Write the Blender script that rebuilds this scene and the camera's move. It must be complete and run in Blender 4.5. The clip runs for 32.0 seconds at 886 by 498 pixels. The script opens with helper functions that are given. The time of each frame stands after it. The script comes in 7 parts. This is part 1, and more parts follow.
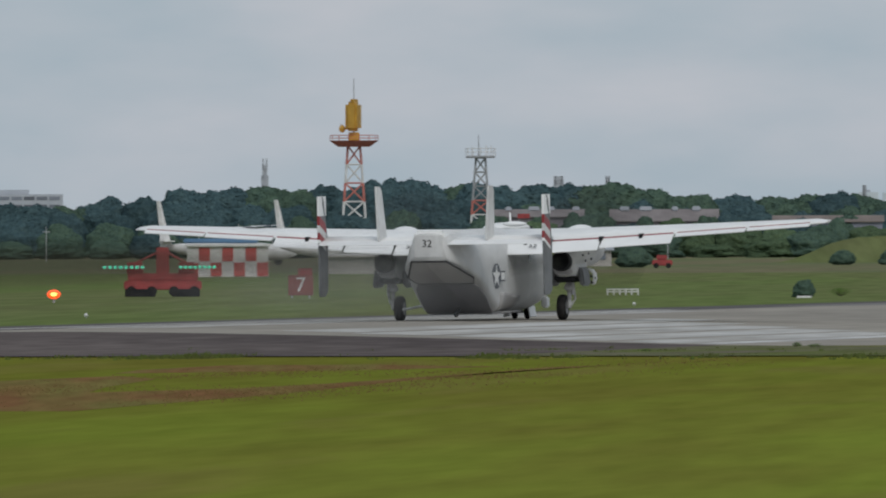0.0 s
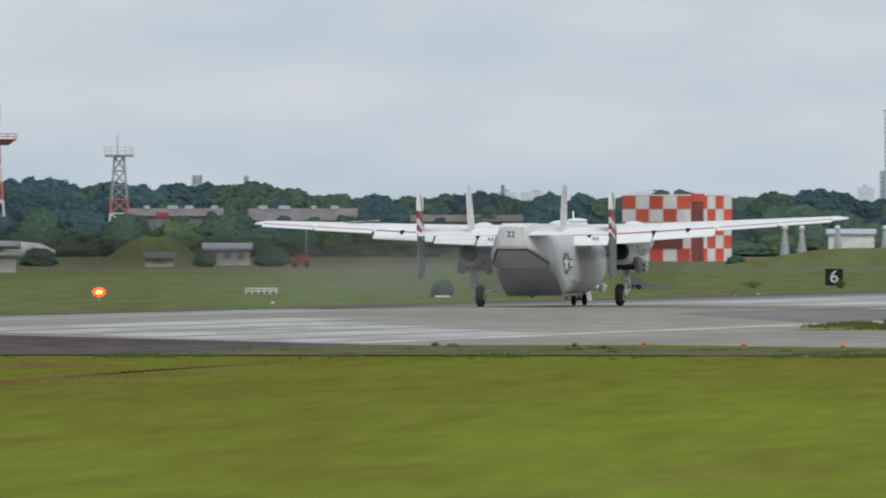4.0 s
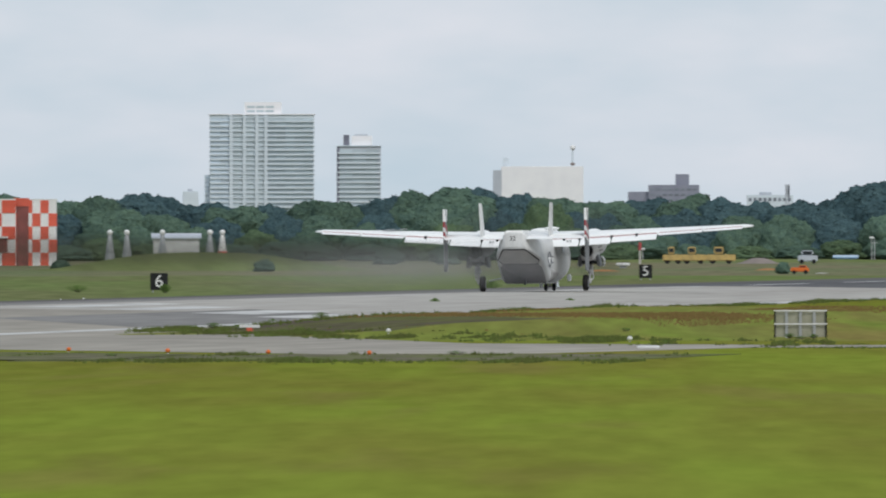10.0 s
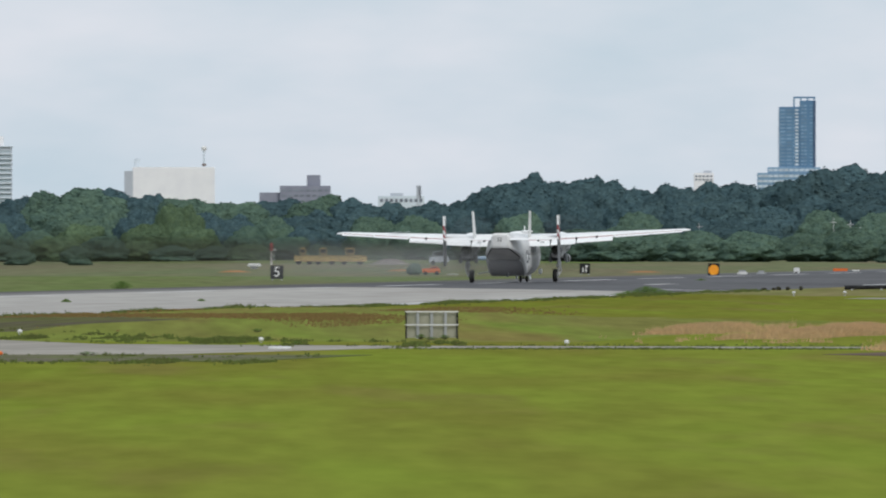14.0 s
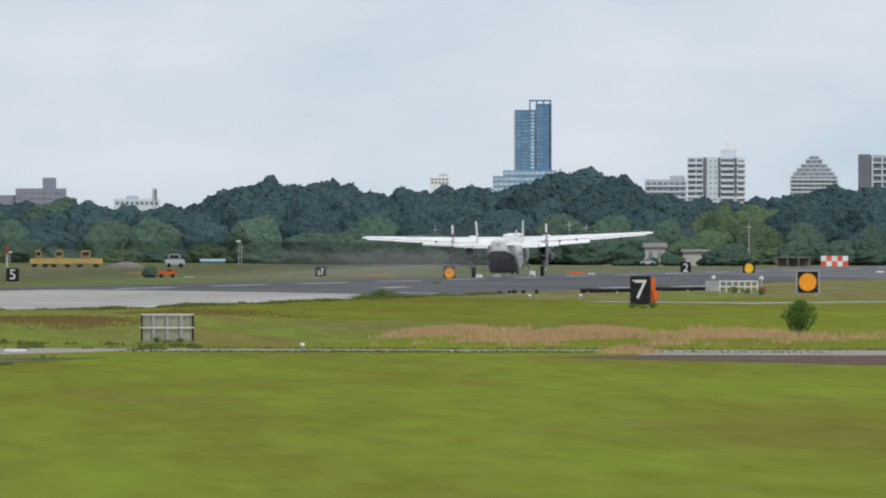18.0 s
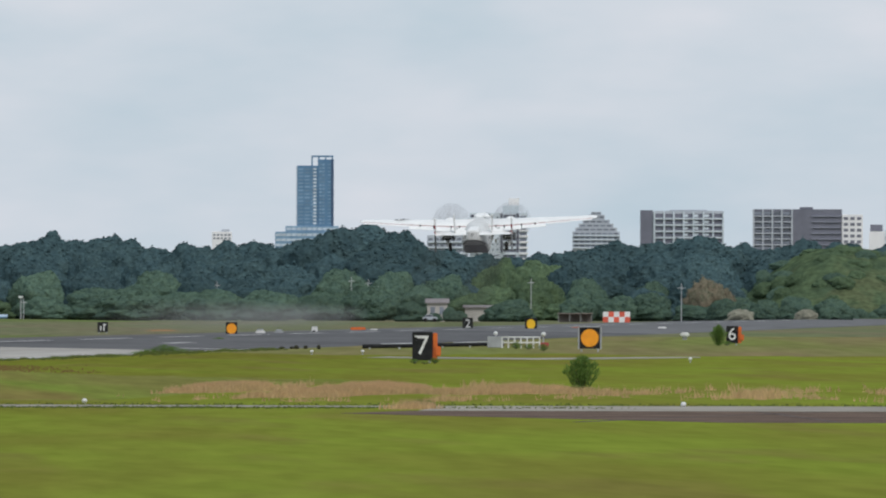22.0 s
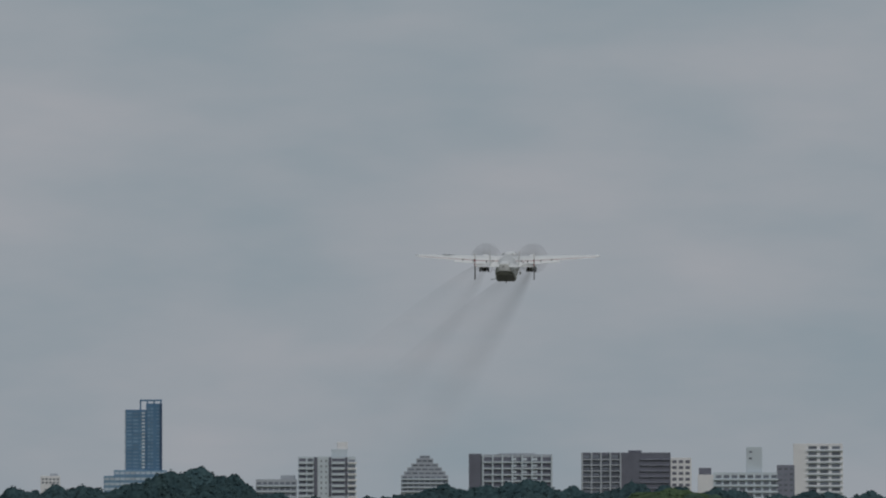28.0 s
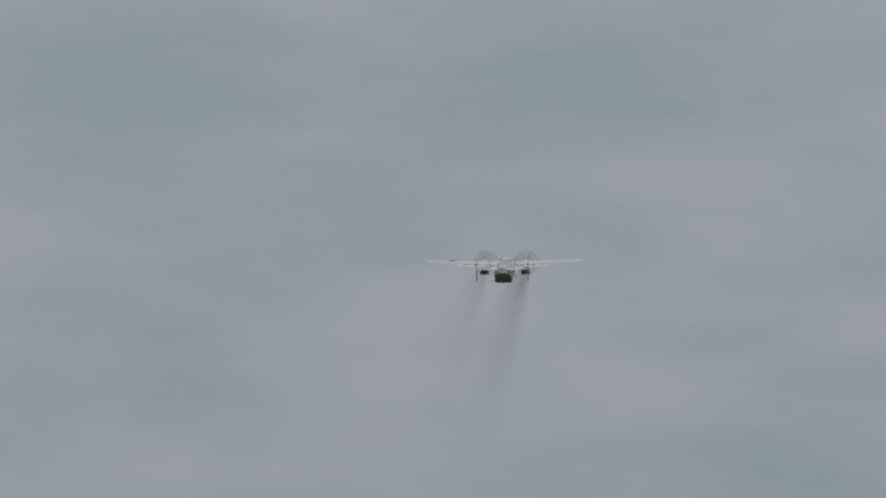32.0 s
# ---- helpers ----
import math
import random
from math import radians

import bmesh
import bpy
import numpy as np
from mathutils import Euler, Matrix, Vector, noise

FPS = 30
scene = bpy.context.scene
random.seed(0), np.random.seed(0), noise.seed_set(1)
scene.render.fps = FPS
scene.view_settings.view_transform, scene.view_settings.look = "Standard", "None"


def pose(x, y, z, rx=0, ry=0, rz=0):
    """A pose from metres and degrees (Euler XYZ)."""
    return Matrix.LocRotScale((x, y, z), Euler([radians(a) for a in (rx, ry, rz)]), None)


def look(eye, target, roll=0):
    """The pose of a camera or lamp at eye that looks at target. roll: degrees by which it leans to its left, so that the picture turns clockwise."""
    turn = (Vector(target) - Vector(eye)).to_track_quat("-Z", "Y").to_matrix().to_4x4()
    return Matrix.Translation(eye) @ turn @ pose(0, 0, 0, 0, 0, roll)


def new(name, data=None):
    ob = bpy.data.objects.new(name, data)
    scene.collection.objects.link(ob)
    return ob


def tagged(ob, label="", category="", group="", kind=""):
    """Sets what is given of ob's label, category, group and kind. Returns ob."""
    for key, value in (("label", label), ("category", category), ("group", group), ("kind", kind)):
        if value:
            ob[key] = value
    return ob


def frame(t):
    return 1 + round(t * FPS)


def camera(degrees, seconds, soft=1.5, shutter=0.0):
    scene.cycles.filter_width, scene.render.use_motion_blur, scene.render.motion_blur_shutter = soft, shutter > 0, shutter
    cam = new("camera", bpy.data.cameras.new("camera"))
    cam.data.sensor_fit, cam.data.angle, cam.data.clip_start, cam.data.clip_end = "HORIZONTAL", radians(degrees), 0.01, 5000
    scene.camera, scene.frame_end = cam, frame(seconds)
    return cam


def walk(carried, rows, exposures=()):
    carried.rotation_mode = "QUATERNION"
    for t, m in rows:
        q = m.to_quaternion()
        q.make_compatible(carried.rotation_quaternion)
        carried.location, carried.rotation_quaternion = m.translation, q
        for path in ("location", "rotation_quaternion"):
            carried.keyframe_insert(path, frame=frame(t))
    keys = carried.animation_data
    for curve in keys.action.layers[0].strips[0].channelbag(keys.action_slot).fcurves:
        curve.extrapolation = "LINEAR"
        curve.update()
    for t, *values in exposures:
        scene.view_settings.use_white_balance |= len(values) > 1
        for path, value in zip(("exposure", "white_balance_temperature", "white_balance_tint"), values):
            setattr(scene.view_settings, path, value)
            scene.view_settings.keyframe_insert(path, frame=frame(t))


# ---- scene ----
# An airfield: a twin-propeller transport takes off down the runway and climbs away over the woods.
# World: +Y is the runway's heading, the camera stands above the origin, bearings are degrees to its left.
EYE = Vector((0, 0, 2.92))
PATH = [
    (0, 11.8487, -0.0479, -0.166), (0.5, 11.6929, -0.0489, -0.138), (1, 11.5465, -0.0507, -0.174), (1.5, 11.3989, -0.0504, -0.149),
    (2, 11.2137, -0.0493, -0.100), (2.5, 11.0215, -0.0517, -0.099), (4.5, 10.1214, -0.0512, -0.093), (5, 9.8321, -0.0477, -0.209),
    (5.5, 9.5564, -0.0455, -0.256), (6, 9.3323, -0.0458, -0.241), (6.5, 9.0993, -0.0432, -0.169), (7, 8.8799, -0.0425, -0.150),
    (7.5, 8.6888, -0.0417, -0.119), (8, 8.4988, -0.0396, -0.076), (8.5, 8.2857, -0.0391, -0.049), (9, 8.0513, -0.0393, -0.010),
    (9.5, 7.8370, -0.0390, -0.054), (10, 7.6445, -0.0375, -0.028), (10.5, 7.4531, -0.0388, 0.008), (11, 7.2539, -0.0395, 0.040),
    (11.5, 7.0318, -0.0362, 0.065), (12, 6.8380, -0.0388, 0.069), (12.5, 6.6519, -0.0369, 0.085), (13, 6.4782, -0.0386, 0.107),
    (13.5, 6.3250, -0.0377, 0.074), (14, 6.1491, -0.0342, 0.020), (14.5, 5.9897, -0.0354, 0.074), (15, 5.8430, -0.0347, 0.050),
    (15.5, 5.6964, -0.0345, 0.081), (17.5, 5.1867, -0.0274, 0.046), (18, 5.0775, -0.0216, 0.067), (18.5, 4.9734, -0.0133, 0.066),
    (19, 4.8386, 0.0047, 0.048), (19.5, 4.6852, 0.0378, 0.091), (20, 4.5588, 0.0661, 0.097), (20.5, 4.4571, 0.0975, 0.080),
    (21, 4.3581, 0.1282, 0.099), (21.5, 4.2867, 0.1576, 0.116), (22, 4.1941, 0.2056, 0.092), (22.5, 4.1065, 0.2587, 0.075),
    (23, 4.0301, 0.3061, 0.096), (23.5, 3.9566, 0.3566, 0.043), (24, 3.9124, 0.4283, 0.097), (24.5, 3.8705, 0.5299, 0.116),
    (25, 3.8288, 0.6263, 0.139), (25.5, 3.7848, 0.7050, 0.145), (26, 3.7436, 0.8126, 0.151), (26.5, 3.6978, 0.9372, 0.076),
    (28.5, 3.4345, 1.2626, -0.021), (29, 3.3711, 1.3343, -0.032), (29.5, 3.3136, 1.4047, -0.024), (30, 3.2680, 1.4573, -0.018),
    (30.5, 3.2188, 1.5101, -0.014), (31, 3.1879, 1.5626, -0.011), (31.5, 3.1604, 1.6131, -0.010), (32, 3.1283, 1.6635, -0.009),
]


def gaze(bearing, elevation, roll):
    b, e = radians(bearing), radians(elevation)
    return look(EYE, EYE + Vector((-math.sin(b) * math.cos(e), math.cos(b) * math.cos(e), math.sin(e))) * 100, roll)


cam = camera(3.593, 32.0, soft=2.0, shutter=0.5)
walk(cam, [(t, gaze(b, e, r)) for t, b, e, r in PATH],
     exposures=[(0, -0.50), (0.3, -0.2), (0.8, -0.03), (2.5, -0.10), (6.0, -0.12), (7.5, -0.05), (9.0, 0.0), (15.0, 0.06), (20.0, 0.10), (22.0, -0.03), (23.0, -0.12), (24.0, -0.33), (25.0, -0.68), (26.0, -0.82), (28.5, -1.08), (30.0, -1.09), (32.0, -1.06)])

# ---- sky and sun ----
world = bpy.data.worlds.new("overcast_sky")
scene.world = world
world.use_nodes = True
wn, wl = world.node_tree.nodes, world.node_tree.links
wn.clear()
w_out, w_bg = wn.new("ShaderNodeOutputWorld"), wn.new("ShaderNodeBackground")
w_sky = wn.new("ShaderNodeTexSky")
w_sky.sky_type, w_sky.sun_disc = "NISHITA", False
w_sky.sun_elevation, w_sky.sun_rotation = radians(42), radians(150)
w_sky.air_density, w_sky.dust_density = 1.0, 2.0
w_gain = wn.new("ShaderNodeMixRGB")
w_gain.blend_type, w_gain.inputs[0].default_value, w_gain.inputs[2].default_value = "MULTIPLY", 1.0, (0.06, 0.06, 0.06, 1)
w_tc, w_map = wn.new("ShaderNodeTexCoord"), wn.new("ShaderNodeMapping")
w_map.inputs["Scale"].default_value = (22, 22, 62)
w_noise = wn.new("ShaderNodeTexNoise")
w_noise.inputs["Scale"].default_value, w_noise.inputs["Detail"].default_value, w_noise.inputs["Roughness"].default_value = 1.0, 5, 0.5
w_ramp = wn.new("ShaderNodeValToRGB")
w_ramp.color_ramp.elements[0].position, w_ramp.color_ramp.elements[0].color = 0.38, (0.56, 0.68, 0.775, 1)
w_ramp.color_ramp.elements[1].position, w_ramp.color_ramp.elements[1].color = 0.66, (0.79, 0.815, 0.885, 1)
w_mix = wn.new("ShaderNodeMixRGB")
w_mix.inputs[0].default_value = 0.88
wl.new(w_tc.outputs["Generated"], w_map.inputs["Vector"])
wl.new(w_map.outputs["Vector"], w_noise.inputs["Vector"])
w_map2, w_noise2, w_blend = wn.new("ShaderNodeMapping"), wn.new("ShaderNodeTexNoise"), wn.new("ShaderNodeMixRGB")
w_map2.inputs["Scale"].default_value, w_map2.inputs["Location"].default_value = (56, 56, 170), (3.1, 0.7, 1.9)
w_noise2.inputs["Scale"].default_value, w_noise2.inputs["Detail"].default_value, w_noise2.inputs["Roughness"].default_value = 1.0, 4, 0.5
w_blend.inputs[0].default_value = 0.36
wl.new(w_tc.outputs["Generated"], w_map2.inputs["Vector"])
wl.new(w_map2.outputs["Vector"], w_noise2.inputs["Vector"])
wl.new(w_noise.outputs["Fac"], w_blend.inputs[1])
wl.new(w_noise2.outputs["Fac"], w_blend.inputs[2])
wl.new(w_blend.outputs["Color"], w_ramp.inputs["Fac"])
wl.new(w_sky.outputs["Color"], w_gain.inputs[1])
wl.new(w_gain.outputs["Color"], w_mix.inputs[1])
wl.new(w_ramp.outputs["Color"], w_mix.inputs[2])
wl.new(w_mix.outputs["Color"], w_bg.inputs["Color"])
wl.new(w_bg.outputs["Background"], w_out.inputs["Surface"])
w_bg.inputs["Strength"].default_value = 1.0

sun = new("sun", bpy.data.lights.new("sun", "SUN"))
sun.data.energy, sun.data.angle, sun.data.color = 1.35, radians(24), (1.0, 0.96, 0.9)
sun.matrix_world = look((0, 0, 100), (-56, 96, 0))

# ---- materials ----
def mat(name, color, rough=0.6, metal=0.0, color2=None, scale=2.0, detail=4, bump=0.0, bump_scale=30.0, spread=0.0,
        coords="Object", stretch=(1, 1, 1), fine=None, emit=0.0, island=0.0, spec=0.5, patch=None, drift=None, thin=0.0, turn=0.0):
    """Two-tone noise material with finer grain and relief."""
    m = bpy.data.materials.new(name)
    m.use_nodes = True
    n, l = m.node_tree.nodes, m.node_tree.links
    b = n["Principled BSDF"]
    b.inputs["Roughness"].default_value, b.inputs["Metallic"].default_value = rough, metal
    b.inputs["Specular IOR Level"].default_value = spec
    tc, mp = n.new("ShaderNodeTexCoord"), n.new("ShaderNodeMapping")
    if turn:
        mp.vector_type = "TEXTURE"
        mp.inputs["Rotation"].default_value = (0, 0, radians(turn))
        mp.inputs["Scale"].default_value = [1 / k for k in stretch]
    else:
        mp.inputs["Scale"].default_value = stretch
    l.new(tc.outputs[coords], mp.inputs["Vector"])
    c1 = (*color, 1)
    c2 = (*(color2 or [c * 0.8 for c in color]), 1)
    tex = n.new("ShaderNodeTexNoise")
    tex.inputs["Scale"].default_value, tex.inputs["Detail"].default_value = scale, detail
    l.new(mp.outputs["Vector"], tex.inputs["Vector"])
    ramp = n.new("ShaderNodeValToRGB")
    ramp.color_ramp.elements[0].position, ramp.color_ramp.elements[0].color = 0.36, c2
    ramp.color_ramp.elements[1].position, ramp.color_ramp.elements[1].color = 0.62, c1
    l.new(tex.outputs["Fac"], ramp.inputs["Fac"])
    out = ramp.outputs["Color"]
    if drift:
        sx, md, mxd = n.new("ShaderNodeSeparateXYZ"), n.new("ShaderNodeMapRange"), n.new("ShaderNodeMixRGB")
        l.new(tc.outputs[coords], sx.inputs[0])
        l.new(sx.outputs["X"], md.inputs[0])
        md.inputs[1].default_value, md.inputs[2].default_value = drift[1], drift[2]
        l.new(md.outputs[0], mxd.inputs[0])
        mxd.blend_type = "MULTIPLY"
        l.new(out, mxd.inputs[1])
        mxd.inputs[2].default_value = (*drift[0], 1)
        out = mxd.outputs["Color"]
    if patch:
        tp, rp, mp2 = n.new("ShaderNodeTexNoise"), n.new("ShaderNodeMapRange"), n.new("ShaderNodeMixRGB")
        tp.inputs["Scale"].default_value, tp.inputs["Detail"].default_value = patch[1], 5
        rp.inputs[1].default_value, rp.inputs[2].default_value = patch[2], patch[2] + 0.12
        rp.inputs[4].default_value = patch[3]
        l.new(mp.outputs["Vector"], tp.inputs["Vector"])
        l.new(tp.outputs["Fac"], rp.inputs[0])
        l.new(rp.outputs[0], mp2.inputs[0])
        l.new(out, mp2.inputs[1])
        mp2.inputs[2].default_value = (*patch[0], 1)
        out = mp2.outputs["Color"]
    if fine:
        t2 = n.new("ShaderNodeTexNoise")
        t2.inputs["Scale"].default_value, t2.inputs["Detail"].default_value = fine[0], 3
        l.new(mp.outputs["Vector"], t2.inputs["Vector"])
        mr = n.new("ShaderNodeMapRange")
        mr.inputs[1].default_value, mr.inputs[2].default_value = 0.3, 0.7
        mr.inputs[3].default_value, mr.inputs[4].default_value = 1 - fine[1], 1 + fine[1]
        l.new(t2.outputs["Fac"], mr.inputs[0])
        mx = n.new("ShaderNodeMixRGB")
        mx.blend_type, mx.inputs[0].default_value = "MULTIPLY", 1.0
        l.new(out, mx.inputs[1])
        l.new(mr.outputs[0], mx.inputs[2])
        out = mx.outputs["Color"]
    for amount, node, socket in ((spread, "ShaderNodeObjectInfo", "Random"), (island, "ShaderNodeNewGeometry", "Random Per Island")):
        if amount:
            info = n.new(node)
            mr = n.new("ShaderNodeMapRange")
            mr.inputs[3].default_value, mr.inputs[4].default_value = 1 - amount, 1 + amount
            l.new(info.outputs[socket], mr.inputs[0])
            mx = n.new("ShaderNodeMixRGB")
            mx.blend_type, mx.inputs[0].default_value = "MULTIPLY", 1.0
            l.new(out, mx.inputs[1])
            l.new(mr.outputs[0], mx.inputs[2])
            out = mx.outputs["Color"]
    l.new(out, b.inputs["Base Color"])
    if bump:
        t3, bp = n.new("ShaderNodeTexNoise"), n.new("ShaderNodeBump")
        t3.inputs["Scale"].default_value, t3.inputs["Detail"].default_value = bump_scale, 4
        bp.inputs["Strength"].default_value, bp.inputs["Distance"].default_value = bump, 0.02
        l.new(mp.outputs["Vector"], t3.inputs["Vector"])
        l.new(t3.outputs["Fac"], bp.inputs["Height"])
        l.new(bp.outputs["Normal"], b.inputs["Normal"])
    if thin:
        tl, ms = n.new("ShaderNodeBsdfTranslucent"), n.new("ShaderNodeMixShader")
        ms.inputs[0].default_value = thin
        l.new(out, tl.inputs["Color"])
        l.new(b.outputs[0], ms.inputs[1])
        l.new(tl.outputs[0], ms.inputs[2])
        l.new(ms.outputs[0], n["Material Output"].inputs["Surface"])
    if emit:
        b.inputs["Emission Color"].default_value, b.inputs["Emission Strength"].default_value = c1, emit
    return m


GRASS = mat("grass", (0.196, 0.244, 0.036), 0.95, color2=(0.184, 0.190, 0.036), scale=0.16, detail=4, fine=(1.3, 0.11), bump=0.3, bump_scale=3, stretch=(1, 0.09, 1), turn=7, spec=0.0, patch=((0.19, 0.155, 0.05), 0.21, 0.54, 0.5), drift=((0.84, 0.78, 0.8), -30, -72))
GRASS_ISLAND = mat("grass_with_rusty_weeds", (0.175, 0.225, 0.045), 0.95, color2=(0.185, 0.18, 0.055), scale=0.15, detail=6, fine=(1.2, 0.15), stretch=(1, 0.04, 1), turn=7, spec=0.0, patch=((0.225, 0.13, 0.065), 0.16, 0.50, 0.5))
RUST_GRASS = mat("rusty_dry_grass", (0.195, 0.105, 0.05), 0.95, color2=(0.185, 0.16, 0.055), scale=0.5, detail=6, fine=(2.2, 0.15), stretch=(1, 0.06, 1), turn=12, spec=0.0)
GRASS_FAR = mat("grass_rough", (0.150, 0.172, 0.090), 0.95, color2=(0.185, 0.165, 0.105), scale=0.05, detail=6, fine=(0.5, 0.15), stretch=(1, 0.05, 1), turn=6, spec=0.0)
GRASS_MEADOW = mat("green_meadow", (0.140, 0.182, 0.066), 0.95, color2=(0.150, 0.158, 0.075), scale=0.06, detail=6, fine=(0.6, 0.16), stretch=(1, 0.06, 1), turn=9, spec=0.0)
GRASS_DRY = mat("half_dry_grass", (0.172, 0.205, 0.060), 0.95, color2=(0.215, 0.175, 0.090), scale=0.07, detail=6, fine=(0.6, 0.15), stretch=(1, 0.03, 1), turn=4, spec=0.0)
SCRUB = mat("hill_scrub", (0.086, 0.122, 0.064), 0.95, color2=(0.060, 0.090, 0.053), scale=0.22, detail=6, fine=(0.9, 0.3), spec=0.0, patch=((0.115, 0.120, 0.062), 0.12, 0.56, 0.5))
TUFT = mat("weed_leaf", (0.125, 0.168, 0.045), 0.8, color2=(0.115, 0.125, 0.045), scale=0.6, island=0.2, spec=0.0, thin=0.2)
BUSH_LEAF = mat("bush_leaf", (0.15, 0.24, 0.06), 0.7, color2=(0.10, 0.17, 0.04), scale=1.5, island=0.3, spec=0.1, thin=0.25)
DOOR_RED = mat("dark_red_door", (0.27, 0.075, 0.065), 0.7, color2=(0.2, 0.06, 0.05), scale=0.8)
REED = mat("dry_grass", (0.56, 0.37, 0.20), 0.9, color2=(0.45, 0.32, 0.17), scale=0.35, island=0.2, spec=0.0, thin=0.2)
RUST_WEED = mat("rusty_weed", (0.215, 0.135, 0.06), 0.9, color2=(0.19, 0.15, 0.055), scale=0.4, island=0.2, spec=0.0)
CONCRETE = mat("runway_concrete", (0.350, 0.325, 0.286), 0.85, color2=(0.285, 0.265, 0.235), scale=0.08, detail=6, fine=(0.7, 0.12), bump=0.2, bump_scale=8, stretch=(1, 0.2, 1), spec=0.0)
CONCRETE_PALE = mat("pale_runway_concrete", (0.43, 0.41, 0.38), 0.85, color2=(0.36, 0.34, 0.315), scale=0.06, detail=6, fine=(0.6, 0.12), stretch=(1, 0.1, 1), spec=0.0)
RUBBERED = mat("rubber_darkened_concrete", (0.245, 0.238, 0.232), 0.9, color2=(0.19, 0.185, 0.18), scale=0.06, detail=6, fine=(0.8, 0.12), stretch=(1, 0.2, 1), spec=0.0)
RUNWAY_ASPHALT = mat("runway_asphalt", (0.145, 0.145, 0.15), 0.9, color2=(0.115, 0.115, 0.12), scale=0.06, detail=6, fine=(0.8, 0.12), stretch=(1, 0.2, 1), spec=0.0)
ASPHALT = mat("asphalt_dark", (0.152, 0.130, 0.124), 0.9, color2=(0.108, 0.093, 0.091), scale=0.1, detail=6, fine=(0.9, 0.2), bump=0.3, bump_scale=10, stretch=(1, 0.3, 1), spec=0.0)
ASPHALT_WORN = mat("worn_dark_lane", (0.155, 0.148, 0.145), 0.9, color2=(0.115, 0.11, 0.11), scale=0.06, detail=6, fine=(0.6, 0.15), stretch=(1, 0.1, 1), spec=0.0)
ASPHALT_NEW = mat("fresh_dark_asphalt", (0.148, 0.147, 0.15), 0.85, color2=(0.115, 0.116, 0.12), scale=0.05, detail=6, fine=(0.5, 0.15), stretch=(1, 0.05, 1), spec=0.1)
DARK_SOIL = mat("dark_earth", (0.035, 0.032, 0.025), 0.95, color2=(0.05, 0.05, 0.03), scale=3, spec=0.0)
WEEDY = mat("weedy_asphalt", (0.15, 0.14, 0.10), 0.95, color2=(0.125, 0.145, 0.055), scale=0.25, detail=6, fine=(1.2, 0.2), stretch=(1, 0.3, 1), spec=0.0)
BROWN = mat("brown_pavement", (0.165, 0.122, 0.10), 0.9, color2=(0.12, 0.09, 0.075), scale=0.2, detail=5, fine=(1.2, 0.2), spec=0.0)
SOIL = mat("bare_brown_soil", (0.105, 0.09, 0.07), 0.95, color2=(0.115, 0.12, 0.05), scale=0.35, detail=6, fine=(1.5, 0.2), stretch=(1, 0.1, 1), spec=0.0)
MARKING = mat("white_marking", (0.62, 0.62, 0.61), 0.75, color2=(0.44, 0.43, 0.42), scale=0.35, detail=7, fine=(1.5, 0.12), stretch=(1, 0.3, 1), spec=0.0)
WORN_MARKING = mat("worn_white_marking", (0.53, 0.525, 0.51), 0.8, color2=(0.38, 0.365, 0.34), scale=0.25, detail=7, fine=(1.2, 0.16), stretch=(1, 0.2, 1), spec=0.0)
PAINT = mat("light_grey_aircraft_paint", (0.70, 0.70, 0.69), 0.45, color2=(0.58, 0.58, 0.57), scale=0.9, detail=6, fine=(6, 0.06), stretch=(1, 0.6, 0.6))
PAINT_WHITE = mat("white_aircraft_paint", (0.90, 0.90, 0.89), 0.4, color2=(0.84, 0.84, 0.83), scale=1.1, detail=5)
PAINT_WING = mat("pale_grey_wing_paint", (0.88, 0.88, 0.87), 0.42, color2=(0.80, 0.80, 0.79), scale=0.9, detail=6, fine=(5, 0.05), stretch=(0.6, 1, 1))
PAINT_DARK = mat("dark_grey_aircraft_paint", (0.17, 0.175, 0.18), 0.5, color2=(0.12, 0.125, 0.13), scale=2, detail=5)
# Soot greys that also hold the shade of the aircraft's underside.
GRIME_SHADE = mat("sooty_shaded_grey_paint", (0.48, 0.47, 0.465), 0.6, color2=(0.385, 0.375, 0.375), scale=0.8, detail=6, stretch=(1, 0.5, 1), spec=0.2)
SOOT_SHADE = mat("dark_soot_and_shade_paint", (0.31, 0.30, 0.315), 0.7, color2=(0.235, 0.23, 0.24), scale=0.7, detail=6, stretch=(1, 0.4, 1), spec=0.1)
RED_PAINT = mat("red_paint", (0.30, 0.035, 0.04), 0.5, color2=(0.24, 0.03, 0.035), scale=2)
DARK = mat("black_paint", (0.018, 0.018, 0.02), 0.7, color2=(0.03, 0.03, 0.03), scale=3, spec=0.1)
RUBBER = mat("tyre_rubber", (0.022, 0.022, 0.023), 0.85, color2=(0.035, 0.034, 0.033), scale=4, spec=0.1)
METAL = mat("gear_metal", (0.36, 0.36, 0.37), 0.45, 0.4, color2=(0.22, 0.22, 0.23), scale=3)
GEAR_WHITE = mat("pale_gear_paint", (0.62, 0.62, 0.61), 0.5, color2=(0.34, 0.34, 0.34), scale=5, detail=4)
BLADE = mat("blade_grey", (0.05, 0.052, 0.056), 0.5, color2=(0.035, 0.035, 0.038), scale=3, spec=0.2)
NAVY = mat("insignia_grey", (0.10, 0.11, 0.13), 0.5, color2=(0.08, 0.085, 0.10), scale=3)
CHECK_RED = mat("check_orange_red", (0.76, 0.125, 0.07), 0.6, color2=(0.65, 0.105, 0.06), scale=0.5, spread=0.12)
HUT_RED = mat("crimson_hut_check", (0.62, 0.11, 0.10), 0.6, color2=(0.54, 0.10, 0.09), scale=0.5, spread=0.1)
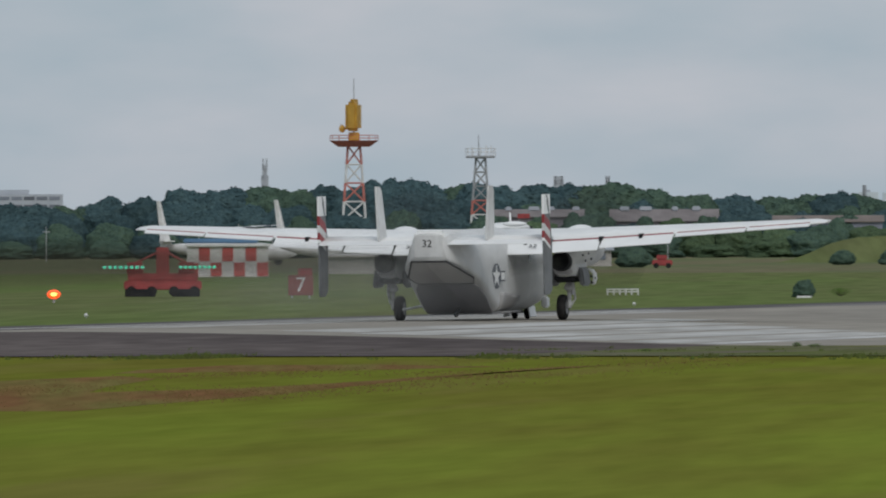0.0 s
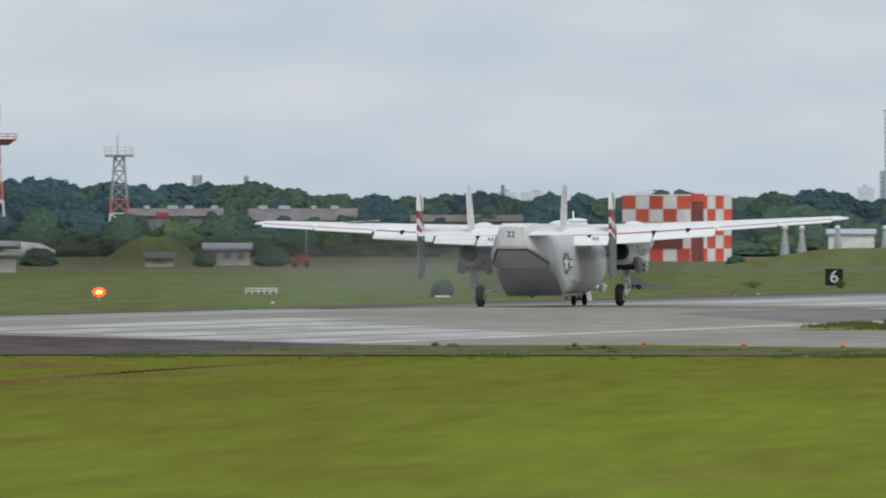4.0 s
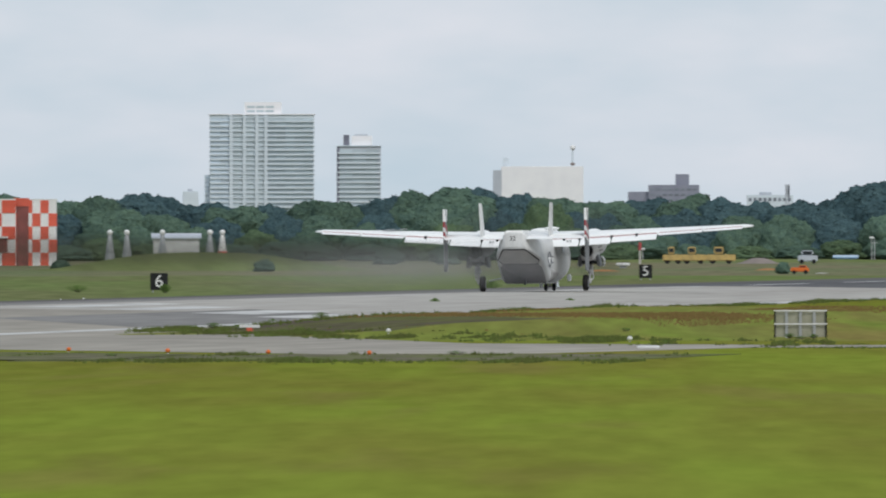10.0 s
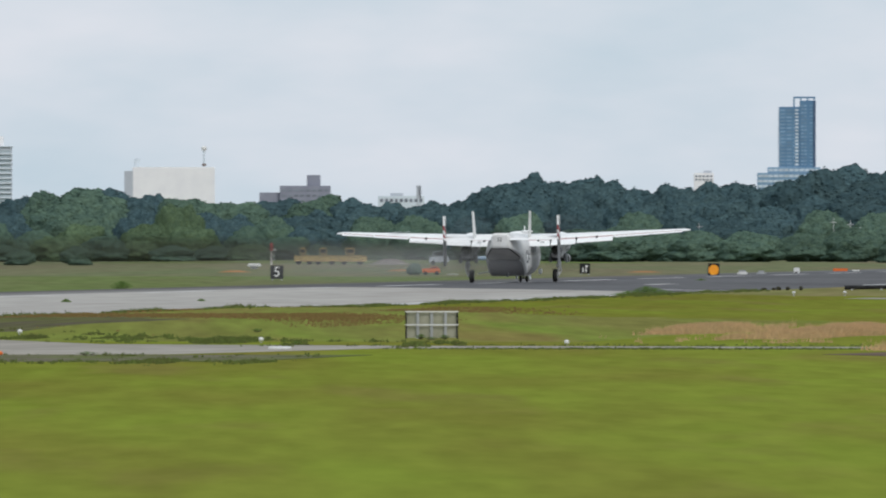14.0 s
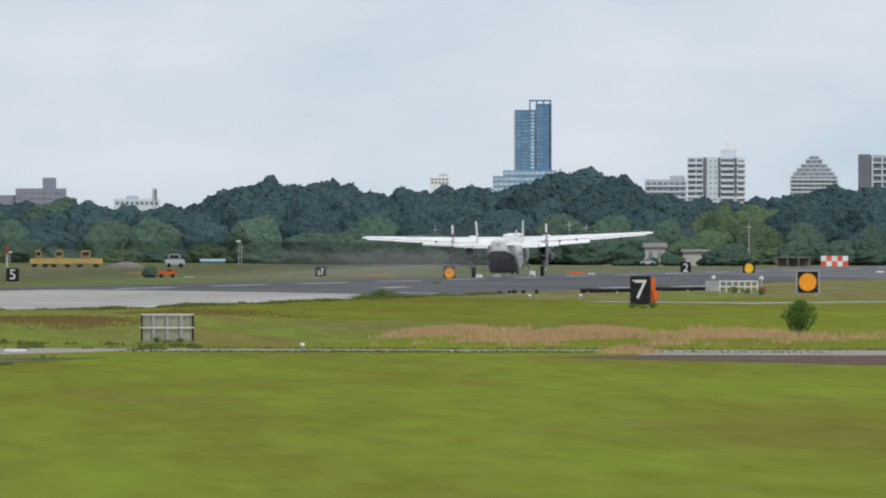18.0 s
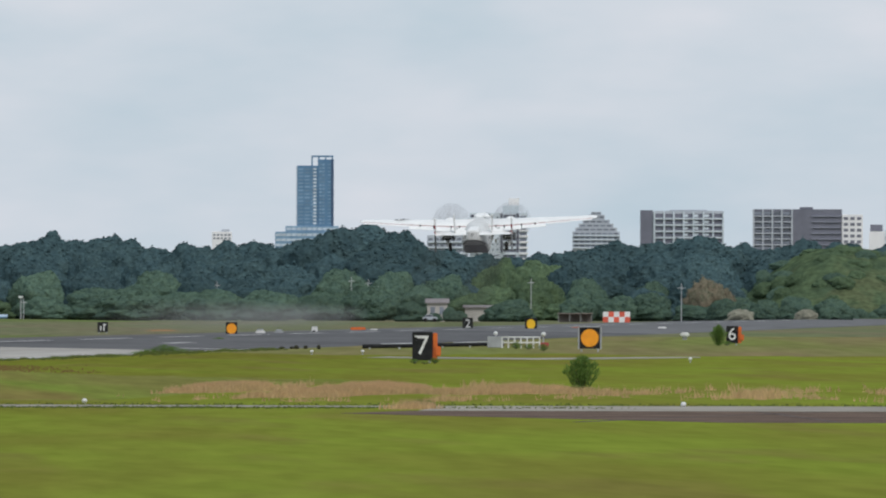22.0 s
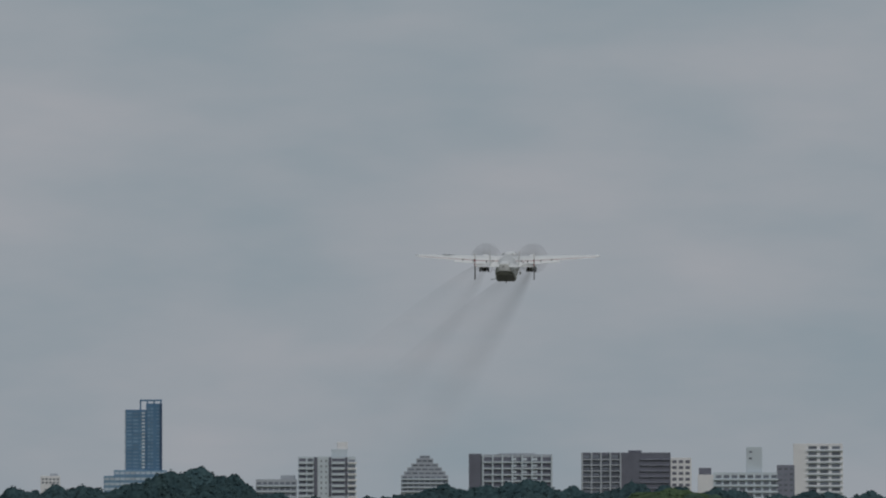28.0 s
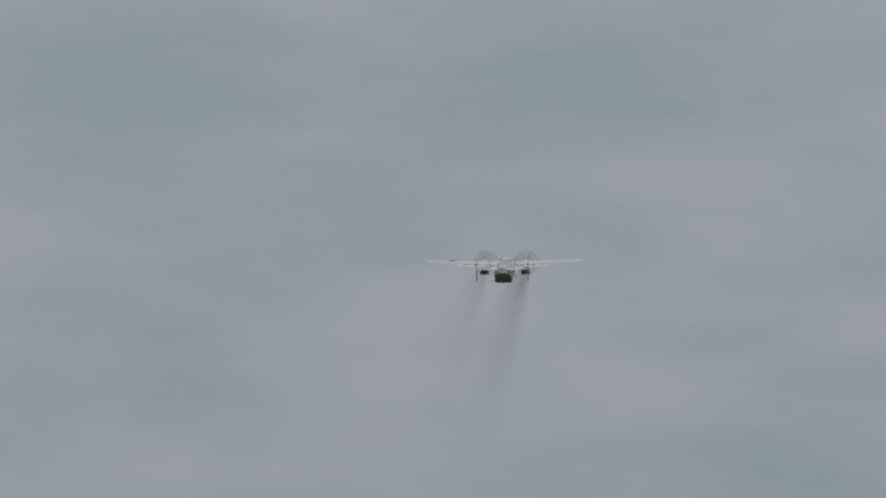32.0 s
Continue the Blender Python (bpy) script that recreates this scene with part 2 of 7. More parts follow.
CHECK_WHITE = mat("check_white", (0.86, 0.84, 0.82), 0.6, color2=(0.76, 0.74, 0.72), scale=0.5, spread=0.06)
ORANGE = mat("signal_orange", (0.75, 0.16, 0.02), 0.55, color2=(0.62, 0.13, 0.02), scale=2)
TOWER_RED = mat("pale_tower_red", (0.58, 0.19, 0.15), 0.7, color2=(0.48, 0.16, 0.13), scale=0.5)
YELLOW = mat("signal_yellow", (0.92, 0.54, 0.015), 0.5, color2=(0.84, 0.47, 0.015), scale=2)
DISC_ORANGE = mat("disc_orange", (0.94, 0.36, 0.012), 0.5, color2=(0.86, 0.31, 0.012), scale=2)
TOWER_YELLOW = mat("tower_yellow", (0.62, 0.36, 0.05), 0.6, color2=(0.50, 0.28, 0.04), scale=0.6)
RED_CART = mat("red_equipment", (0.42, 0.065, 0.065), 0.6, color2=(0.31, 0.05, 0.05), scale=1.2)
WHITE = mat("white_paint", (0.78, 0.78, 0.77), 0.55, color2=(0.62, 0.61, 0.60), scale=1.0, detail=5)
GREY = mat("grey_steel", (0.42, 0.43, 0.44), 0.5, 0.3, color2=(0.33, 0.34, 0.35), scale=1.5)
POST = mat("weathered_post", (0.24, 0.235, 0.225), 0.8, color2=(0.17, 0.165, 0.16), scale=1.5)
GLOW_RED = mat("glowing_red_orange_lamp", (1.0, 0.085, 0.015), 0.4, color2=(1.0, 0.16, 0.04), scale=6, emit=1.8)
GLOW_CORE = mat("glowing_yellow_core", (1.0, 0.55, 0.12), 0.4, color2=(1.0, 0.65, 0.2), scale=6, emit=3.0)
GLOW_GREEN = mat("glowing_green_lamp", (0.1, 0.9, 0.55), 0.4, color2=(0.3, 1.0, 0.7), scale=6, emit=1.2)
BARK = mat("tree_bark", (0.12, 0.10, 0.08), 0.9, color2=(0.07, 0.06, 0.05), scale=1.5, spec=0.0)


def foliage(name, color, color2, spread=0.16):
    """Leaf mass of a tree, a little different from tree to tree and from clump to clump."""
    return mat(name, color, 0.85, color2=color2, scale=7, detail=6, fine=(26, 0.28), spread=spread, island=0.2, spec=0.0)


# Distance haze is mixed into the next three leaf colours, bluest in the dark.
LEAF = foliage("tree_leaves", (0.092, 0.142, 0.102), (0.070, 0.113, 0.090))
LEAF_BLUE = foliage("tree_leaves_dark_hazed", (0.066, 0.108, 0.114), (0.050, 0.087, 0.098))
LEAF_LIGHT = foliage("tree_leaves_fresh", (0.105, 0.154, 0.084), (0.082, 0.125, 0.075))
TWIG = foliage("bare_brown_twigs", (0.185, 0.155, 0.112), (0.140, 0.138, 0.096))
LEAF_GREY = foliage("silvery_leaves", (0.312, 0.303, 0.246), (0.246, 0.246, 0.189))
# Distance haze is put into the facade and band tones, pale and bluish.
BLD_WHITE = mat("hazy_white_facade", (0.67, 0.73, 0.78), 0.7, color2=(0.61, 0.67, 0.72), scale=0.15, spec=0.1)
BLD_BAND = mat("hazy_pale_band", (0.52, 0.60, 0.67), 0.5, color2=(0.44, 0.52, 0.59), scale=0.3, spread=0.15)
BLD_BLUE = mat("blue_glass_facade", (0.115, 0.235, 0.385), 0.35, color2=(0.09, 0.195, 0.33), scale=0.2)
BLD_BLUE_WIN = mat("blue_window", (0.23, 0.36, 0.50), 0.2, color2=(0.17, 0.29, 0.42), scale=0.4, spread=0.2)
BLD_NAVY = mat("dark_blue_facade", (0.06, 0.11, 0.20), 0.4, color2=(0.05, 0.09, 0.17), scale=0.2)
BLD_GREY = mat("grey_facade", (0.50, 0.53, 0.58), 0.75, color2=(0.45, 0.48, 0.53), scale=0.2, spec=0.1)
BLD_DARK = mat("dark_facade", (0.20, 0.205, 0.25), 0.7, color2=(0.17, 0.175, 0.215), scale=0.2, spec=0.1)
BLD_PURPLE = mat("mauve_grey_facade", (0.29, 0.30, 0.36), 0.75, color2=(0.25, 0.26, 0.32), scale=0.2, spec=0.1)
BLD_CREAM = mat("hazy_cream_facade", (0.87, 0.86, 0.87), 0.75, color2=(0.82, 0.81, 0.83), scale=0.2, spec=0.1)
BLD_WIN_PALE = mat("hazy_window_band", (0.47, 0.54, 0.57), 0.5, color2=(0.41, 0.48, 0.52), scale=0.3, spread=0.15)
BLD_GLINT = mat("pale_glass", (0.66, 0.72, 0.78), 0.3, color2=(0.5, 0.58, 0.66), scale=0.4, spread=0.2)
BLD_WIN = mat("dark_window", (0.16, 0.18, 0.22), 0.35, color2=(0.22, 0.24, 0.28), scale=0.5, spread=0.3)
ROOF = mat("weathered_roof", (0.25, 0.21, 0.19), 0.8, color2=(0.20, 0.17, 0.155), scale=0.3, spec=0.1)
DIRT = mat("orange_soil", (0.36, 0.19, 0.09), 0.95, color2=(0.28, 0.16, 0.08), scale=0.3, detail=6, spec=0.0)
BUS_GREEN = mat("green_vehicle_paint", (0.14, 0.41, 0.19), 0.6, color2=(0.125, 0.37, 0.18), scale=1)
GLASS_DARK = mat("dark_vehicle_glass", (0.02, 0.025, 0.03), 0.08, color2=(0.025, 0.03, 0.035), scale=1)


# ---- mesh helpers ----
def part(name, bm, material, parent=None, label="", smooth=False):
    """Links a bmesh as one mesh object, under a thing or a part."""
    me = bpy.data.meshes.new(name)
    if smooth:
        for f in bm.faces:
            f.smooth = True
    bm.to_mesh(me)
    bm.free()
    me.materials.append(material)
    ob = new(name, me)
    if parent is not None:
        ob.parent = parent
    if label:
        tagged(ob, label)
    return ob


def raw(name, verts, faces, material, parent=None, label=""):
    """The same from lists, for large meshes."""
    me = bpy.data.meshes.new(name)
    me.from_pydata(verts, [], faces)
    me.materials.append(material)
    ob = new(name, me)
    if parent is not None:
        ob.parent = parent
    if label:
        tagged(ob, label)
    return ob


def thing(name, m, label, category, group="", kind=""):
    ob = new(name)
    ob.matrix_world = m
    return tagged(ob, label, category, group, kind)


def box(bm, x0, x1, y0, y1, z0, z1, m=None, bevel=0.0):
    r = bmesh.ops.create_cube(bm, size=1)
    vs = r["verts"]
    for v in vs:
        v.co = Vector(((x0 + x1) / 2 + v.co.x * (x1 - x0), (y0 + y1) / 2 + v.co.y * (y1 - y0), (z0 + z1) / 2 + v.co.z * (z1 - z0)))
        if m is not None:
            v.co = m @ v.co
    if bevel:
        es = list({e for v in vs for e in v.link_edges})
        bmesh.ops.bevel(bm, geom=es, offset=bevel, segments=2, affect="EDGES")
    return bm


def tube(bm, a, b, r0, r1=None, seg=8):
    a, b = Vector(a), Vector(b)
    q = (b - a).to_track_quat("Z", "Y").to_matrix().to_4x4()
    bmesh.ops.create_cone(bm, cap_ends=True, segments=seg, radius1=r0, radius2=r0 if r1 is None else r1, depth=(b - a).length,
                          matrix=Matrix.Translation((a + b) / 2) @ q)
    return bm


def ball(bm, c, r, sc=(1, 1, 1), u=12, v=8):
    bmesh.ops.create_uvsphere(bm, u_segments=u, v_segments=v, radius=r, matrix=Matrix.Translation(c) @ Matrix.Diagonal((*sc, 1)))
    return bm


def loft(bm, rings, closed=True, caps=True):
    """Skins equal rings of points."""
    vs = [[bm.verts.new(p) for p in ring] for ring in rings]
    n = len(rings[0])
    for i in range(len(vs) - 1):
        for j in range(n if closed else n - 1):
            k = (j + 1) % n
            bm.faces.new((vs[i][j], vs[i][k], vs[i + 1][k], vs[i + 1][j]))
    if caps:
        bm.faces.new(list(reversed(vs[0])))
        bm.faces.new(vs[-1])
    bmesh.ops.recalc_face_normals(bm, faces=bm.faces)
    return bm


def letters(name, text, size, m, material, parent, label=""):
    """A word in the built-in font as a thin mesh; local x to the right, y up."""
    cu = bpy.data.curves.new(name, "FONT")
    cu.body, cu.size, cu.extrude, cu.align_x, cu.align_y = text, size, 0.004, "CENTER", "CENTER"
    cu.resolution_u = 4
    tmp = bpy.data.objects.new(name, cu)
    scene.collection.objects.link(tmp)
    me = bpy.data.meshes.new_from_object(tmp.evaluated_get(bpy.context.evaluated_depsgraph_get()))
    bpy.data.objects.remove(tmp)
    bpy.data.curves.remove(cu)
    me.materials.clear()
    me.materials.append(material)
    ob = new(name, me)
    ob.parent = parent
    ob.matrix_local = m
    if label:
        tagged(ob, label)
    return ob


GROUND = -0.34


def at(bearing, d, z=GROUND, turn=0.0):
    """Pose at a bearing and distance from the eye; local -Y faces the eye."""
    b = radians(bearing)
    return pose(-d * math.sin(b), d * math.cos(b), z, 0, 0, bearing + turn)


# ---- ground, runway, pavements ----
def smooth01(v):
    v = min(1.0, max(0.0, v))
    return v * v * (3 - 2 * v)


def island_edge_y(x):
    """Far edge of the taxiway branch, where the grass island begins."""
    return 461 + (-65 - x) * (3.36 if x < -65 else 3.0)


def ground_z(x, y):
    lip = smooth01((x + 79.5) / 4) * smooth01((-58 - x) / 8) * smooth01((y - island_edge_y(x)) / 38) * smooth01((1150 - y) / 100)
    z = GROUND + (0.30 - 0.24 * smooth01((y - 610) / 70)) * lip
    if -124 < x < -78 and 400 < y < 2500:
        z -= 0.25
    if y > 450 and x > -76:
        z += 0.05 * smooth01((y - 450) / 40) * noise.noise(Vector((x * 0.08, y * 0.03, 0)))
    return z


def span(a, b, step):
    return [a + (b - a) * i / max(1, round((b - a) / step)) for i in range(max(1, round((b - a) / step)))]


def build_ground():
    xs = [-6000.0, -3000.0] + span(-1500, -300, 100) + span(-300, -130, 17) + span(-130, -124, 3) + [-124.0, -123.0] + span(-122, -80, 7) + [-79.0, -78.0] + span(-77, -40, 2) + span(-40, 40, 5) + span(40, 1001, 80) + [1600.0, 4000.0]
    ys = [-3000.0, -1200.0] + span(-400, 300, 50) + span(300, 420, 6) + span(420, 900, 8) + span(900, 1400, 25) + span(1400, 4901, 100) + [5600.0, 7000.0, 9500.0]
    verts = [(x, y, ground_z(x, y)) for y in ys for x in xs]
    n = len(xs)
    faces = [(j * n + i, j * n + i + 1, (j + 1) * n + i + 1, (j + 1) * n + i) for j in range(len(ys) - 1) for i in range(n - 1)]
    g = raw("ground", verts, faces, GRASS)
    for p in g.data.polygons:
        p.use_smooth = True
    g.data.materials.append(GRASS_FAR)
    g.data.materials.append(GRASS_ISLAND)
    g.data.materials.append(SOIL)
    g.data.materials.append(GRASS_DRY)
    g.data.materials.append(GRASS_MEADOW)
    for p in g.data.polygons:
        if p.center.x < -123 or p.center.y > 1250:
            p.material_index = 5 if p.center.x < -123 and p.center.y < 1250 + 150 * noise.noise(Vector((p.center.x * 0.01, 0, 2))) else 1
        elif -79 < p.center.x < -44 and p.center.y > 448 and p.center.y < 640 - (p.center.x + 78) * 2:
            p.material_index = 2
        elif p.center.x > -79 and p.center.y > 830 + 40 * noise.noise(Vector((p.center.x * 0.1, 0, 4))):
            p.material_index = 4
        if ((p.center.x + 72.5) / 6.5) ** 2 + ((p.center.y - 512) / 32) ** 2 < 1 + 0.5 * noise.noise(Vector((p.center.x * 0.3, p.center.y * 0.06, 1))):
            p.material_index = 3
    tagged(g, "mown green airfield grass with yellowish dry patches", "grass", kind="structure")


def slab(name, pts, top, material, label, category, thick=0.35):
    bm = bmesh.new()
    lo = [bm.verts.new((x, y, top - thick)) for x, y in pts]
    hi = [bm.verts.new((x, y, top)) for x, y in pts]
    bm.faces.new(hi)
    for i in range(len(pts)):
        j = (i + 1) % len(pts)
        bm.faces.new((lo[i], lo[j], hi[j], hi[i]))
    bmesh.ops.recalc_face_normals(bm, faces=bm.faces)
    ob = part(name, bm, material)
    return tagged(ob, label, category, kind="structure")


def crown(x):
    """Height of the runway's cambered surface."""
    return -0.34 * min(1.0, abs(x + 101) / 22.5) ** 1.4


def strip(name, x0, x1, y0, y1, material, parent, lift=0.006, skew=0.0):
    """A painted stripe on the cambered runway."""
    bm = bmesh.new()
    n = max(1, int((x1 - x0) / 3))
    rows = [[bm.verts.new((x0 + (x1 - x0) * i / n, y + skew * (x0 + (x1 - x0) * i / n + 101), crown(x0 + (x1 - x0) * i / n) + lift)) for i in range(n + 1)] for y in (y0, y1)]
    for i in range(n):
        bm.faces.new((rows[0][i], rows[0][i + 1], rows[1][i + 1], rows[1][i]))
    return part(name, bm, material, parent)


def build_runway():
    xs = [-123.5 + 45 * i / 18 for i in range(19)]
    verts, faces = [], []
    ys = [426] + [500 + 95 * i for i in range(21)] + [2480]
    for y in ys:
        for x in xs:
            verts.append((x, y if y > 430 else y - 0.6 * (x + 101), crown(x)))
    n = len(xs)
    for j in range(len(ys) - 1):
        for i in range(n - 1):
            faces.append((j * n + i, j * n + i + 1, (j + 1) * n + i + 1, (j + 1) * n + i))
    base = len(verts)
    for y in (ys[0], ys[-1]):
        for x in (xs[0], xs[-1]):
            verts.append((x, y if y > 430 else y - 0.6 * (x + 101), -0.7))
    last = (len(ys) - 1) * n
    faces += [(0, last, base + 2, base), (n - 1, base + 1, base + 3, last + n - 1)]
    rw = raw("runway", verts, faces, CONCRETE)
    rw.data.materials.append(RUNWAY_ASPHALT)
    rw.data.materials.append(ASPHALT_NEW)
    rw.data.materials.append(CONCRETE_PALE)
    rw.data.materials.append(ASPHALT_WORN)
    rw.data.materials.append(RUBBERED)
    for q in rw.data.polygons:
        if q.center.x < -108 and q.center.y < 1330:
            q.material_index = 4
        elif q.center.x < -103 and 560 < q.center.y < 880:
            q.material_index = 5
        elif q.center.y > 880:
            q.material_index = 2 if q.center.y > 1330 else 1
        elif q.center.y > 640:
            q.material_index = 3
    tagged(rw, "grey concrete runway with worn white markings", "runway", kind="structure")
    # long threshold bars on both sides of the centreline
    for x0, x1, y0, y1 in ((-82.7, -80.3, 428, 470), (-86.2, -83.3, 430, 474), (-89.7, -86.8, 432, 480), (-93.2, -90.4, 434, 488), (-96.8, -93.9, 438, 500),
                           (-106.0, -103.8, 450, 548), (-109.6, -107.4, 452, 560), (-113.2, -111.0, 454, 575)):
        strip("threshold_bar", x0, x1, y0, y1, WORN_MARKING, rw, skew=-0.5)
    strip("side_line", -80.0, -79.1, 418, 905, MARKING, rw)
    for x0, x1, y0, y1 in ((-100.3, -98.0, 608, 642), (-95.1, -92.6, 598, 624), (-89.0, -86.2, 583, 606), (-84.2, -81.5, 569, 592)):
        strip("touchdown_bar", x0, x1, y0, y1, MARKING, rw)
    for i in range(24):
        strip("centreline_dash", -101.45, -100.55, 720 + 60 * i, 755 + 60 * i, MARKING, rw)
    strip("end_line", -83.6, -78.6, 905, 910, MARKING, rw)
    strip("touchdown_bar", -90.9, -89.9, 972, 990, MARKING, rw)
    for x0, x1, y0, y1 in ((-112, -109, 600, 900),):
        strip("tyre_mark", x0, x1, y0, y1, RUBBERED, rw, 0.004)
    strip("dark_patch", -90.5, -79.2, 571, 640, RUBBERED, rw, 0.003, -2.76)
    xs = [-180, -150, -131, -124] + [-122 + 4 * i for i in range(12)] + [-72, -60]
    verts, faces, m = [], [], 8
    for x in xs:
        end = 426 - 0.6 * (max(-124, min(-76, x)) + 101)
        if x > -76:
            end = 411 - (x + 76) * 0.95
        for j in range(m + 1):
            y = 376 + (end - 376) * j / m
            verts.append((x, y, max(-0.31, (crown(x) + 0.34) * smooth01(j / m) - 0.31)))
    for i in range(len(xs) - 1):
        for j in range(m):
            a = i * (m + 1) + j
            faces.append((a, a + m + 1, a + m + 2, a + 1))
    ob = raw("overrun", verts, faces, ASPHALT)
    ob.data.materials.append(WEEDY)
    for p in ob.data.polygons:
        if p.center.x > -80:
            p.material_index = 1
    tagged(ob, "dark worn asphalt overrun before the runway", "pavement", kind="structure")
    slab("weedy_edge", [(-62, 374), (-46, 377), (-45, 399), (-57, 397), (-62, 394)], -0.325, WEEDY, "cracked asphalt overgrown with weeds", "pavement")
    slab("taxiway", [(-70, 415.5), (-57, 398.5), (-51, 401), (-47.5, 424), (-31.5, 427), (-31, 413), (60, 413.5), (60, 431), (-23, 432), (-32, 431), (-47, 433.5), (-58, 439), (-65, 461), (-78.4, 506), (-78.4, 412)], -0.33,
         CONCRETE, "pale concrete taxiway branching off the runway", "pavement")
    bs = slab("brown_strip", [(-32.5, 403), (-20, 375), (60, 372), (60, 412.9), (-31.2, 412.5)], -0.334, BROWN, "brown worn pavement strip beside the taxiway", "pavement")
    slab("dry_streak", [(-61.5, 259), (-62.4, 270), (-63.8, 288), (-67.4, 320), (-69.9, 346), (-69.3, 351), (-68.5, 330), (-67.2, 308), (-67.0, 298), (-68.5, 290), (-70.5, 300), (-73.5, 318), (-76, 325), (-76.5, 300), (-71, 268), (-68, 259)], -0.335, RUST_GRASS, "rusty dry streak in the near grass", "grass", 0.1)
    slab("dry_streak", [(-77.5, 331), (-79, 340), (-79.5, 352), (-76, 354), (-73.4, 350), (-71.5, 348), (-72.5, 341)], -0.335, RUST_GRASS, "rusty dry streak in the near grass", "grass", 0.1)
    for x, lean in ((-24, 5), (-17, -4), (-9, 6), (-3, -5), (4, 4), (12, 6)):
        bm = loft(bmesh.new(), [[Vector((x + lean * k + o, 376 + 36 * k, z)) for o, z in ((-0.09, -0.36), (0.09, -0.36), (0.09, -0.328), (-0.09, -0.328))] for k in (0, 0.3, 0.6, 1)])
        part("joint", bm, ASPHALT, bs, "dark pavement joint")
    slab("service_track", [(-75.5, 806), (-64.6, 793), (-51.6, 766), (-47, 786), (-44.0, 800), (-44.6, 806), (-47.8, 800), (-52.3, 784), (-65, 806), (-75.5, 822)], -0.315, CONCRETE, "narrow pale concrete track through the grass", "pavement")
    slab("perimeter_road", [(-330, 15.5), (90, 15.5), (90, 24), (-330, 24)], -0.30, ASPHALT, "asphalt perimeter road beside the fence", "road")


build_ground()
build_runway()


def tuft_field(name, count, place, h, material, label, seed, width=0.05):
    """Upright blades scattered by place(rng) as one mesh."""
    rng = random.Random(seed)
    verts, faces = [], []
    for _ in range(count):
        x, y, k = place(rng)
        z = ground_z(x, y)
        for _ in range(4):
            a, hh = rng.uniform(0, 6.28), h * k * rng.uniform(0.5, 1.2)
            dx, dy, w = rng.uniform(-0.5, 0.5) * h, rng.uniform(-0.5, 0.5) * h, width * rng.uniform(0.6, 1.5)
            b = len(verts)
            verts += [(x + dx - w, y + dy, z - 0.03), (x + dx + w, y + dy, z - 0.03), (x + dx + math.cos(a) * hh * 0.4, y + dy + math.sin(a) * hh * 0.4, z + hh)]
            faces.append((b, b + 1, b + 2))
    ob = raw(name, verts, faces, material)
    return tagged(ob, label, "grass", kind="stuff")


def island_edge(rng):
    """Ragged clumps along the pavement edges."""
    while True:
        u = rng.random()
        if u < 0.40:
            x, y, k = -78.2 + abs(rng.gauss(0, 1.2)), rng.uniform(505, 900), rng.uniform(0.5, 1.2)
        elif u < 0.80:
            s = rng.random()
            x, y, k = -78 + 31 * s + rng.gauss(0, 0.7), 508 - 74 * s ** 0.7 + rng.gauss(2, 4.0), rng.uniform(0.4, 1.1)
        else:
            x, y, k = rng.uniform(-90, -45), 374 + (0 if u < 0.93 else 20) + rng.gauss(0, 2.5), rng.uniform(0.3, 0.9)
        n = noise.noise(Vector((x * 0.55, y * 0.06, 9))) + 0.6 * noise.noise(Vector((x * 2.1, y * 0.2, 4)))
        if n > rng.uniform(0.0, 0.45):
            return x, y, k * (0.6 + n)


tuft_field("weeds", 12000, island_edge, 0.14, TUFT, "green weeds along the pavement edges", 3, 0.03)


def reed_spot(r):
    """Clumpy band of dry grass with a small tuft apart from it and a thin rest beyond its end."""
    while True:
        part_of = r.random()
        x = r.triangular(-43.3, -31, -39) if part_of < 0.89 else r.triangular(-45.6, -43.4, -44.4) if part_of < 0.95 else r.uniform(-31, 6)
        y = 486 + r.gauss(0, 12) - (x + 30) * 0.7
        n = noise.noise(Vector((x * 0.35, y * 0.05, 3))) + 0.5 * noise.noise(Vector((x * 1.3, y * 0.15, 8)))
        if n > r.uniform(0.0, 0.6):
            return x, y, (0.65 + 0.8 * n) * r.uniform(0.6, 1.2)


def dry_spot(r):
    """Streaks of rusty weeds in the near grass."""
    while True:
        s = r.random()
        x = -63.5 - 6 * s + r.gauss(0, 1.1) - 6 * (r.random() < 0.35)
        y = 268 + 80 * s + r.gauss(0, 6 - 3 * s) + 22 * (r.random() < 0.3)
        if noise.noise(Vector((x * 0.3, y * 0.04, 5))) > r.uniform(-0.3, 0.3):
            return x, y, r.uniform(0.4, 1.1)


def rusty_spot(r):
    """Rusty weeds along the grass island."""
    while True:
        s = r.random()
        x = -83 + 36 * s + r.gauss(0, 1.5)
        y = 600 - 50 * s + r.gauss(0, 26)
        if -77.5 < x < -60 and noise.noise(Vector((x * 0.12, y * 0.03, 11))) > r.uniform(-0.05, 0.35):
            return x, y, r.uniform(0.4, 1.1)


tuft_field("dry_reeds", 36000, reed_spot, 0.26, REED, "tall dry straw-coloured grass", 7, 0.016)
tuft_field("dry_tuft", 240, lambda r: (-31.7 + r.gauss(0, 0.28), 421 + r.gauss(0, 1.5), r.uniform(0.4, 1.0)), 0.30, REED, "tuft of dry weeds at the end of the strip", 23, 0.02)
tuft_field("rusty_streaks", 5000, dry_spot, 0.03, RUST_WEED, "short rusty brown weeds in the near grass", 13, 0.02)
tuft_field("rusty_weeds", 8000, rusty_spot, 0.07, RUST_WEED, "reddish brown weeds on the grass island", 17, 0.025)
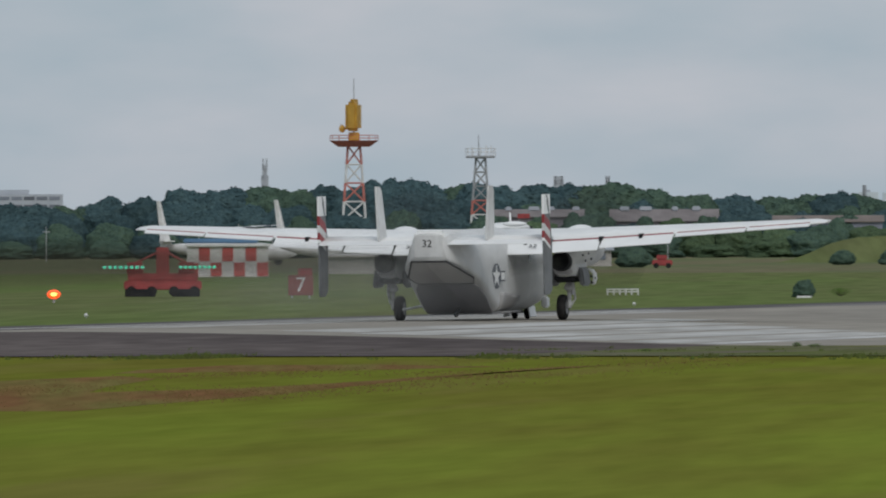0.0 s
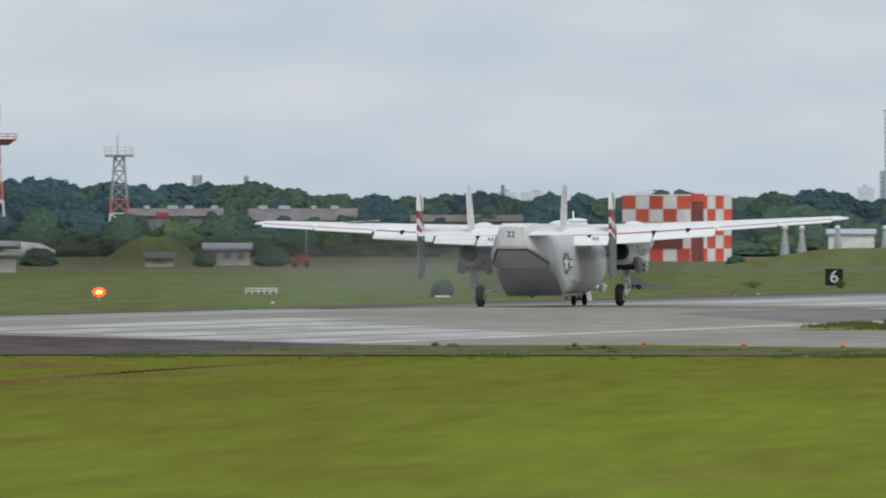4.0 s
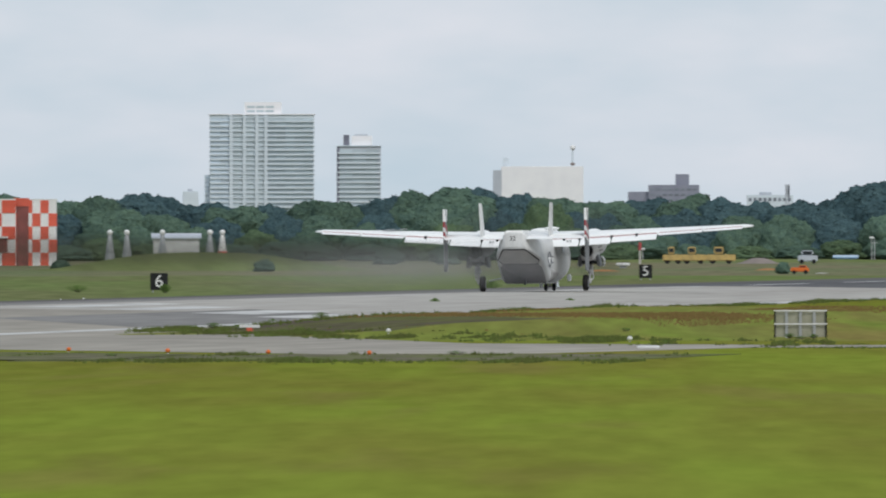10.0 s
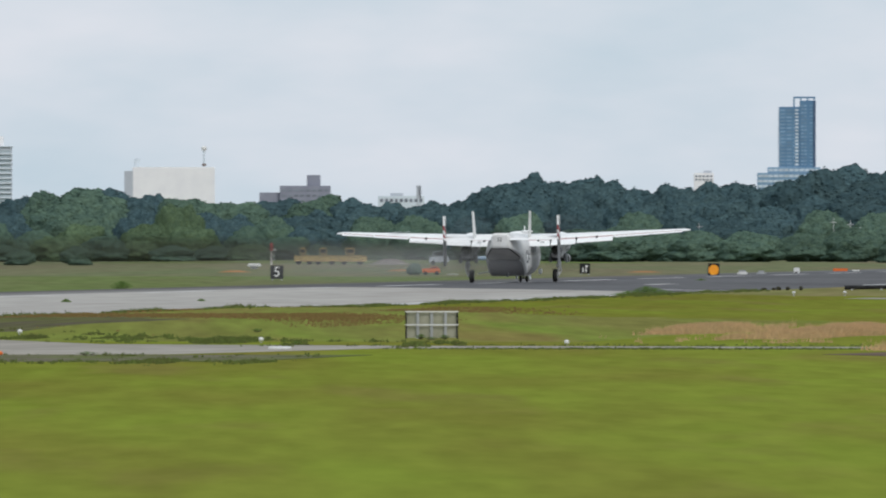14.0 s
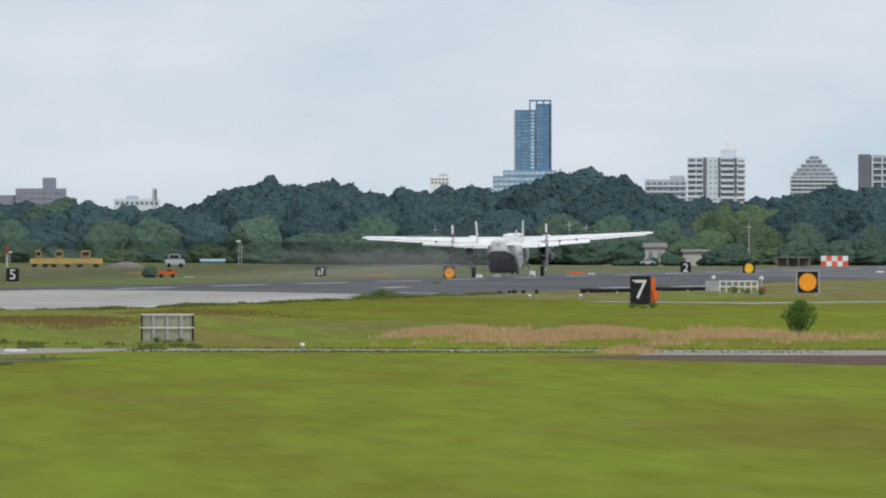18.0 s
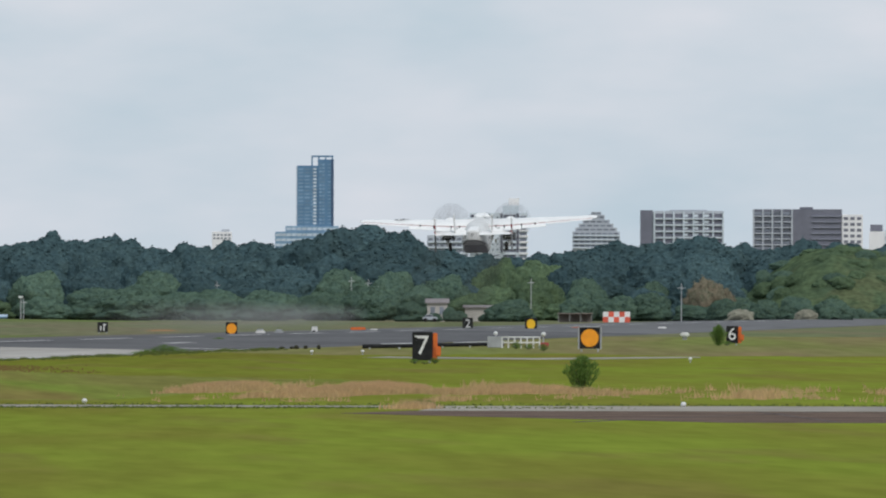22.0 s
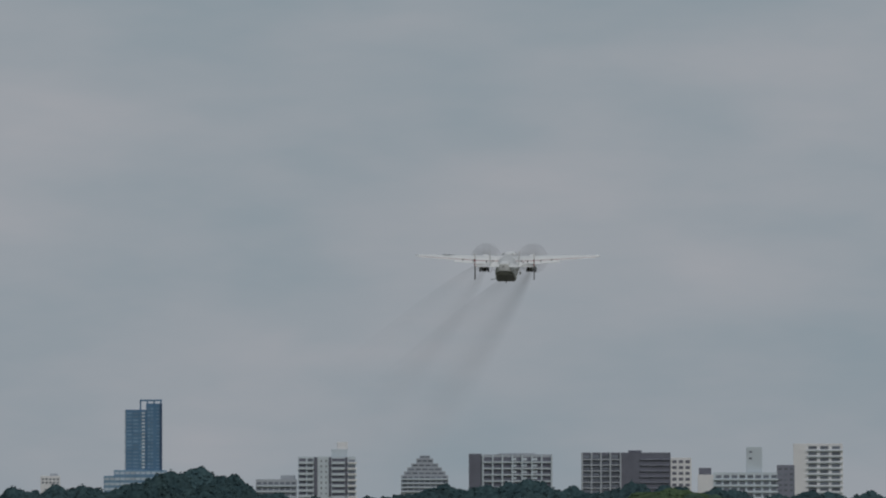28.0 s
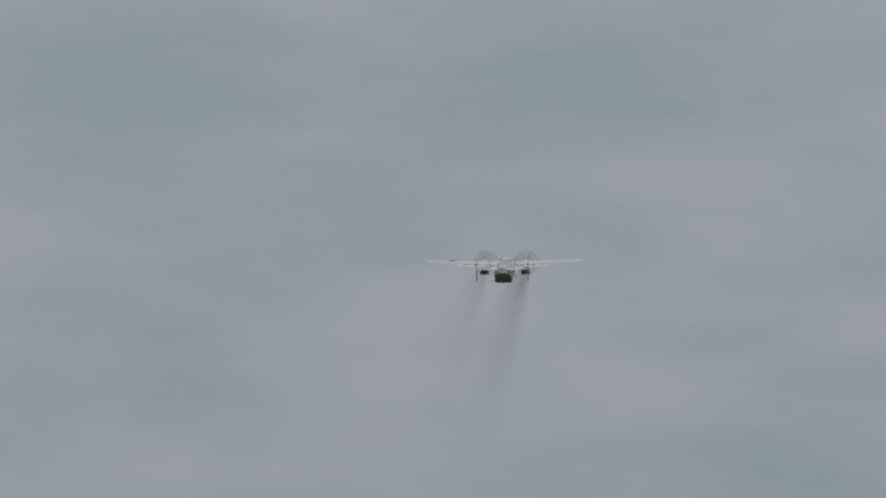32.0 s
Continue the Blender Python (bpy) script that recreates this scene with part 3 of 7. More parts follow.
tuft_field("verge_grass", 1500, lambda r: (r.uniform(-46, 5), 433 + abs(r.gauss(0, 3.5)), r.uniform(0.1, 0.7)), 0.08, TUFT, "longer green grass beside the taxiway", 9, 0.022)
tuft_field("strip_weeds", 800, lambda r: (r.triangular(-48, -24, -40), 422.5 + r.gauss(0, 1.2), r.uniform(0.3, 1.0)), 0.07, TUFT, "weeds half covering the concrete strip", 21, 0.03)


# ---- the aircraft ----
def fuselage_ring(y, n=44):
    """Cross-section of the fuselage at y: rounded above, flat-bottomed with hard lower corners towards the tail."""
    table = ((8.8, 1.65, 1.45, 0.1, 2, 2, 0), (8.4, 2.0, 1.05, 0.5, 2, 2, 0), (7.6, 2.4, 0.75, 0.95, 2.1, 2.1, 0), (6.8, 2.7, 0.58, 1.2, 2.2, 2.2, 0), (6.1, 3.28, 0.5, 1.32, 2.3, 2.3, 0),
             (5.2, 3.42, 0.45, 1.38, 2.5, 2.5, 0), (2.0, 3.42, 0.45, 1.42, 2.7, 2.7, 0), (-1.5, 3.42, 0.45, 1.42, 2.7, 3.4, 0), (-3.7, 3.42, 0.50, 1.38, 2.6, 8.0, 0.02), (-5.5, 3.40, 1.31, 1.28, 2.6, 9.0, 0.08), (-6.15, 3.39, 1.60, 1.20, 2.8, 9.0, 0.12),
             (-7.4, 3.38, 1.965, 1.02, 3.2, 9.0, 0.20), (-8.2, 3.36, 2.197, 0.80, 3.6, 9.0, 0.18), (-8.9, 3.34, 2.40, 0.60, 4.0, 9.0, 0.10))
    y = min(table[0][0], max(table[-1][0], y))
    for a, b in zip(table, table[1:]):
        if a[0] >= y >= b[0]:
            k = (a[0] - y) / (a[0] - b[0])
            if y > -3.7:
                k = smooth01(k)
            top, bot, hw, p_up, p_low, tp = [u + (v - u) * k for u, v in zip(a[1:], b[1:])]
            break
    ring = []
    for i in range(n):
        a = 2 * math.pi * i / n
        c, s = math.cos(a), math.sin(a)
        p = p_up if s > 0 else p_low
        sz = math.copysign(abs(s) ** (2 / p), s)
        ring.append(Vector((hw * (1 - tp * sz) * math.copysign(abs(c) ** (2 / p), c), y, (top + bot) / 2 + (top - bot) / 2 * sz)))
    return ring


def ramp_z(y):
    """Height of the flat sloping underside of the tail."""
    return 0.50 + (-3.7 - y) * 0.45 if y > -6.15 else 1.6025 + (-6.15 - y) * 0.29


def ribbon(bm, pts, r=0.03):
    for a, b in zip(pts, pts[1:]):
        tube(bm, a, b, r, r, 6)


def wing_section(x, le, hinge, zl, zh, th):
    """Closed airfoil ring from the leading edge to the hinge line."""
    prof = ((0, 0), (0.06, 0.5), (0.2, 0.85), (0.4, 1.0), (0.7, 0.75), (1, 0.18), (1, -0.18), (0.7, -0.35), (0.4, -0.5), (0.2, -0.5), (0.06, -0.35))
    return [Vector((x, le + (hinge - le) * c, zl + (zh - zl) * c + th * v)) for c, v in prof]


WING = ((0.0, 2.3, -1.15, 3.17, 2.90, 0.31), (3.2, 2.3, -1.1, 3.19, 2.94, 0.30), (7.2, 1.9, -0.95, 3.33, 3.18, 0.23), (12.0, 1.25, -0.55, 3.54, 3.48, 0.13), (12.40, 0.95, -0.4, 3.56, 3.50, 0.06))


def wing_at(x):
    for a, b in zip(WING, WING[1:]):
        if a[0] <= x <= b[0]:
            k = (x - a[0]) / (b[0] - a[0])
            return [u + (v - u) * k for u, v in zip(a, b)]
    return list(WING[-1])


def insignia(name, r, m, parent):
    """A five-pointed star in a dark disc with bars."""
    ob = bmesh.new()
    bmesh.ops.create_circle(ob, cap_ends=True, segments=24, radius=r)
    box(ob, -r * 2, r * 2, -r * 0.42, r * 0.42, -0.001, 0.001)
    base = part(name, ob, NAVY, parent, "dark grey and white star roundel with bars")
    base.matrix_local = m
    bm = bmesh.new()
    pts = [bm.verts.new((math.sin(i * math.pi / 5) * r * (0.95 if i % 2 == 0 else 0.38), math.cos(i * math.pi / 5) * r * (0.95 if i % 2 == 0 else 0.38), 0.006)) for i in range(10)]
    c = bm.verts.new((0, 0, 0.006))
    for i in range(10):
        bm.faces.new((pts[i], pts[(i + 1) % 10], c))
    part("star", bm, PAINT_WHITE, base)
    for s in (-1, 1):
        part("bar", box(bmesh.new(), s * r * 1.08 if s > 0 else -r * 1.9, r * 1.9 if s > 0 else -r * 1.08, -r * 0.28, r * 0.28, 0.002, 0.006), PAINT_WHITE, base)
    return base


def build_aircraft():
    ac = thing("transport_aircraft", pose(-101, 488, 0), "light grey twin-propeller military transport aircraft taking off from the runway", "aircraft")
    movers = {}
    ys = [8.8, 8.6, 8.4, 8.0, 7.6, 7.2, 6.8, 6.4, 6.1, 5.7, 5.2, 4, 2, 0, -1.5, -2.6, -3.7, -4.6, -5.5, -6.15, -6.8, -7.4, -7.8, -8.2, -8.9]
    fus = part("fuselage", loft(bmesh.new(), [fuselage_ring(y) for y in ys]), PAINT, ac, "light grey fuselage with soot and shade painted on its rear", True)
    # rear cargo door, a six-sided panel a little proud of the sloping tail
    outline = ((-0.60, -8.88), (0.60, -8.88), (1.13, -6.85), (0.98, -6.15), (-0.98, -6.15), (-1.13, -6.85))
    bm = bmesh.new()
    hi = [bm.verts.new((x, y, ramp_z(y) - 0.035)) for x, y in outline]
    lo = [bm.verts.new((x, y, ramp_z(y) + 0.03)) for x, y in outline]
    bm.faces.new(hi)
    for a in range(6):
        b = (a + 1) % 6
        bm.faces.new((hi[a], hi[b], lo[b], lo[a]))
    bmesh.ops.recalc_face_normals(bm, faces=bm.faces)
    part("cargo_door", bm, GRIME_SHADE, fus, "light sooty grey rear cargo door")
    ribbon_bm = bmesh.new()
    edge = [Vector((x * 1.03, y, ramp_z(y) - 0.03)) for x, y in outline]
    ribbon(ribbon_bm, [edge[5], edge[0], edge[1], edge[2]], 0.035)
    ribbon(ribbon_bm, [edge[2], edge[3], edge[4], edge[5]], 0.02)
    part("door_seal", ribbon_bm, DARK, fus, "black seal round the cargo door")
    # belly and lower ramp: soot plus shade, both in the panel colour
    part("belly_panel", box(bmesh.new(), -1.15, 1.15, -3.6, 1.5, 0.44, 0.52, bevel=0.03), GRIME_SHADE, fus, "belly panel with soot and shade in its colour")
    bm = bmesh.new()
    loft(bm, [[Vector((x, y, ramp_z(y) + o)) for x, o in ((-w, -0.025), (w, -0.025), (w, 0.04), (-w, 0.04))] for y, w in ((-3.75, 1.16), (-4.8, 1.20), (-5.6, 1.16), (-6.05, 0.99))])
    part("ramp_panel", bm, SOOT_SHADE, fus, "grey lower ramp with soot and shade in its colour")
    bm = bmesh.new()
    loft(bm, [[Vector((sx, y, z)) for sx, z in ((-w, z0), (w, z0), (w * 0.7, z1), (-w * 0.7, z1))] for y, w, z0, z1 in ((6.75, 0.8, 2.6, 2.85), (6.05, 1.0, 3.0, 3.3), (5.3, 1.05, 3.15, 3.46))])
    part("windscreen", bm, GLASS_DARK, fus, "dark cockpit windscreen")
    # soot along the lower sides behind the wing, their shade put into its colour
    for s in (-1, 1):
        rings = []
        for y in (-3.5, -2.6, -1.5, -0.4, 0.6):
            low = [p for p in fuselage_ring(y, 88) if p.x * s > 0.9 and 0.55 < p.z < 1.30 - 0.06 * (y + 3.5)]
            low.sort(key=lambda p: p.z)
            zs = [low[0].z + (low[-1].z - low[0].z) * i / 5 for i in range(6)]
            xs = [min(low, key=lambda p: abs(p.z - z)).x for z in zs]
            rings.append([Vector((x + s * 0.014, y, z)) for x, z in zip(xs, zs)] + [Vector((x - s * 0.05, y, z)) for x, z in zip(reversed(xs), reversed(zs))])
        part("soot_shade_band", loft(bmesh.new(), rings), GRIME_SHADE, fus, "soot on the lower side with shade in its colour", True)
    part("tail_fairing", box(bmesh.new(), -0.55, 0.55, -8.85, -5.4, 3.0, 3.44, bevel=0.10), PAINT_WHITE, fus, "pale tail fairing")
    part("tail_cap", box(bmesh.new(), -0.50, 0.50, -8.93, -8.86, 2.50, 3.28, bevel=0.02), PAINT, fus, "pale tail end panel")
    part("dorsal_hump", ball(bmesh.new(), (0, 4.6, 3.40), 0.9, (0.9, 1.9, 0.22)), PAINT_WHITE, fus, smooth=True)
    bm = bmesh.new()
    ball(bm, (0.7, 2.6, 3.55), 0.28, (1.6, 1.5, 0.35))
    tube(bm, (0.55, 2.6, 3.5), (0.55, 2.55, 3.95), 0.05, 0.03)
    part("aerial", bm, PAINT_WHITE, fus, "white dorsal aerial", True)
    bm = bmesh.new()
    tube(bm, (0.05, -3.9, 0.72), (0.05, -4.6, 0.46), 0.06, 0.05)
    ball(bm, (0.05, -4.6, 0.46), 0.09)
    part("tail_skid", bm, PAINT_DARK, ac, "dark tail skid")
    part("fin_strake", box(bmesh.new(), 1.36, 1.56, 3.9, 4.5, 0.55, 0.95, bevel=0.05), PAINT_WHITE, fus, "small white side fairing")
    for s in (-1, 1):
        part("side_window", box(bmesh.new(), s * 1.395 - 0.02, s * 1.395 + 0.02, 1.6, 1.9, 2.2, 2.5), GLASS_DARK, fus)
    bm = bmesh.new()
    tube(bm, (-1.2, -3.1, 0.80), (-2.15, -3.25, 0.62), 0.05, 0.04)
    part("drain_mast", bm, GEAR_WHITE, ac, "pale mast under the belly")
    letters("number", "32", 0.36, pose(-0.05, -8.94, 2.98, 90, 0, 0), DARK, ac, "black side number 32")
    insignia("roundel", 0.45, Matrix.Translation((1.405, -4.1, 1.78)) @ Euler((radians(90), 0, radians(82))).to_matrix().to_4x4(), ac)
    insignia("roundel", 0.45, Matrix.Translation((-1.405, -4.1, 1.78)) @ Euler((radians(90), 0, radians(-82))).to_matrix().to_4x4(), ac)
    for s in (-1, 1):
        side = "left" if s < 0 else "right"
        flip = Matrix.Diagonal((s, 1, 1, 1))
        rings = [[flip @ p for p in wing_section(*w)] for w in WING]
        wing = part("wing", loft(bmesh.new(), rings), PAINT_WING, ac, "straight light grey high wing", True)
        # drooped flaps inboard, ailerons outboard
        for x0, x1, c, drop in ((1.15, 2.75, 0.80, 0.40), (2.82, 4.55, 0.78, 0.37), (4.62, 7.15, 0.72, 0.31), (7.25, 9.7, 0.50, 0.10), (9.77, 11.95, 0.42, 0.08)):
            rings = []
            for x in (x0, x1):
                w = wing_at(x)
                y, z, h = w[2] - 0.03, w[4], max(0.05, w[5] * 0.2)
                rings.append([flip @ Vector(p) for p in ((x, y, z + h), (x, y - c * 0.5, z + h * 0.5 - drop * 0.45), (x, y - c, z - drop + 0.015), (x, y - c, z - drop - 0.015), (x, y - c * 0.5, z - h * 0.6 - drop * 0.45), (x, y, z - h))])
            name = "flap" if x1 < 7.2 else "aileron"
            flap = part(name, loft(bmesh.new(), rings), PAINT_WHITE, wing)
            # warning stripe along the top of the panel
            band = []
            for x in (x0 + 0.02, x1 - 0.02):
                w = wing_at(x)
                y, z, h = w[2] - 0.03, w[4], max(0.05, w[5] * 0.2)
                dy, dz = -c * 0.5, -h * 0.5 - drop * 0.45
                band.append([flip @ Vector((x, y + dy * f, z + h + dz * f + o)) for f, o in ((0.03, 0.008), (0.26 if c > 0.6 else 0.34, 0.008), (0.26 if c > 0.6 else 0.34, -0.01), (0.03, -0.01))])
            part("warning_stripe", loft(bmesh.new(), band), RED_PAINT, flap, "dark red warning stripe")
        for x in (1.9, 2.78, 4.58, 6.0):
            w = wing_at(x)
            bm = box(bmesh.new(), s * x - 0.06, s * x + 0.06, w[2] - 0.30, w[2] + 0.1, w[4] - 0.20, w[4] + 0.09)
            part("flap_track", bm, DARK, wing)
        letters("number", "32", 0.32, Matrix.Translation(flip @ Vector((2.2, -1.62, 2.80))) @ Euler((radians(26), 0, 0)).to_matrix().to_4x4(), DARK, wing, "black number 32")
        part("tip_light", ball(bmesh.new(), (s * 12.38, 0.4, 3.54), 0.06, (1, 3, 1)), WHITE, wing)
        if s < 0:
            insignia("roundel", 0.5, Matrix.Translation((-8.3, 0.9, 3.575)) @ Euler((radians(-3), radians(2), radians(180))).to_matrix().to_4x4(), wing)
        # engine nacelle and its tailpipe
        x = s * 3.17
        rings = []
        for y, zc, rx, rz in ((4.35, 2.72, 0.30, 0.36), (4.2, 2.72, 0.50, 0.58), (3.4, 2.70, 0.58, 0.68), (1.5, 2.66, 0.60, 0.70), (0.2, 2.52, 0.55, 0.62), (-0.8, 2.30, 0.42, 0.42), (-1.15, 2.26, 0.34, 0.34)):
            rings.append([Vector((x + rx * math.cos(a), y, zc + rz * math.sin(a))) for a in [2 * math.pi * i / 20 for i in range(20)]])
        nac = part("nacelle", loft(bmesh.new(), rings), PAINT, ac, "light grey engine nacelle", True)
        part("cowl_bump", ball(bmesh.new(), (x, 2.2, 3.30), 0.5, (0.85, 2.2, 0.42)), PAINT_WHITE, nac, smooth=True)
        rings = [[Vector((x + r * math.cos(2 * math.pi * i / 20), y, 2.25 + r * math.sin(2 * math.pi * i / 20))) for i in range(20)] for y, r in ((-0.9, 0.35), (-1.58, 0.345), (-1.60, 0.32), (-1.54, 0.30), (-1.22, 0.28))]
        part("tailpipe", loft(bmesh.new(), rings), DARK, nac, "black hollow exhaust pipe", True)
        # housing of the landing gear under the nacelle
        rings = []
        for y, zc, rx, rz in ((1.6, 2.2, 0.30, 0.25), (0.9, 2.05, 0.46, 0.42), (-0.2, 2.0, 0.47, 0.44), (-0.8, 2.05, 0.40, 0.36), (-1.1, 2.1, 0.2, 0.2)):
            rings.append([Vector((x + rx * math.copysign(abs(math.cos(a)) ** 0.7, math.cos(a)), y, zc + rz * math.sin(a))) for a in [2 * math.pi * i / 20 for i in range(20)]])
        part("gear_housing", loft(bmesh.new(), rings), PAINT, nac, "grey gear housing under the nacelle", True)
        part("soot_stain", box(bmesh.new(), x - 0.30, x + 0.30, -1.12, -0.75, 1.78, 2.02, bevel=0.05), GRIME_SHADE, nac)
        part("gear_bay", box(bmesh.new(), x - 0.36, x + 0.36, -0.85, 0.9, 1.50, 1.72, bevel=0.06), DARK, nac, "dark open wheel bay")
        for dx, tilt in ((-0.50, 9), (0.50, -9)):
            bm = box(bmesh.new(), -0.09, 0.09, -0.5, 0.7, -0.50, 0.16, bevel=0.06)
            d = part("gear_door", bm, PAINT_DARK, nac, "open dark landing gear door")
            d.matrix_local = pose(x + dx, 0, 1.86, 0, tilt, 0)
        bm = bmesh.new()
        arc = [(0.46, 1.98), (0.62, 1.93), (0.73, 1.80), (0.76, 1.62), (0.70, 1.42)]
        loft(bm, [[Vector((x + s * a * k, y, z)) for a, z in arc] + [Vector((x + s * (a - 0.03) * k, y, z - 0.025)) for a, z in reversed(arc)] for y, k in ((0.9, 0.93), (1.05, 1.0), (1.5, 0.95))])
        part("curved_gear_door", bm, PAINT_WHITE, nac, "open curved pale gear door", True)
        bm = bmesh.new()
        tube(bm, (x + s * 0.45, 1.0, 1.75), (x + s * 0.76, 1.0, 1.62), 0.035, 0.035)
        tube(bm, (x + s * 0.2, 0.6, 1.75), (x + s * 0.74, 0.7, 1.45), 0.03, 0.03)
        part("door_link", bm, DARK, nac)
        for y, z in ((-0.3, 2.45), (0.2, 2.25), (0.7, 2.5), (1.2, 2.3)):
            part("vent", box(bmesh.new(), x + s * 0.57 - 0.03, x + s * 0.57 + 0.03, y - 0.06, y + 0.06, z - 0.04, z + 0.04, bevel=0.015), PAINT_DARK, nac)
        # propeller: eight paddle blades on a spinner
        prop = new("propeller")
        prop.parent = ac
        prop.matrix_local = pose(x, 4.55, 2.72)
        tagged(prop, "spinning eight-bladed propeller")
        part("spinner", ball(bmesh.new(), (0, 0.15, 0), 0.3, (1, 1.6, 1)), PAINT_DARK, prop, smooth=True)
        first = None
        for i in range(8):
            m = Euler((0, 2 * math.pi * i / 8, 0)).to_matrix().to_4x4()
            if first is None:
                bm = bmesh.new()
                loft(bm, [[Vector((c * math.cos(tw) * sx + 0, c * math.sin(tw) * sx + sy, r)) for sx, sy in ((-1, 0), (0, 0.02), (1, 0), (0, -0.02))]
                          for r, c, tw in ((0.25, 0.08, 1.2), (0.7, 0.12, 1.0), (1.4, 0.15, 0.85), (1.9, 0.14, 0.7), (2.05, 0.09, 0.6))])
                first = part("blade", bm, BLADE, prop)
                b = first
            else:
                b = new("blade", first.data)
                b.parent = prop
            b.matrix_local = m
        movers["propeller_" + side] = prop
        # main landing gear
        gear = new("main_gear")
        gear.parent = ac
        gear.matrix_local = pose(s * 3.17, 0, 2.0)
        tagged(gear, "main landing gear leg with one wheel")
        bm = bmesh.new()
        tube(bm, (0, 0, 0.15), (0, 0, -0.95), 0.11, 0.11, 12)
        tube(bm, (0, 0, -0.9), (0, 0, -1.56), 0.075, 0.075, 12)
        tube(bm, (0, 0.75, 0.05), (0, 0.04, -0.85), 0.05, 0.05)
        tube(bm, (s * 0.14, 0.1, -0.75), (s * 0.18, 0.16, -1.25), 0.04, 0.04)
        tube(bm, (s * 0.18, 0.16, -1.25), (s * 0.02, 0.05, -1.52), 0.04, 0.04)
        tube(bm, (-0.26, -0.1, 0.0), (0, 0, -0.75), 0.05, 0.05)
        tube(bm, (0.26, -0.1, 0.0), (0, 0, -0.75), 0.05, 0.05)
        tube(bm, (s * 0.15, -0.1, -0.55), (s * 0.15, -0.1, -1.1), 0.06, 0.06)
        box(bm, -0.16, 0.16, -0.14, 0.12, -0.95, -0.72, bevel=0.04)
        part("strut", bm, GEAR_WHITE, gear, "pale painted gear leg with torque links")
        part("axle", tube(bmesh.new(), (0.06 * s, 0, -1.54), (-0.42 * s, 0, -1.54), 0.05, 0.05), METAL, gear)
        bm = bmesh.new()
        rings = []
        for u, r in ((-0.15, 0.26), (-0.15, 0.38), (-0.10, 0.445), (0, 0.46), (0.10, 0.445), (0.15, 0.38), (0.15, 0.26)):
            rings.append([Vector((-0.24 * s + u, r * math.cos(2 * math.pi * i / 24), -1.54 + r * math.sin(2 * math.pi * i / 24))) for i in range(24)])
        loft(bm, rings)
        wheel = part("wheel", bm, RUBBER, gear, "black rubber tyre", True)
        part("hub", tube(bmesh.new(), (-0.24 * s - 0.16, 0, -1.54), (-0.24 * s + 0.16, 0, -1.54), 0.24, 0.24, 16), METAL, wheel)
        movers["gear_" + side] = gear
        # tailplane with fins
        rings = [[Vector((s * xx, y, z + h)) for y, h in ((le, 0), (le - 0.15, 0.09), (le - 0.5, 0.12), (te, -0.03), (te, -0.08), (le - 0.5, -0.06), (le - 0.15, -0.05))]
                 for xx, le, te, z in ((0.0, -6.3, -8.1, 3.12), (4.02, -6.9, -8.1, 3.14))]
        tp = part("tailplane", loft(bmesh.new(), rings), PAINT_WHITE, ac, smooth=True)
        rings = [[Vector((s * xx, y, z)) for y, z in ((-8.13, zz - 0.03), (-8.75, zz - 0.17), (-8.75, zz - 0.19), (-8.13, zz - 0.08))] for xx, zz in ((0.55, 3.13), (3.95, 3.14))]
        part("elevator", loft(bmesh.new(), rings), PAINT_WHITE, tp)
        rings = [[Vector((s * 3.98 + h, y, z)) for y, h in ((le, 0), (le - 0.3, 0.08), (te, 0.03), (te, -0.03), (le - 0.3, -0.08))]
                 for z, le, te in ((1.17, -7.6, -8.35), (1.35, -7.1, -8.45), (3.0, -7.05, -8.5), (4.42, -7.65, -8.4), (4.64, -7.85, -8.3))]
        fin = part("outer_fin", loft(bmesh.new(), rings), PAINT_DARK, ac, "outer tail fin, dark below with red and white stripes above")
        for z0, z1, material in ((3.05, 3.16, PAINT_WHITE), (3.16, 3.40, RED_PAINT), (3.40, 3.66, PAINT), (3.66, 3.98, RED_PAINT), (3.98, 4.66, PAINT_WHITE)):
            sh = 0.0 if z1 > 4.5 else 0.30
            bm = loft(bmesh.new(), [[Vector((s * 3.98 + u, y, z)) for u, y, z in ((-0.075, -7.62, a - sh), (0.075, -7.62, a - sh), (0.045, -8.52, a), (-0.045, -8.52, a))] for a in (z0, z1)])
            part("fin_stripe", bm, material, fin)
        rings = [[Vector((s * (1.9 + 0.05 * (z - 3)) + h, y, z)) for y, h in ((le, 0), (le - 0.25, 0.075), (te, 0.035), (te, -0.035), (le - 0.25, -0.075))]
                 for z, le, te in ((3.1, -6.9, -8.3), (4.82, -7.35, -8.25), (4.98, -7.6, -8.2))]
        part("inner_fin", loft(bmesh.new(), rings), PAINT, ac, "plain grey inner tail fin")
    gear = new("nose_gear")
    gear.parent = ac
    gear.matrix_local = pose(0, 7.0, 0.9)
    tagged(gear, "twin-wheel nose landing gear")
    bm = bmesh.new()
    tube(bm, (0, 0, 0.1), (0, 0, -0.64), 0.08, 0.07, 10)
    tube(bm, (0, -0.6, 0), (0, 0, -0.4), 0.04, 0.04)
    tube(bm, (-0.28, 0, -0.64), (0.28, 0, -0.64), 0.045, 0.045)
    part("strut", bm, METAL, gear)
    for s in (-1, 1):
        bm = bmesh.new()
        loft(bm, [[Vector((s * 0.23 + u, r * math.cos(2 * math.pi * i / 20), -0.64 + r * math.sin(2 * math.pi * i / 20))) for i in range(20)] for u, r in ((-0.08, 0.15), (-0.08, 0.22), (0, 0.26), (0.08, 0.22), (0.08, 0.15))])
        part("wheel", bm, RUBBER, gear, smooth=True)
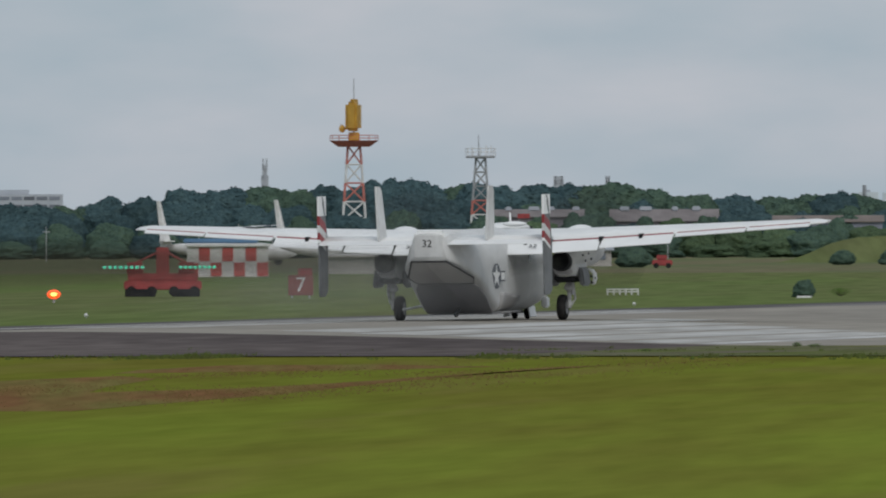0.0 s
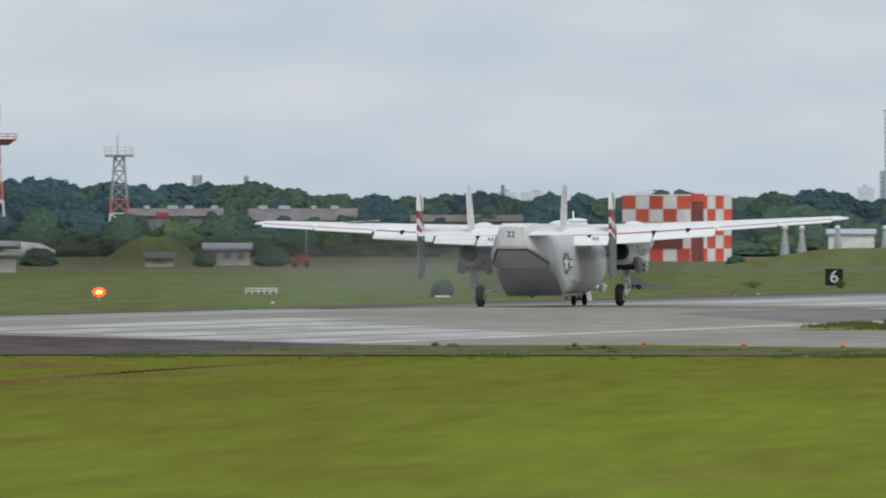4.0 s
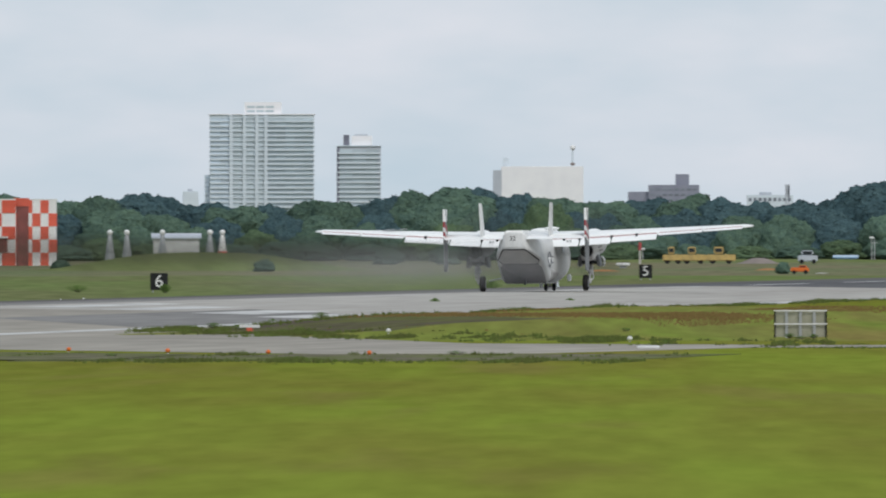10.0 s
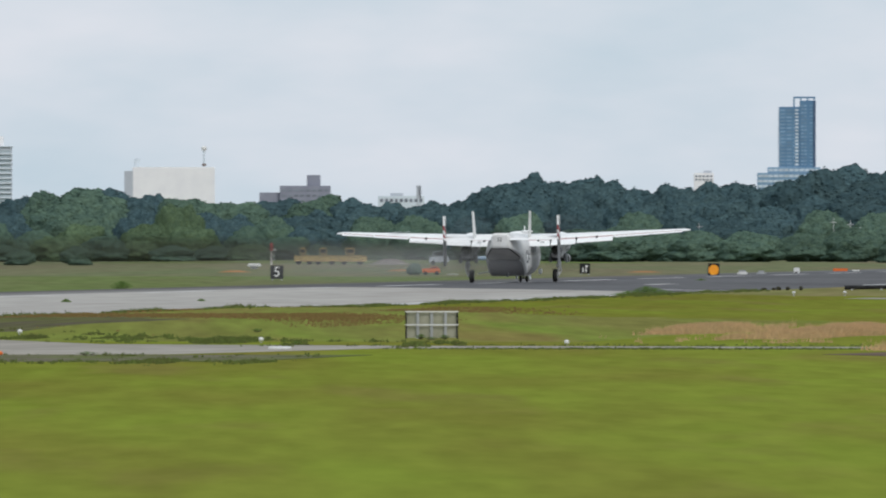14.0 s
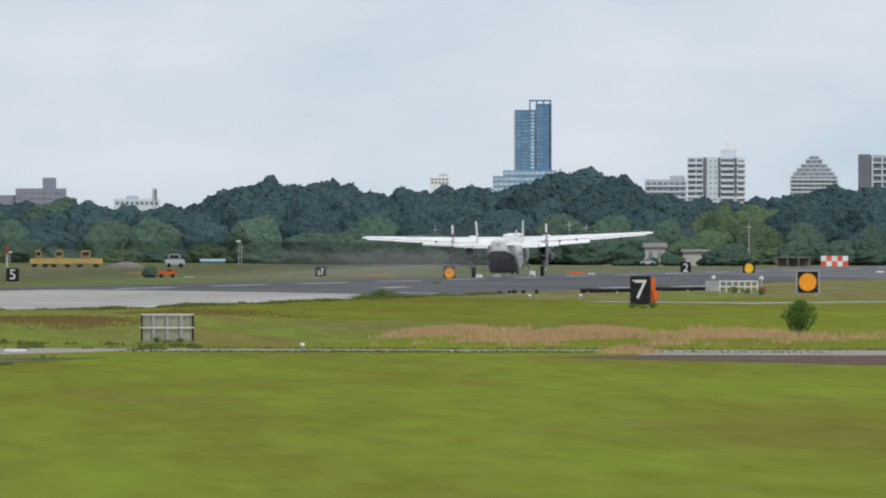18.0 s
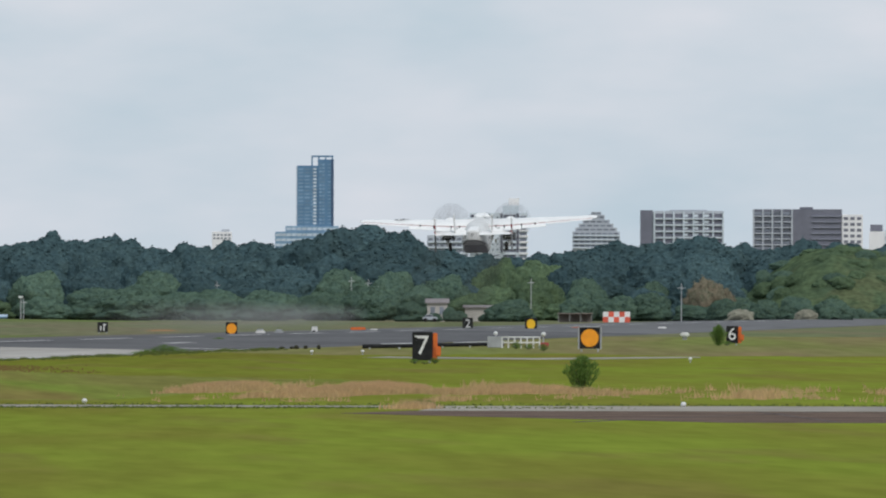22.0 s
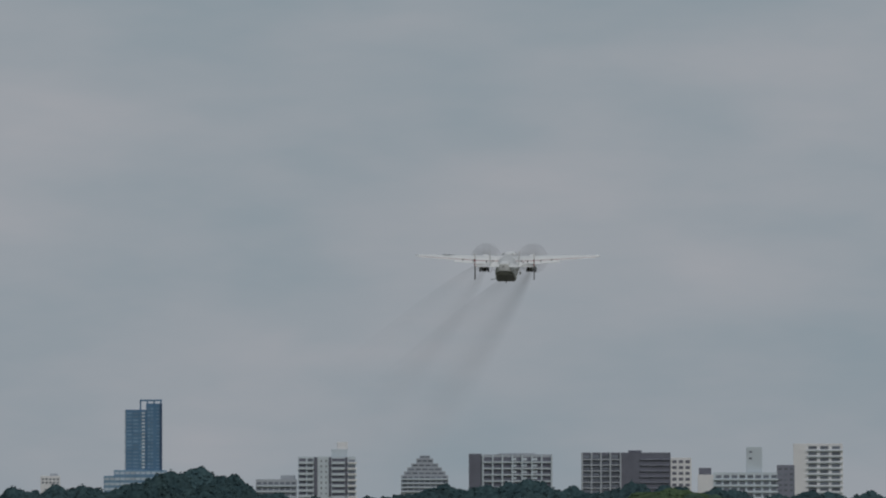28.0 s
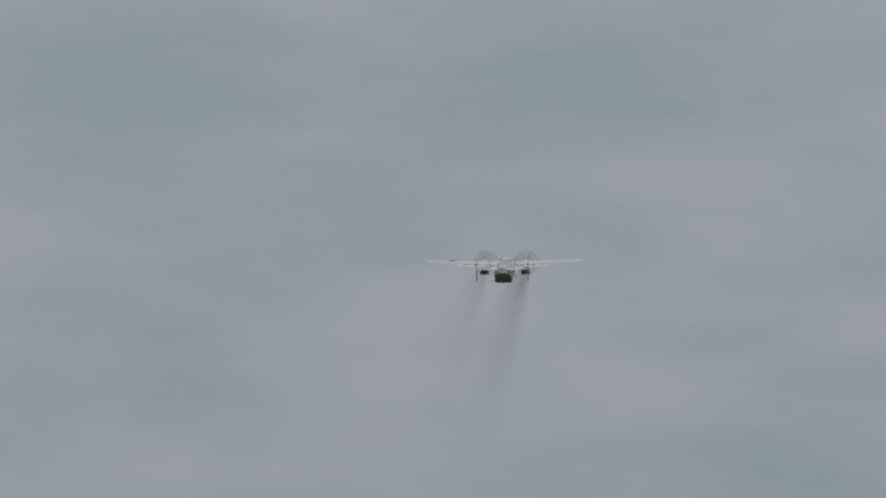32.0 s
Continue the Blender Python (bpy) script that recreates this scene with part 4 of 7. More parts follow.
    for s in (-1, 1):
        d = part("nose_gear_door", box(bmesh.new(), -0.02, 0.02, 6.2, 7.3, -0.38, 0), PAINT_WHITE, ac)
        d.matrix_local = pose(s * 0.42, 0, 0.58, 0, -s * 10, 0)
    movers["gear_nose"] = gear
    return ac, movers


aircraft, movers = build_aircraft()


# ---- survey plan: u runs to the right, v down; 25000 units to the radian, the level eye at v = -20 ----
UNIT = 25000.0


def spot(u, d, z=None, turn=0.0):
    b = (4072 - u) / UNIT
    if z is None:
        z = ground_z(-d * math.sin(b), d * math.cos(b))
    return at(b * 57.29578, d, z, turn)


def height(v, d):
    return 2.92 - (v + 20) * d / UNIT


def reach(v):
    """Distance of the level ground seen at v."""
    return (2.92 - GROUND) * UNIT / (v + 20)


def mound(u0, u1, v_top, d, depth, label, material=GRASS_MEADOW, name="grassy_mound"):
    """A low earth mound with a worn top."""
    w, h = (u1 - u0) * d / UNIT / 2, height(v_top, d) - GROUND
    verts, faces = [], []
    n, m = 28, 9
    for j in range(m + 1):
        r = j / m
        for i in range(n):
            a = 2 * math.pi * i / n
            k = 1 + 0.10 * noise.noise(Vector((math.cos(a) * 2, math.sin(a) * 2, u0 * 0.01)))
            z = h * (1 - smooth01((r - 0.15) / 0.85)) * (1 + 0.08 * noise.noise(Vector((r * 4, a * 2, u1 * 0.01)))) - 0.05
            verts.append((w * r * k * math.cos(a), depth * r * k * math.sin(a), z))
    for j in range(m):
        for i in range(n):
            faces.append((j * n + i, j * n + (i + 1) % n, (j + 1) * n + (i + 1) % n, (j + 1) * n + i))
    ob = raw(name, verts, faces, material)
    for p in ob.data.polygons:
        p.use_smooth = True
    ob.matrix_world = spot((u0 + u1) / 2, d)
    return tagged(ob, label, "mound", kind="structure")


# ---- trees ----
def crown_mesh(name, seed, leaves, leaf, material, loose=1.0, deep=1.0):
    """A domed leaf mass with shallow swells, ragged with small leaf clumps; a unit tree, 1 high and about 1 wide."""
    rng = random.Random(seed)
    shift = Vector((seed * 3.7, seed * 1.9, seed * 0.8))
    heads = [(Vector((rng.gauss(0, 1), rng.gauss(0, 1), rng.uniform(-0.2, 1.2))).normalized(), rng.uniform(0.25, 0.5)) for _ in range(9)]

    def swell(n):
        lump = max((1 - (n - c).length / r for c, r in heads if (n - c).length < r), default=0.0)
        return 0.96 + deep * (0.07 * smooth01(lump * 1.6) + 0.26 * noise.noise(n * 1.5 + shift) + 0.13 * noise.noise(n * 3.7 + shift) + 0.06 * noise.noise(n * 8.0 + shift) + 0.05 * noise.noise(n * 17.0 + shift) + 0.035 * noise.noise(n * 33.0 + shift))

    def skin(n, k=1.0):
        r = 0.455 * swell(n) * k
        z = max(0.0, 0.50 + n.z * r * 1.06)
        f = 1 + 0.55 * max(0.0, 0.45 - z) / 0.45
        return Vector((n.x * r * f, n.y * r * f, z))

    verts, faces, normals = [], [], []
    nu, nv = 96, 52
    for iv in range(nv + 1):
        for iu in range(nu):
            th, ph = math.pi * iv / nv, 2 * math.pi * iu / nu
            n = Vector((math.sin(th) * math.cos(ph), math.sin(th) * math.sin(ph), math.cos(th)))
            verts.append(tuple(skin(n, 0.97)))
            normals.append((n + Vector((0, 0, 0.2))).normalized())
    for iv in range(nv):
        for iu in range(nu):
            faces.append((iv * nu + iu, (iv + 1) * nu + iu, (iv + 1) * nu + (iu + 1) % nu, iv * nu + (iu + 1) % nu))
    for _ in range(leaves):
        n = Vector((rng.gauss(0, 1), rng.gauss(0, 1), rng.gauss(0.25, 1))).normalized()
        p = skin(n, 0.97 + loose * rng.uniform(0.0, 0.018))
        t = n.orthogonal().normalized()
        b = n.cross(t)
        ang = rng.uniform(0, 3.14)
        t, b = t * math.cos(ang) + b * math.sin(ang), b * math.cos(ang) - t * math.sin(ang)
        s1, s2, s3 = [leaf * rng.uniform(0.6, 1.4) * f for f in (1.0, 0.7, 0.45)]
        k = len(verts)
        for axis, s in ((t, s1), (b, s2), (n, s3)):
            for sign in (1, -1):
                verts.append(tuple(p + axis * s * sign))
                normals.append((axis * sign * 0.45 + n + Vector((0, 0, 0.2))).normalized())
        faces += [(k + x, k + y, k + 4) for x, y in ((0, 2), (2, 1), (1, 3), (3, 0))] + [(k + y, k + x, k + 5) for x, y in ((0, 2), (2, 1), (1, 3), (3, 0))]
    me = bpy.data.meshes.new(name)
    me.from_pydata(verts, [], faces)
    me.polygons.foreach_set("use_smooth", [True] * len(faces))
    me.normals_split_custom_set_from_vertices([(q.vector * 0.6 + Vector(k) * 0.4).normalized() for q, k in zip(me.vertex_normals, normals)])
    me.materials.append(material)
    return me


def trunk_mesh(name, seed):
    """A tapered trunk with limbs, unit height."""
    rng = random.Random(seed)
    bm = bmesh.new()
    tube(bm, (0, 0, -0.02), (0.01, 0, 0.45), 0.035, 0.02, 7)
    for i in range(5):
        a = rng.uniform(0, 6.28)
        z = rng.uniform(0.22, 0.45)
        tube(bm, (0, 0, z), (0.25 * math.cos(a), 0.25 * math.sin(a), z + rng.uniform(0.15, 0.3)), 0.014, 0.005, 5)
    me = bpy.data.meshes.new(name)
    bm.to_mesh(me)
    bm.free()
    me.materials.append(BARK)
    return me


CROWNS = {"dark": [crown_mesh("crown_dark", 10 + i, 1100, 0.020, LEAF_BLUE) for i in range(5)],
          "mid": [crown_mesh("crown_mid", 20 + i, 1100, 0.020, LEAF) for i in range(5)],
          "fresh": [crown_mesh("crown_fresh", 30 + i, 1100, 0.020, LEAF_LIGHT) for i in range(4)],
          "shrub": [crown_mesh("shrub_crown", 40 + i, 900, 0.028, LEAF, 1.3, 1.0) for i in range(3)],
          "shrub_fresh": [crown_mesh("shrub_crown_fresh", 50 + i, 900, 0.028, LEAF_LIGHT, 1.3, 1.0) for i in range(3)],
          "bare": [crown_mesh("bare_crown", 58, 2600, 0.013, TWIG, 4.0, 1.3)],
          "shrub_grey": [crown_mesh("shrub_crown_grey", 59, 1200, 0.03, LEAF_GREY, 2.0, 1.2)]}
TRUNKS = [trunk_mesh("tree_trunk", 60 + i) for i in range(3)]
TREE_WORDS = {"dark": "dark green broadleaf tree with a haze tint at the edge of the woods", "mid": "leafy green tree in the woods behind the airfield",
              "fresh": "fresh yellowish green leafy tree in the woods", "shrub": "dense dark green bush at the foot of the woods", "shrub_fresh": "light green rounded bush on the airfield",
              "bare": "brown half-bare tree before the woods", "shrub_grey": "pale grey green rounded bush before the woods"}


def tree(kind, m, h, w, rng, label="", group="trees of the woods"):
    bush = kind.startswith("shrub")
    t = thing("bush" if bush else "tree", m, label or TREE_WORDS[kind], "bush" if bush else "tree", group if not bush else "bushes on the airfield")
    tr = new("trunk", rng.choice(TRUNKS))
    tr.parent = t
    tr.matrix_local = Matrix.Diagonal((h * 0.9, h * 0.9, h, 1))
    cr = new("crown", rng.choice(CROWNS[kind]))
    cr.parent = t
    cr.matrix_local = Matrix.Translation((0, 0, -0.14 * h)) @ Matrix.Rotation(rng.uniform(0, 6.28), 4, "Z") @ Matrix.Diagonal((w, w, 1.14 * h, 1))
    return t


# tops of the woods: u, v
SKYLINE = [(-1950, -80), (-1780, -76), (-1680, -88), (-1500, -102), (-1380, -108), (-1200, -114), (-1080, -114), (-960, -104), (-850, -112), (-700, -98), (-620, -88), (-430, -94), (-230, -90),
           (-100, -92), (80, -92), (220, -100), (330, -86), (520, -82), (640, -92), (730, -108), (860, -98), (1000, -92), (1080, -90), (1220, -96), (1330, -84), (1420, -98), (1500, -124), (1620, -134),
           (1760, -116), (1860, -126), (1965, -118), (2010, -138), (2080, -150), (2140, -152), (2190, -140), (2225, -116), (2260, -104), (2330, -100), (2430, -112), (2560, -122), (2680, -132), (2780, -128), (2900, -130), (3020, -122), (3150, -114), (3350, -110)]


def skyline(u):
    for a, b in zip(SKYLINE, SKYLINE[1:]):
        if a[0] <= u <= b[0]:
            return a[1] + (b[1] - a[1]) * (u - a[0]) / (b[0] - a[0])
    return SKYLINE[0][1] if u < 0 else SKYLINE[-1][1]


def on_hill(u):
    """The scrubby hill, where no wood stands before the skyline."""
    return 2765 < u < 3160


def build_woods():
    rng = random.Random(77)
    for d, step, part_of, jitter in ((2420, 62, 1.0, 0.05), (2340, 84, 0.84, 0.14), (2260, 92, 0.60, 0.20), (2180, 78, 0.38, 0.40)):
        u = -1960.0
        while u < 3360:
            top = (height(skyline(u), d) - GROUND) * ((1.035 if u < 1450 else 0.985) if part_of == 1.0 else 0.97)
            h = top * part_of * rng.uniform(1 - jitter, 1 + jitter * 0.4)
            dd = d + rng.uniform(-25, 25)
            w = min(max(h * rng.uniform(1.1, 1.7) * (1.5 if part_of < 0.5 else 1.0), 7.5), 20.0)
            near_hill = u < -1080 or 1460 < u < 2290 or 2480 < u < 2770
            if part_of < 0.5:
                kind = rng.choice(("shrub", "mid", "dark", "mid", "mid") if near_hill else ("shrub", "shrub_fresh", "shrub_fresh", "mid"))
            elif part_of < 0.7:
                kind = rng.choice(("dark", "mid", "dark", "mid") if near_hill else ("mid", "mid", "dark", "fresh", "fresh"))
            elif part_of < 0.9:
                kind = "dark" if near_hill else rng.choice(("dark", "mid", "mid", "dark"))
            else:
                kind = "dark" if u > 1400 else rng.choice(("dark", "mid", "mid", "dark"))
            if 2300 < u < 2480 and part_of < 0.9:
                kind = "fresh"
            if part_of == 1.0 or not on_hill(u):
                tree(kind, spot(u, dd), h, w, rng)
            u += step * rng.uniform(0.75, 1.3)
    # a lone crown above the rest and a yellow-green one
    top = height(-141, 2440) - GROUND
    t = thing("tree", spot(1551, 2440), "small round tree standing above the woods", "tree", "trees of the woods")
    part("trunk", tube(bmesh.new(), (0, 0, -0.1), (0.1, 0, top - 1.2), 0.3, 0.12), BARK, t)
    cr = new("crown", CROWNS["dark"][0])
    cr.parent = t
    cr.matrix_local = Matrix.Translation((0, 0, top - 2.6)) @ Matrix.Diagonal((3.0, 3.0, 2.6, 1))
    for u, v, d, w in ((905, -88, 2300, 6), (935, -86, 2305, 6), (2350, -96, 2330, 7)):
        tree("fresh", spot(u, d), height(v, d) - GROUND, w, rng)


build_woods()
rng = random.Random(31)
for u, v, w in ((-1002, -62, 5), (-925, -60, 4), (-870, -58, 4.5), (-812, -60, 5), (-742, -56, 5), (-690, -54, 6), (-630, -60, 5), (-595, -66, 6), (-470, -52, 6), (-400, -48, 5)):
    tree(rng.choice(("mid", "dark", "fresh")), spot(u, 2285), height(v, 2285) - GROUND, w, rng)
for u, v, w in ((2712, -62, 7.5), (2735, -48, 5)):
    tree("bare", spot(u, 2172), height(v, 2172) - GROUND, w, rng)
for u, v, w in ((2768, -8, 4.2), (2885, -8, 3.6)):
    tree("shrub_grey", spot(u, 2140), height(v, 2140) - GROUND, w, rng)
for u, v, w in ((2742, -26, 5.5), (2812, -24, 5.5), (2868, -30, 6.5), (2930, -26, 6.0), (2560, -28, 6.5), (2480, -26, 6.0), (2610, -34, 7.0)):
    tree("shrub", spot(u, 2155), height(v, 2155) - GROUND, w, rng)


def hill_bushes():
    """Low scrub over the near slope of the hill."""
    rng = random.Random(5)
    d = 2290
    w, h = 540 * d / UNIT / 2, height(-112, d) - GROUND
    for i in range(85):
        a, r = rng.uniform(math.pi * 1.02, math.pi * 1.98), math.sqrt(rng.uniform(0.0, 0.95))
        x, y = w * r * math.cos(a), 44 * r * math.sin(a)
        m = spot(2950, d) @ Matrix.Translation((x, y, h * (1 - smooth01((r - 0.15) / 0.85)) - rng.uniform(0.9, 1.5)))
        kind = rng.choice(("shrub_fresh", "shrub_fresh", "shrub") if r < 0.75 else ("shrub", "shrub", "mid", "shrub_fresh"))
        tree(kind, m, rng.uniform(1.5, 2.6) * (0.7 + 0.7 * r), rng.uniform(2.6, 5.2), rng, "rounded green bush on the hill")


hill_bushes()
mound(-520, -130, -19, 1750, 14, "long grassy earth mound on the airfield")
mound(-1080, -860, -18, 1750, 14, "grassy earth mound beside the huts")
mound(-20, 640, 2, 1500, 16, "low rough grass bank")
mound(2680, 3220, -112, 2290, 44, "scrubby green hill behind the airfield", SCRUB)
mound(3100, 3420, -66, 2300, 40, "lower green hill behind the airfield", SCRUB)
mound(640, 1900, 14, 2050, 40, "rough grass bank before the woods")


# ---- distant buildings ----
def block(parent, name, x0, x1, z0, z1, material, y0=0.0, y1=14.0, label=""):
    return part(name, box(bmesh.new(), x0, x1, y0, y1, z0, z1, bevel=0.12), material, parent, label)


def panes(parent, x0, x1, z0, z1, cols, rows, fill_x, fill_z, material, y=0.0, name="window"):
    """Separate panes in a grid on the face towards the airfield."""
    me = None
    cw, ch = (x1 - x0) / cols, (z1 - z0) / rows
    for r in range(rows):
        for c in range(cols):
            if me is None:
                ob = part(name, box(bmesh.new(), -cw * fill_x / 2, cw * fill_x / 2, -0.10, 0.05, -ch * fill_z / 2, ch * fill_z / 2), material, parent)
                me = ob.data
            else:
                ob = new(name, me)
                ob.parent = parent
            ob.matrix_local = pose(x0 + cw * (c + 0.5), y, z0 + ch * (r + 0.5))


def ledges(parent, x0, x1, z0, z1, rows, material, y=0.0, out=0.8, thick=0.35, name="balcony"):
    me = None
    ch = (z1 - z0) / rows
    for r in range(rows):
        if me is None:
            ob = part(name, box(bmesh.new(), x0, x1, y - out, y + 0.1, -thick / 2, thick / 2), material, parent)
            me = ob.data
        else:
            ob = new(name, me)
            ob.parent = parent
        ob.matrix_local = pose(0, 0, z0 + ch * r)


def build_city():
    d = 4800
    k = d / UNIT

    def place(name, u, label, turn=0.0):
        return thing(name, spot(u, d, GROUND, turn), label, "building", "distant tall buildings")

    def z(v):
        return height(v, d) - GROUND

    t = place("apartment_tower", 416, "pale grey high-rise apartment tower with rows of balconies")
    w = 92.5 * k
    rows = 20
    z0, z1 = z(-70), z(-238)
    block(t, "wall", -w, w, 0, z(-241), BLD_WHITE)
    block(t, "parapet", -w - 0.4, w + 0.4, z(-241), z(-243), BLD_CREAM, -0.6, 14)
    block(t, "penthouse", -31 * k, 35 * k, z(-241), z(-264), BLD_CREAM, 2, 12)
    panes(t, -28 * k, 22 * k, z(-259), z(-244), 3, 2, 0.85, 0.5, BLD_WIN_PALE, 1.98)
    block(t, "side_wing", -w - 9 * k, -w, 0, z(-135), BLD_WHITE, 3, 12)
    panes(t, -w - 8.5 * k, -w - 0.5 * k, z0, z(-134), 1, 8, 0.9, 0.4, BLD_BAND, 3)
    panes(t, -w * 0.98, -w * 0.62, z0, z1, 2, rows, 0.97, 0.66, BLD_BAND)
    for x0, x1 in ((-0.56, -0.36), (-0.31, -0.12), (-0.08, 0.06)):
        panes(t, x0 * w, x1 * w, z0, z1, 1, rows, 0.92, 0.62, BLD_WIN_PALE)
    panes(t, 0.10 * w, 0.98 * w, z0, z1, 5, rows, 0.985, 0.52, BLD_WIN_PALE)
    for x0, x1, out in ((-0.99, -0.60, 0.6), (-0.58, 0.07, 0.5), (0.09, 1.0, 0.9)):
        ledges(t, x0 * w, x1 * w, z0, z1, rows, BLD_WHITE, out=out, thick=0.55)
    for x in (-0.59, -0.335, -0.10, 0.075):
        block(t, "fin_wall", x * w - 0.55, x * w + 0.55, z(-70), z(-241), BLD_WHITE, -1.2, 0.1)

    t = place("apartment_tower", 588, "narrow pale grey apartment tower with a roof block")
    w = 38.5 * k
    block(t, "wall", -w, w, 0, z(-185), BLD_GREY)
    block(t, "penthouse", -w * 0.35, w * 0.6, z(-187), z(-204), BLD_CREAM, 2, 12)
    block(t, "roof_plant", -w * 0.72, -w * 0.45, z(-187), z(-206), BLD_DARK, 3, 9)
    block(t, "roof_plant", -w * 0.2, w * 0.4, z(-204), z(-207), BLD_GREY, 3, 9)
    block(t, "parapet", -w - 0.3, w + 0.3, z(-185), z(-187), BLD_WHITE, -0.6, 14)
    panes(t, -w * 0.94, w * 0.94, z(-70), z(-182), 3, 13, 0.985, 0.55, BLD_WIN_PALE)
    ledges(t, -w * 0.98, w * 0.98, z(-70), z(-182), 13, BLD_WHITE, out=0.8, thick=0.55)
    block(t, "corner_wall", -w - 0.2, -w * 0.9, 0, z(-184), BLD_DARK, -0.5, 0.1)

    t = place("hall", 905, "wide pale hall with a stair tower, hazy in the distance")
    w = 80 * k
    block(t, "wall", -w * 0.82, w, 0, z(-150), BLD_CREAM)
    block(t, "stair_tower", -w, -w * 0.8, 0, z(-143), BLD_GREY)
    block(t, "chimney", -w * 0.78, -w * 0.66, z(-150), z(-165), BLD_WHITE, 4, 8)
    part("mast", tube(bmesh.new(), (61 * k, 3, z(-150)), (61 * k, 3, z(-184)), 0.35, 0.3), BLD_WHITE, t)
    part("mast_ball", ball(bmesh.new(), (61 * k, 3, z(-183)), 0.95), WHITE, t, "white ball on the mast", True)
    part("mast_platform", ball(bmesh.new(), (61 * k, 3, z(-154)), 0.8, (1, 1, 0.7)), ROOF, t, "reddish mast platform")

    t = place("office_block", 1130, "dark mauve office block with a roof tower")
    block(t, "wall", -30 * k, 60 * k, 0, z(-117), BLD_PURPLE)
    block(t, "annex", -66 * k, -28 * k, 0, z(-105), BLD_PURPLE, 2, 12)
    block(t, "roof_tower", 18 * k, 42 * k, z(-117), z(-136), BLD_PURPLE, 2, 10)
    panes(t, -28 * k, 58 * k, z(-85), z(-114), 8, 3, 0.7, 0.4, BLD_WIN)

    t = place("low_block", 1316, "low pale building behind the woods")
    block(t, "wall", -42 * k, 40 * k, 0, z(-99), BLD_WHITE)
    block(t, "roof_plant", -20 * k, 2 * k, z(-99), z(-104), BLD_GREY, 2, 8)
    panes(t, -40 * k, 38 * k, z(-85), z(-97), 9, 1, 0.6, 0.5, BLD_WIN)

    t = place("low_block", 1850, "low cream building above the trees")
    block(t, "wall", -17 * k, 18 * k, 0, z(-140), BLD_CREAM)
    block(t, "roof_plant", 0, 14 * k, z(-140), z(-144), BLD_GREY, 2, 8)
    panes(t, -16 * k, 17 * k, z(-125), z(-137), 5, 2, 0.6, 0.5, BLD_WIN)

    t = place("glass_tower", 2015, "slim blue glass tower on a broad podium")
    block(t, "wall", -32 * k, 5 * k, 0, z(-257), BLD_BLUE)
    block(t, "tall_wall", 5 * k, 33 * k, 0, z(-268), BLD_BLUE, 0.4, 13)
    panes(t, -31 * k, 4 * k, z(-122), z(-254), 3, 21, 0.82, 0.5, BLD_BLUE_WIN)
    panes(t, -4 * k, 4 * k, z(-152), z(-254), 1, 17, 0.7, 0.5, BLD_GLINT, -0.1)
    panes(t, 7 * k, 18 * k, z(-152), z(-262), 2, 18, 0.8, 0.55, BLD_BLUE_WIN, 0.4)
    panes(t, 20 * k, 32 * k, z(-152), z(-262), 1, 18, 0.55, 0.3, BLD_BLUE_WIN, 0.4)
    block(t, "corner_wall", 29 * k, 33.4 * k, 0, z(-268), BLD_NAVY, 0.1, 0.5)
    block(t, "edge_strip", -33 * k, -31.2 * k, 0, z(-256), BLD_GLINT, -0.2, 0.2)
    for x in (-5, 7, 19, 31):
        part("roof_post", box(bmesh.new(), x * k - 0.25, x * k + 0.25, 1, 2, z(-257), z(-274)), BLD_BLUE, t)
    part("roof_beam", box(bmesh.new(), -6 * k, 33 * k, 0.8, 2.2, z(-272), z(-275)), BLD_BLUE, t)
    block(t, "podium", -70 * k, 42 * k, 0, z(-140), BLD_BLUE_WIN, -2, 16)
    block(t, "podium_step", -52 * k, 42 * k, z(-140), z(-150), BLD_BLUE_WIN, -1, 14)
    panes(t, -69 * k, 41 * k, z(-112), z(-139), 12, 3, 0.9, 0.5, BLD_BAND, -2)
    panes(t, -51 * k, 41 * k, z(-140.5), z(-149.5), 10, 1, 0.85, 0.5, BLD_BAND, -1)

    t = place("apartment_block", 2250, "low pale grey apartment block beside the taller one")
    block(t, "wall", -36 * k, 37 * k, 0, z(-134), BLD_GREY)
    block(t, "roof_plant", 8 * k, 34 * k, z(-134), z(-141), BLD_GREY, 2, 10)
    panes(t, -35 * k, 36 * k, z(-92), z(-132), 7, 4, 0.75, 0.45, BLD_WIN)
    ledges(t, -35 * k, 36 * k, z(-92), z(-132), 4, BLD_WHITE)

    t = place("apartment_block", 2340, "white apartment block with dark bands and balconies")
    w = 51 * k
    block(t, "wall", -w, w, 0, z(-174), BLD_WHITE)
    block(t, "stair_tower", w * 0.15, w * 0.70, z(-174), z(-187), BLD_WHITE, 2, 11)
    block(t, "roof_tank", w * 0.35, w * 0.72, z(-187), z(-200), BLD_CREAM, 3, 9)
    for x0, x1 in ((-0.45, -0.33), (0.07, 0.15), (0.63, 0.71)):
        block(t, "dark_band", x0 * w, x1 * w, z(-104), z(-173), BLD_DARK, -0.5, 0.2)
    panes(t, -w * 0.98, -w * 0.72, z(-104), z(-173), 1, 7, 0.9, 0.55, BLD_DARK)
    panes(t, -w * 0.70, -w * 0.47, z(-104), z(-173), 1, 7, 0.8, 0.5, BLD_WIN)
    panes(t, -w * 0.28, w * 0.05, z(-104), z(-171), 2, 7, 0.26, 0.35, BLD_WIN)
    panes(t, w * 0.17, w * 0.62, z(-92), z(-173), 1, 8, 0.97, 0.5, BLD_DARK)
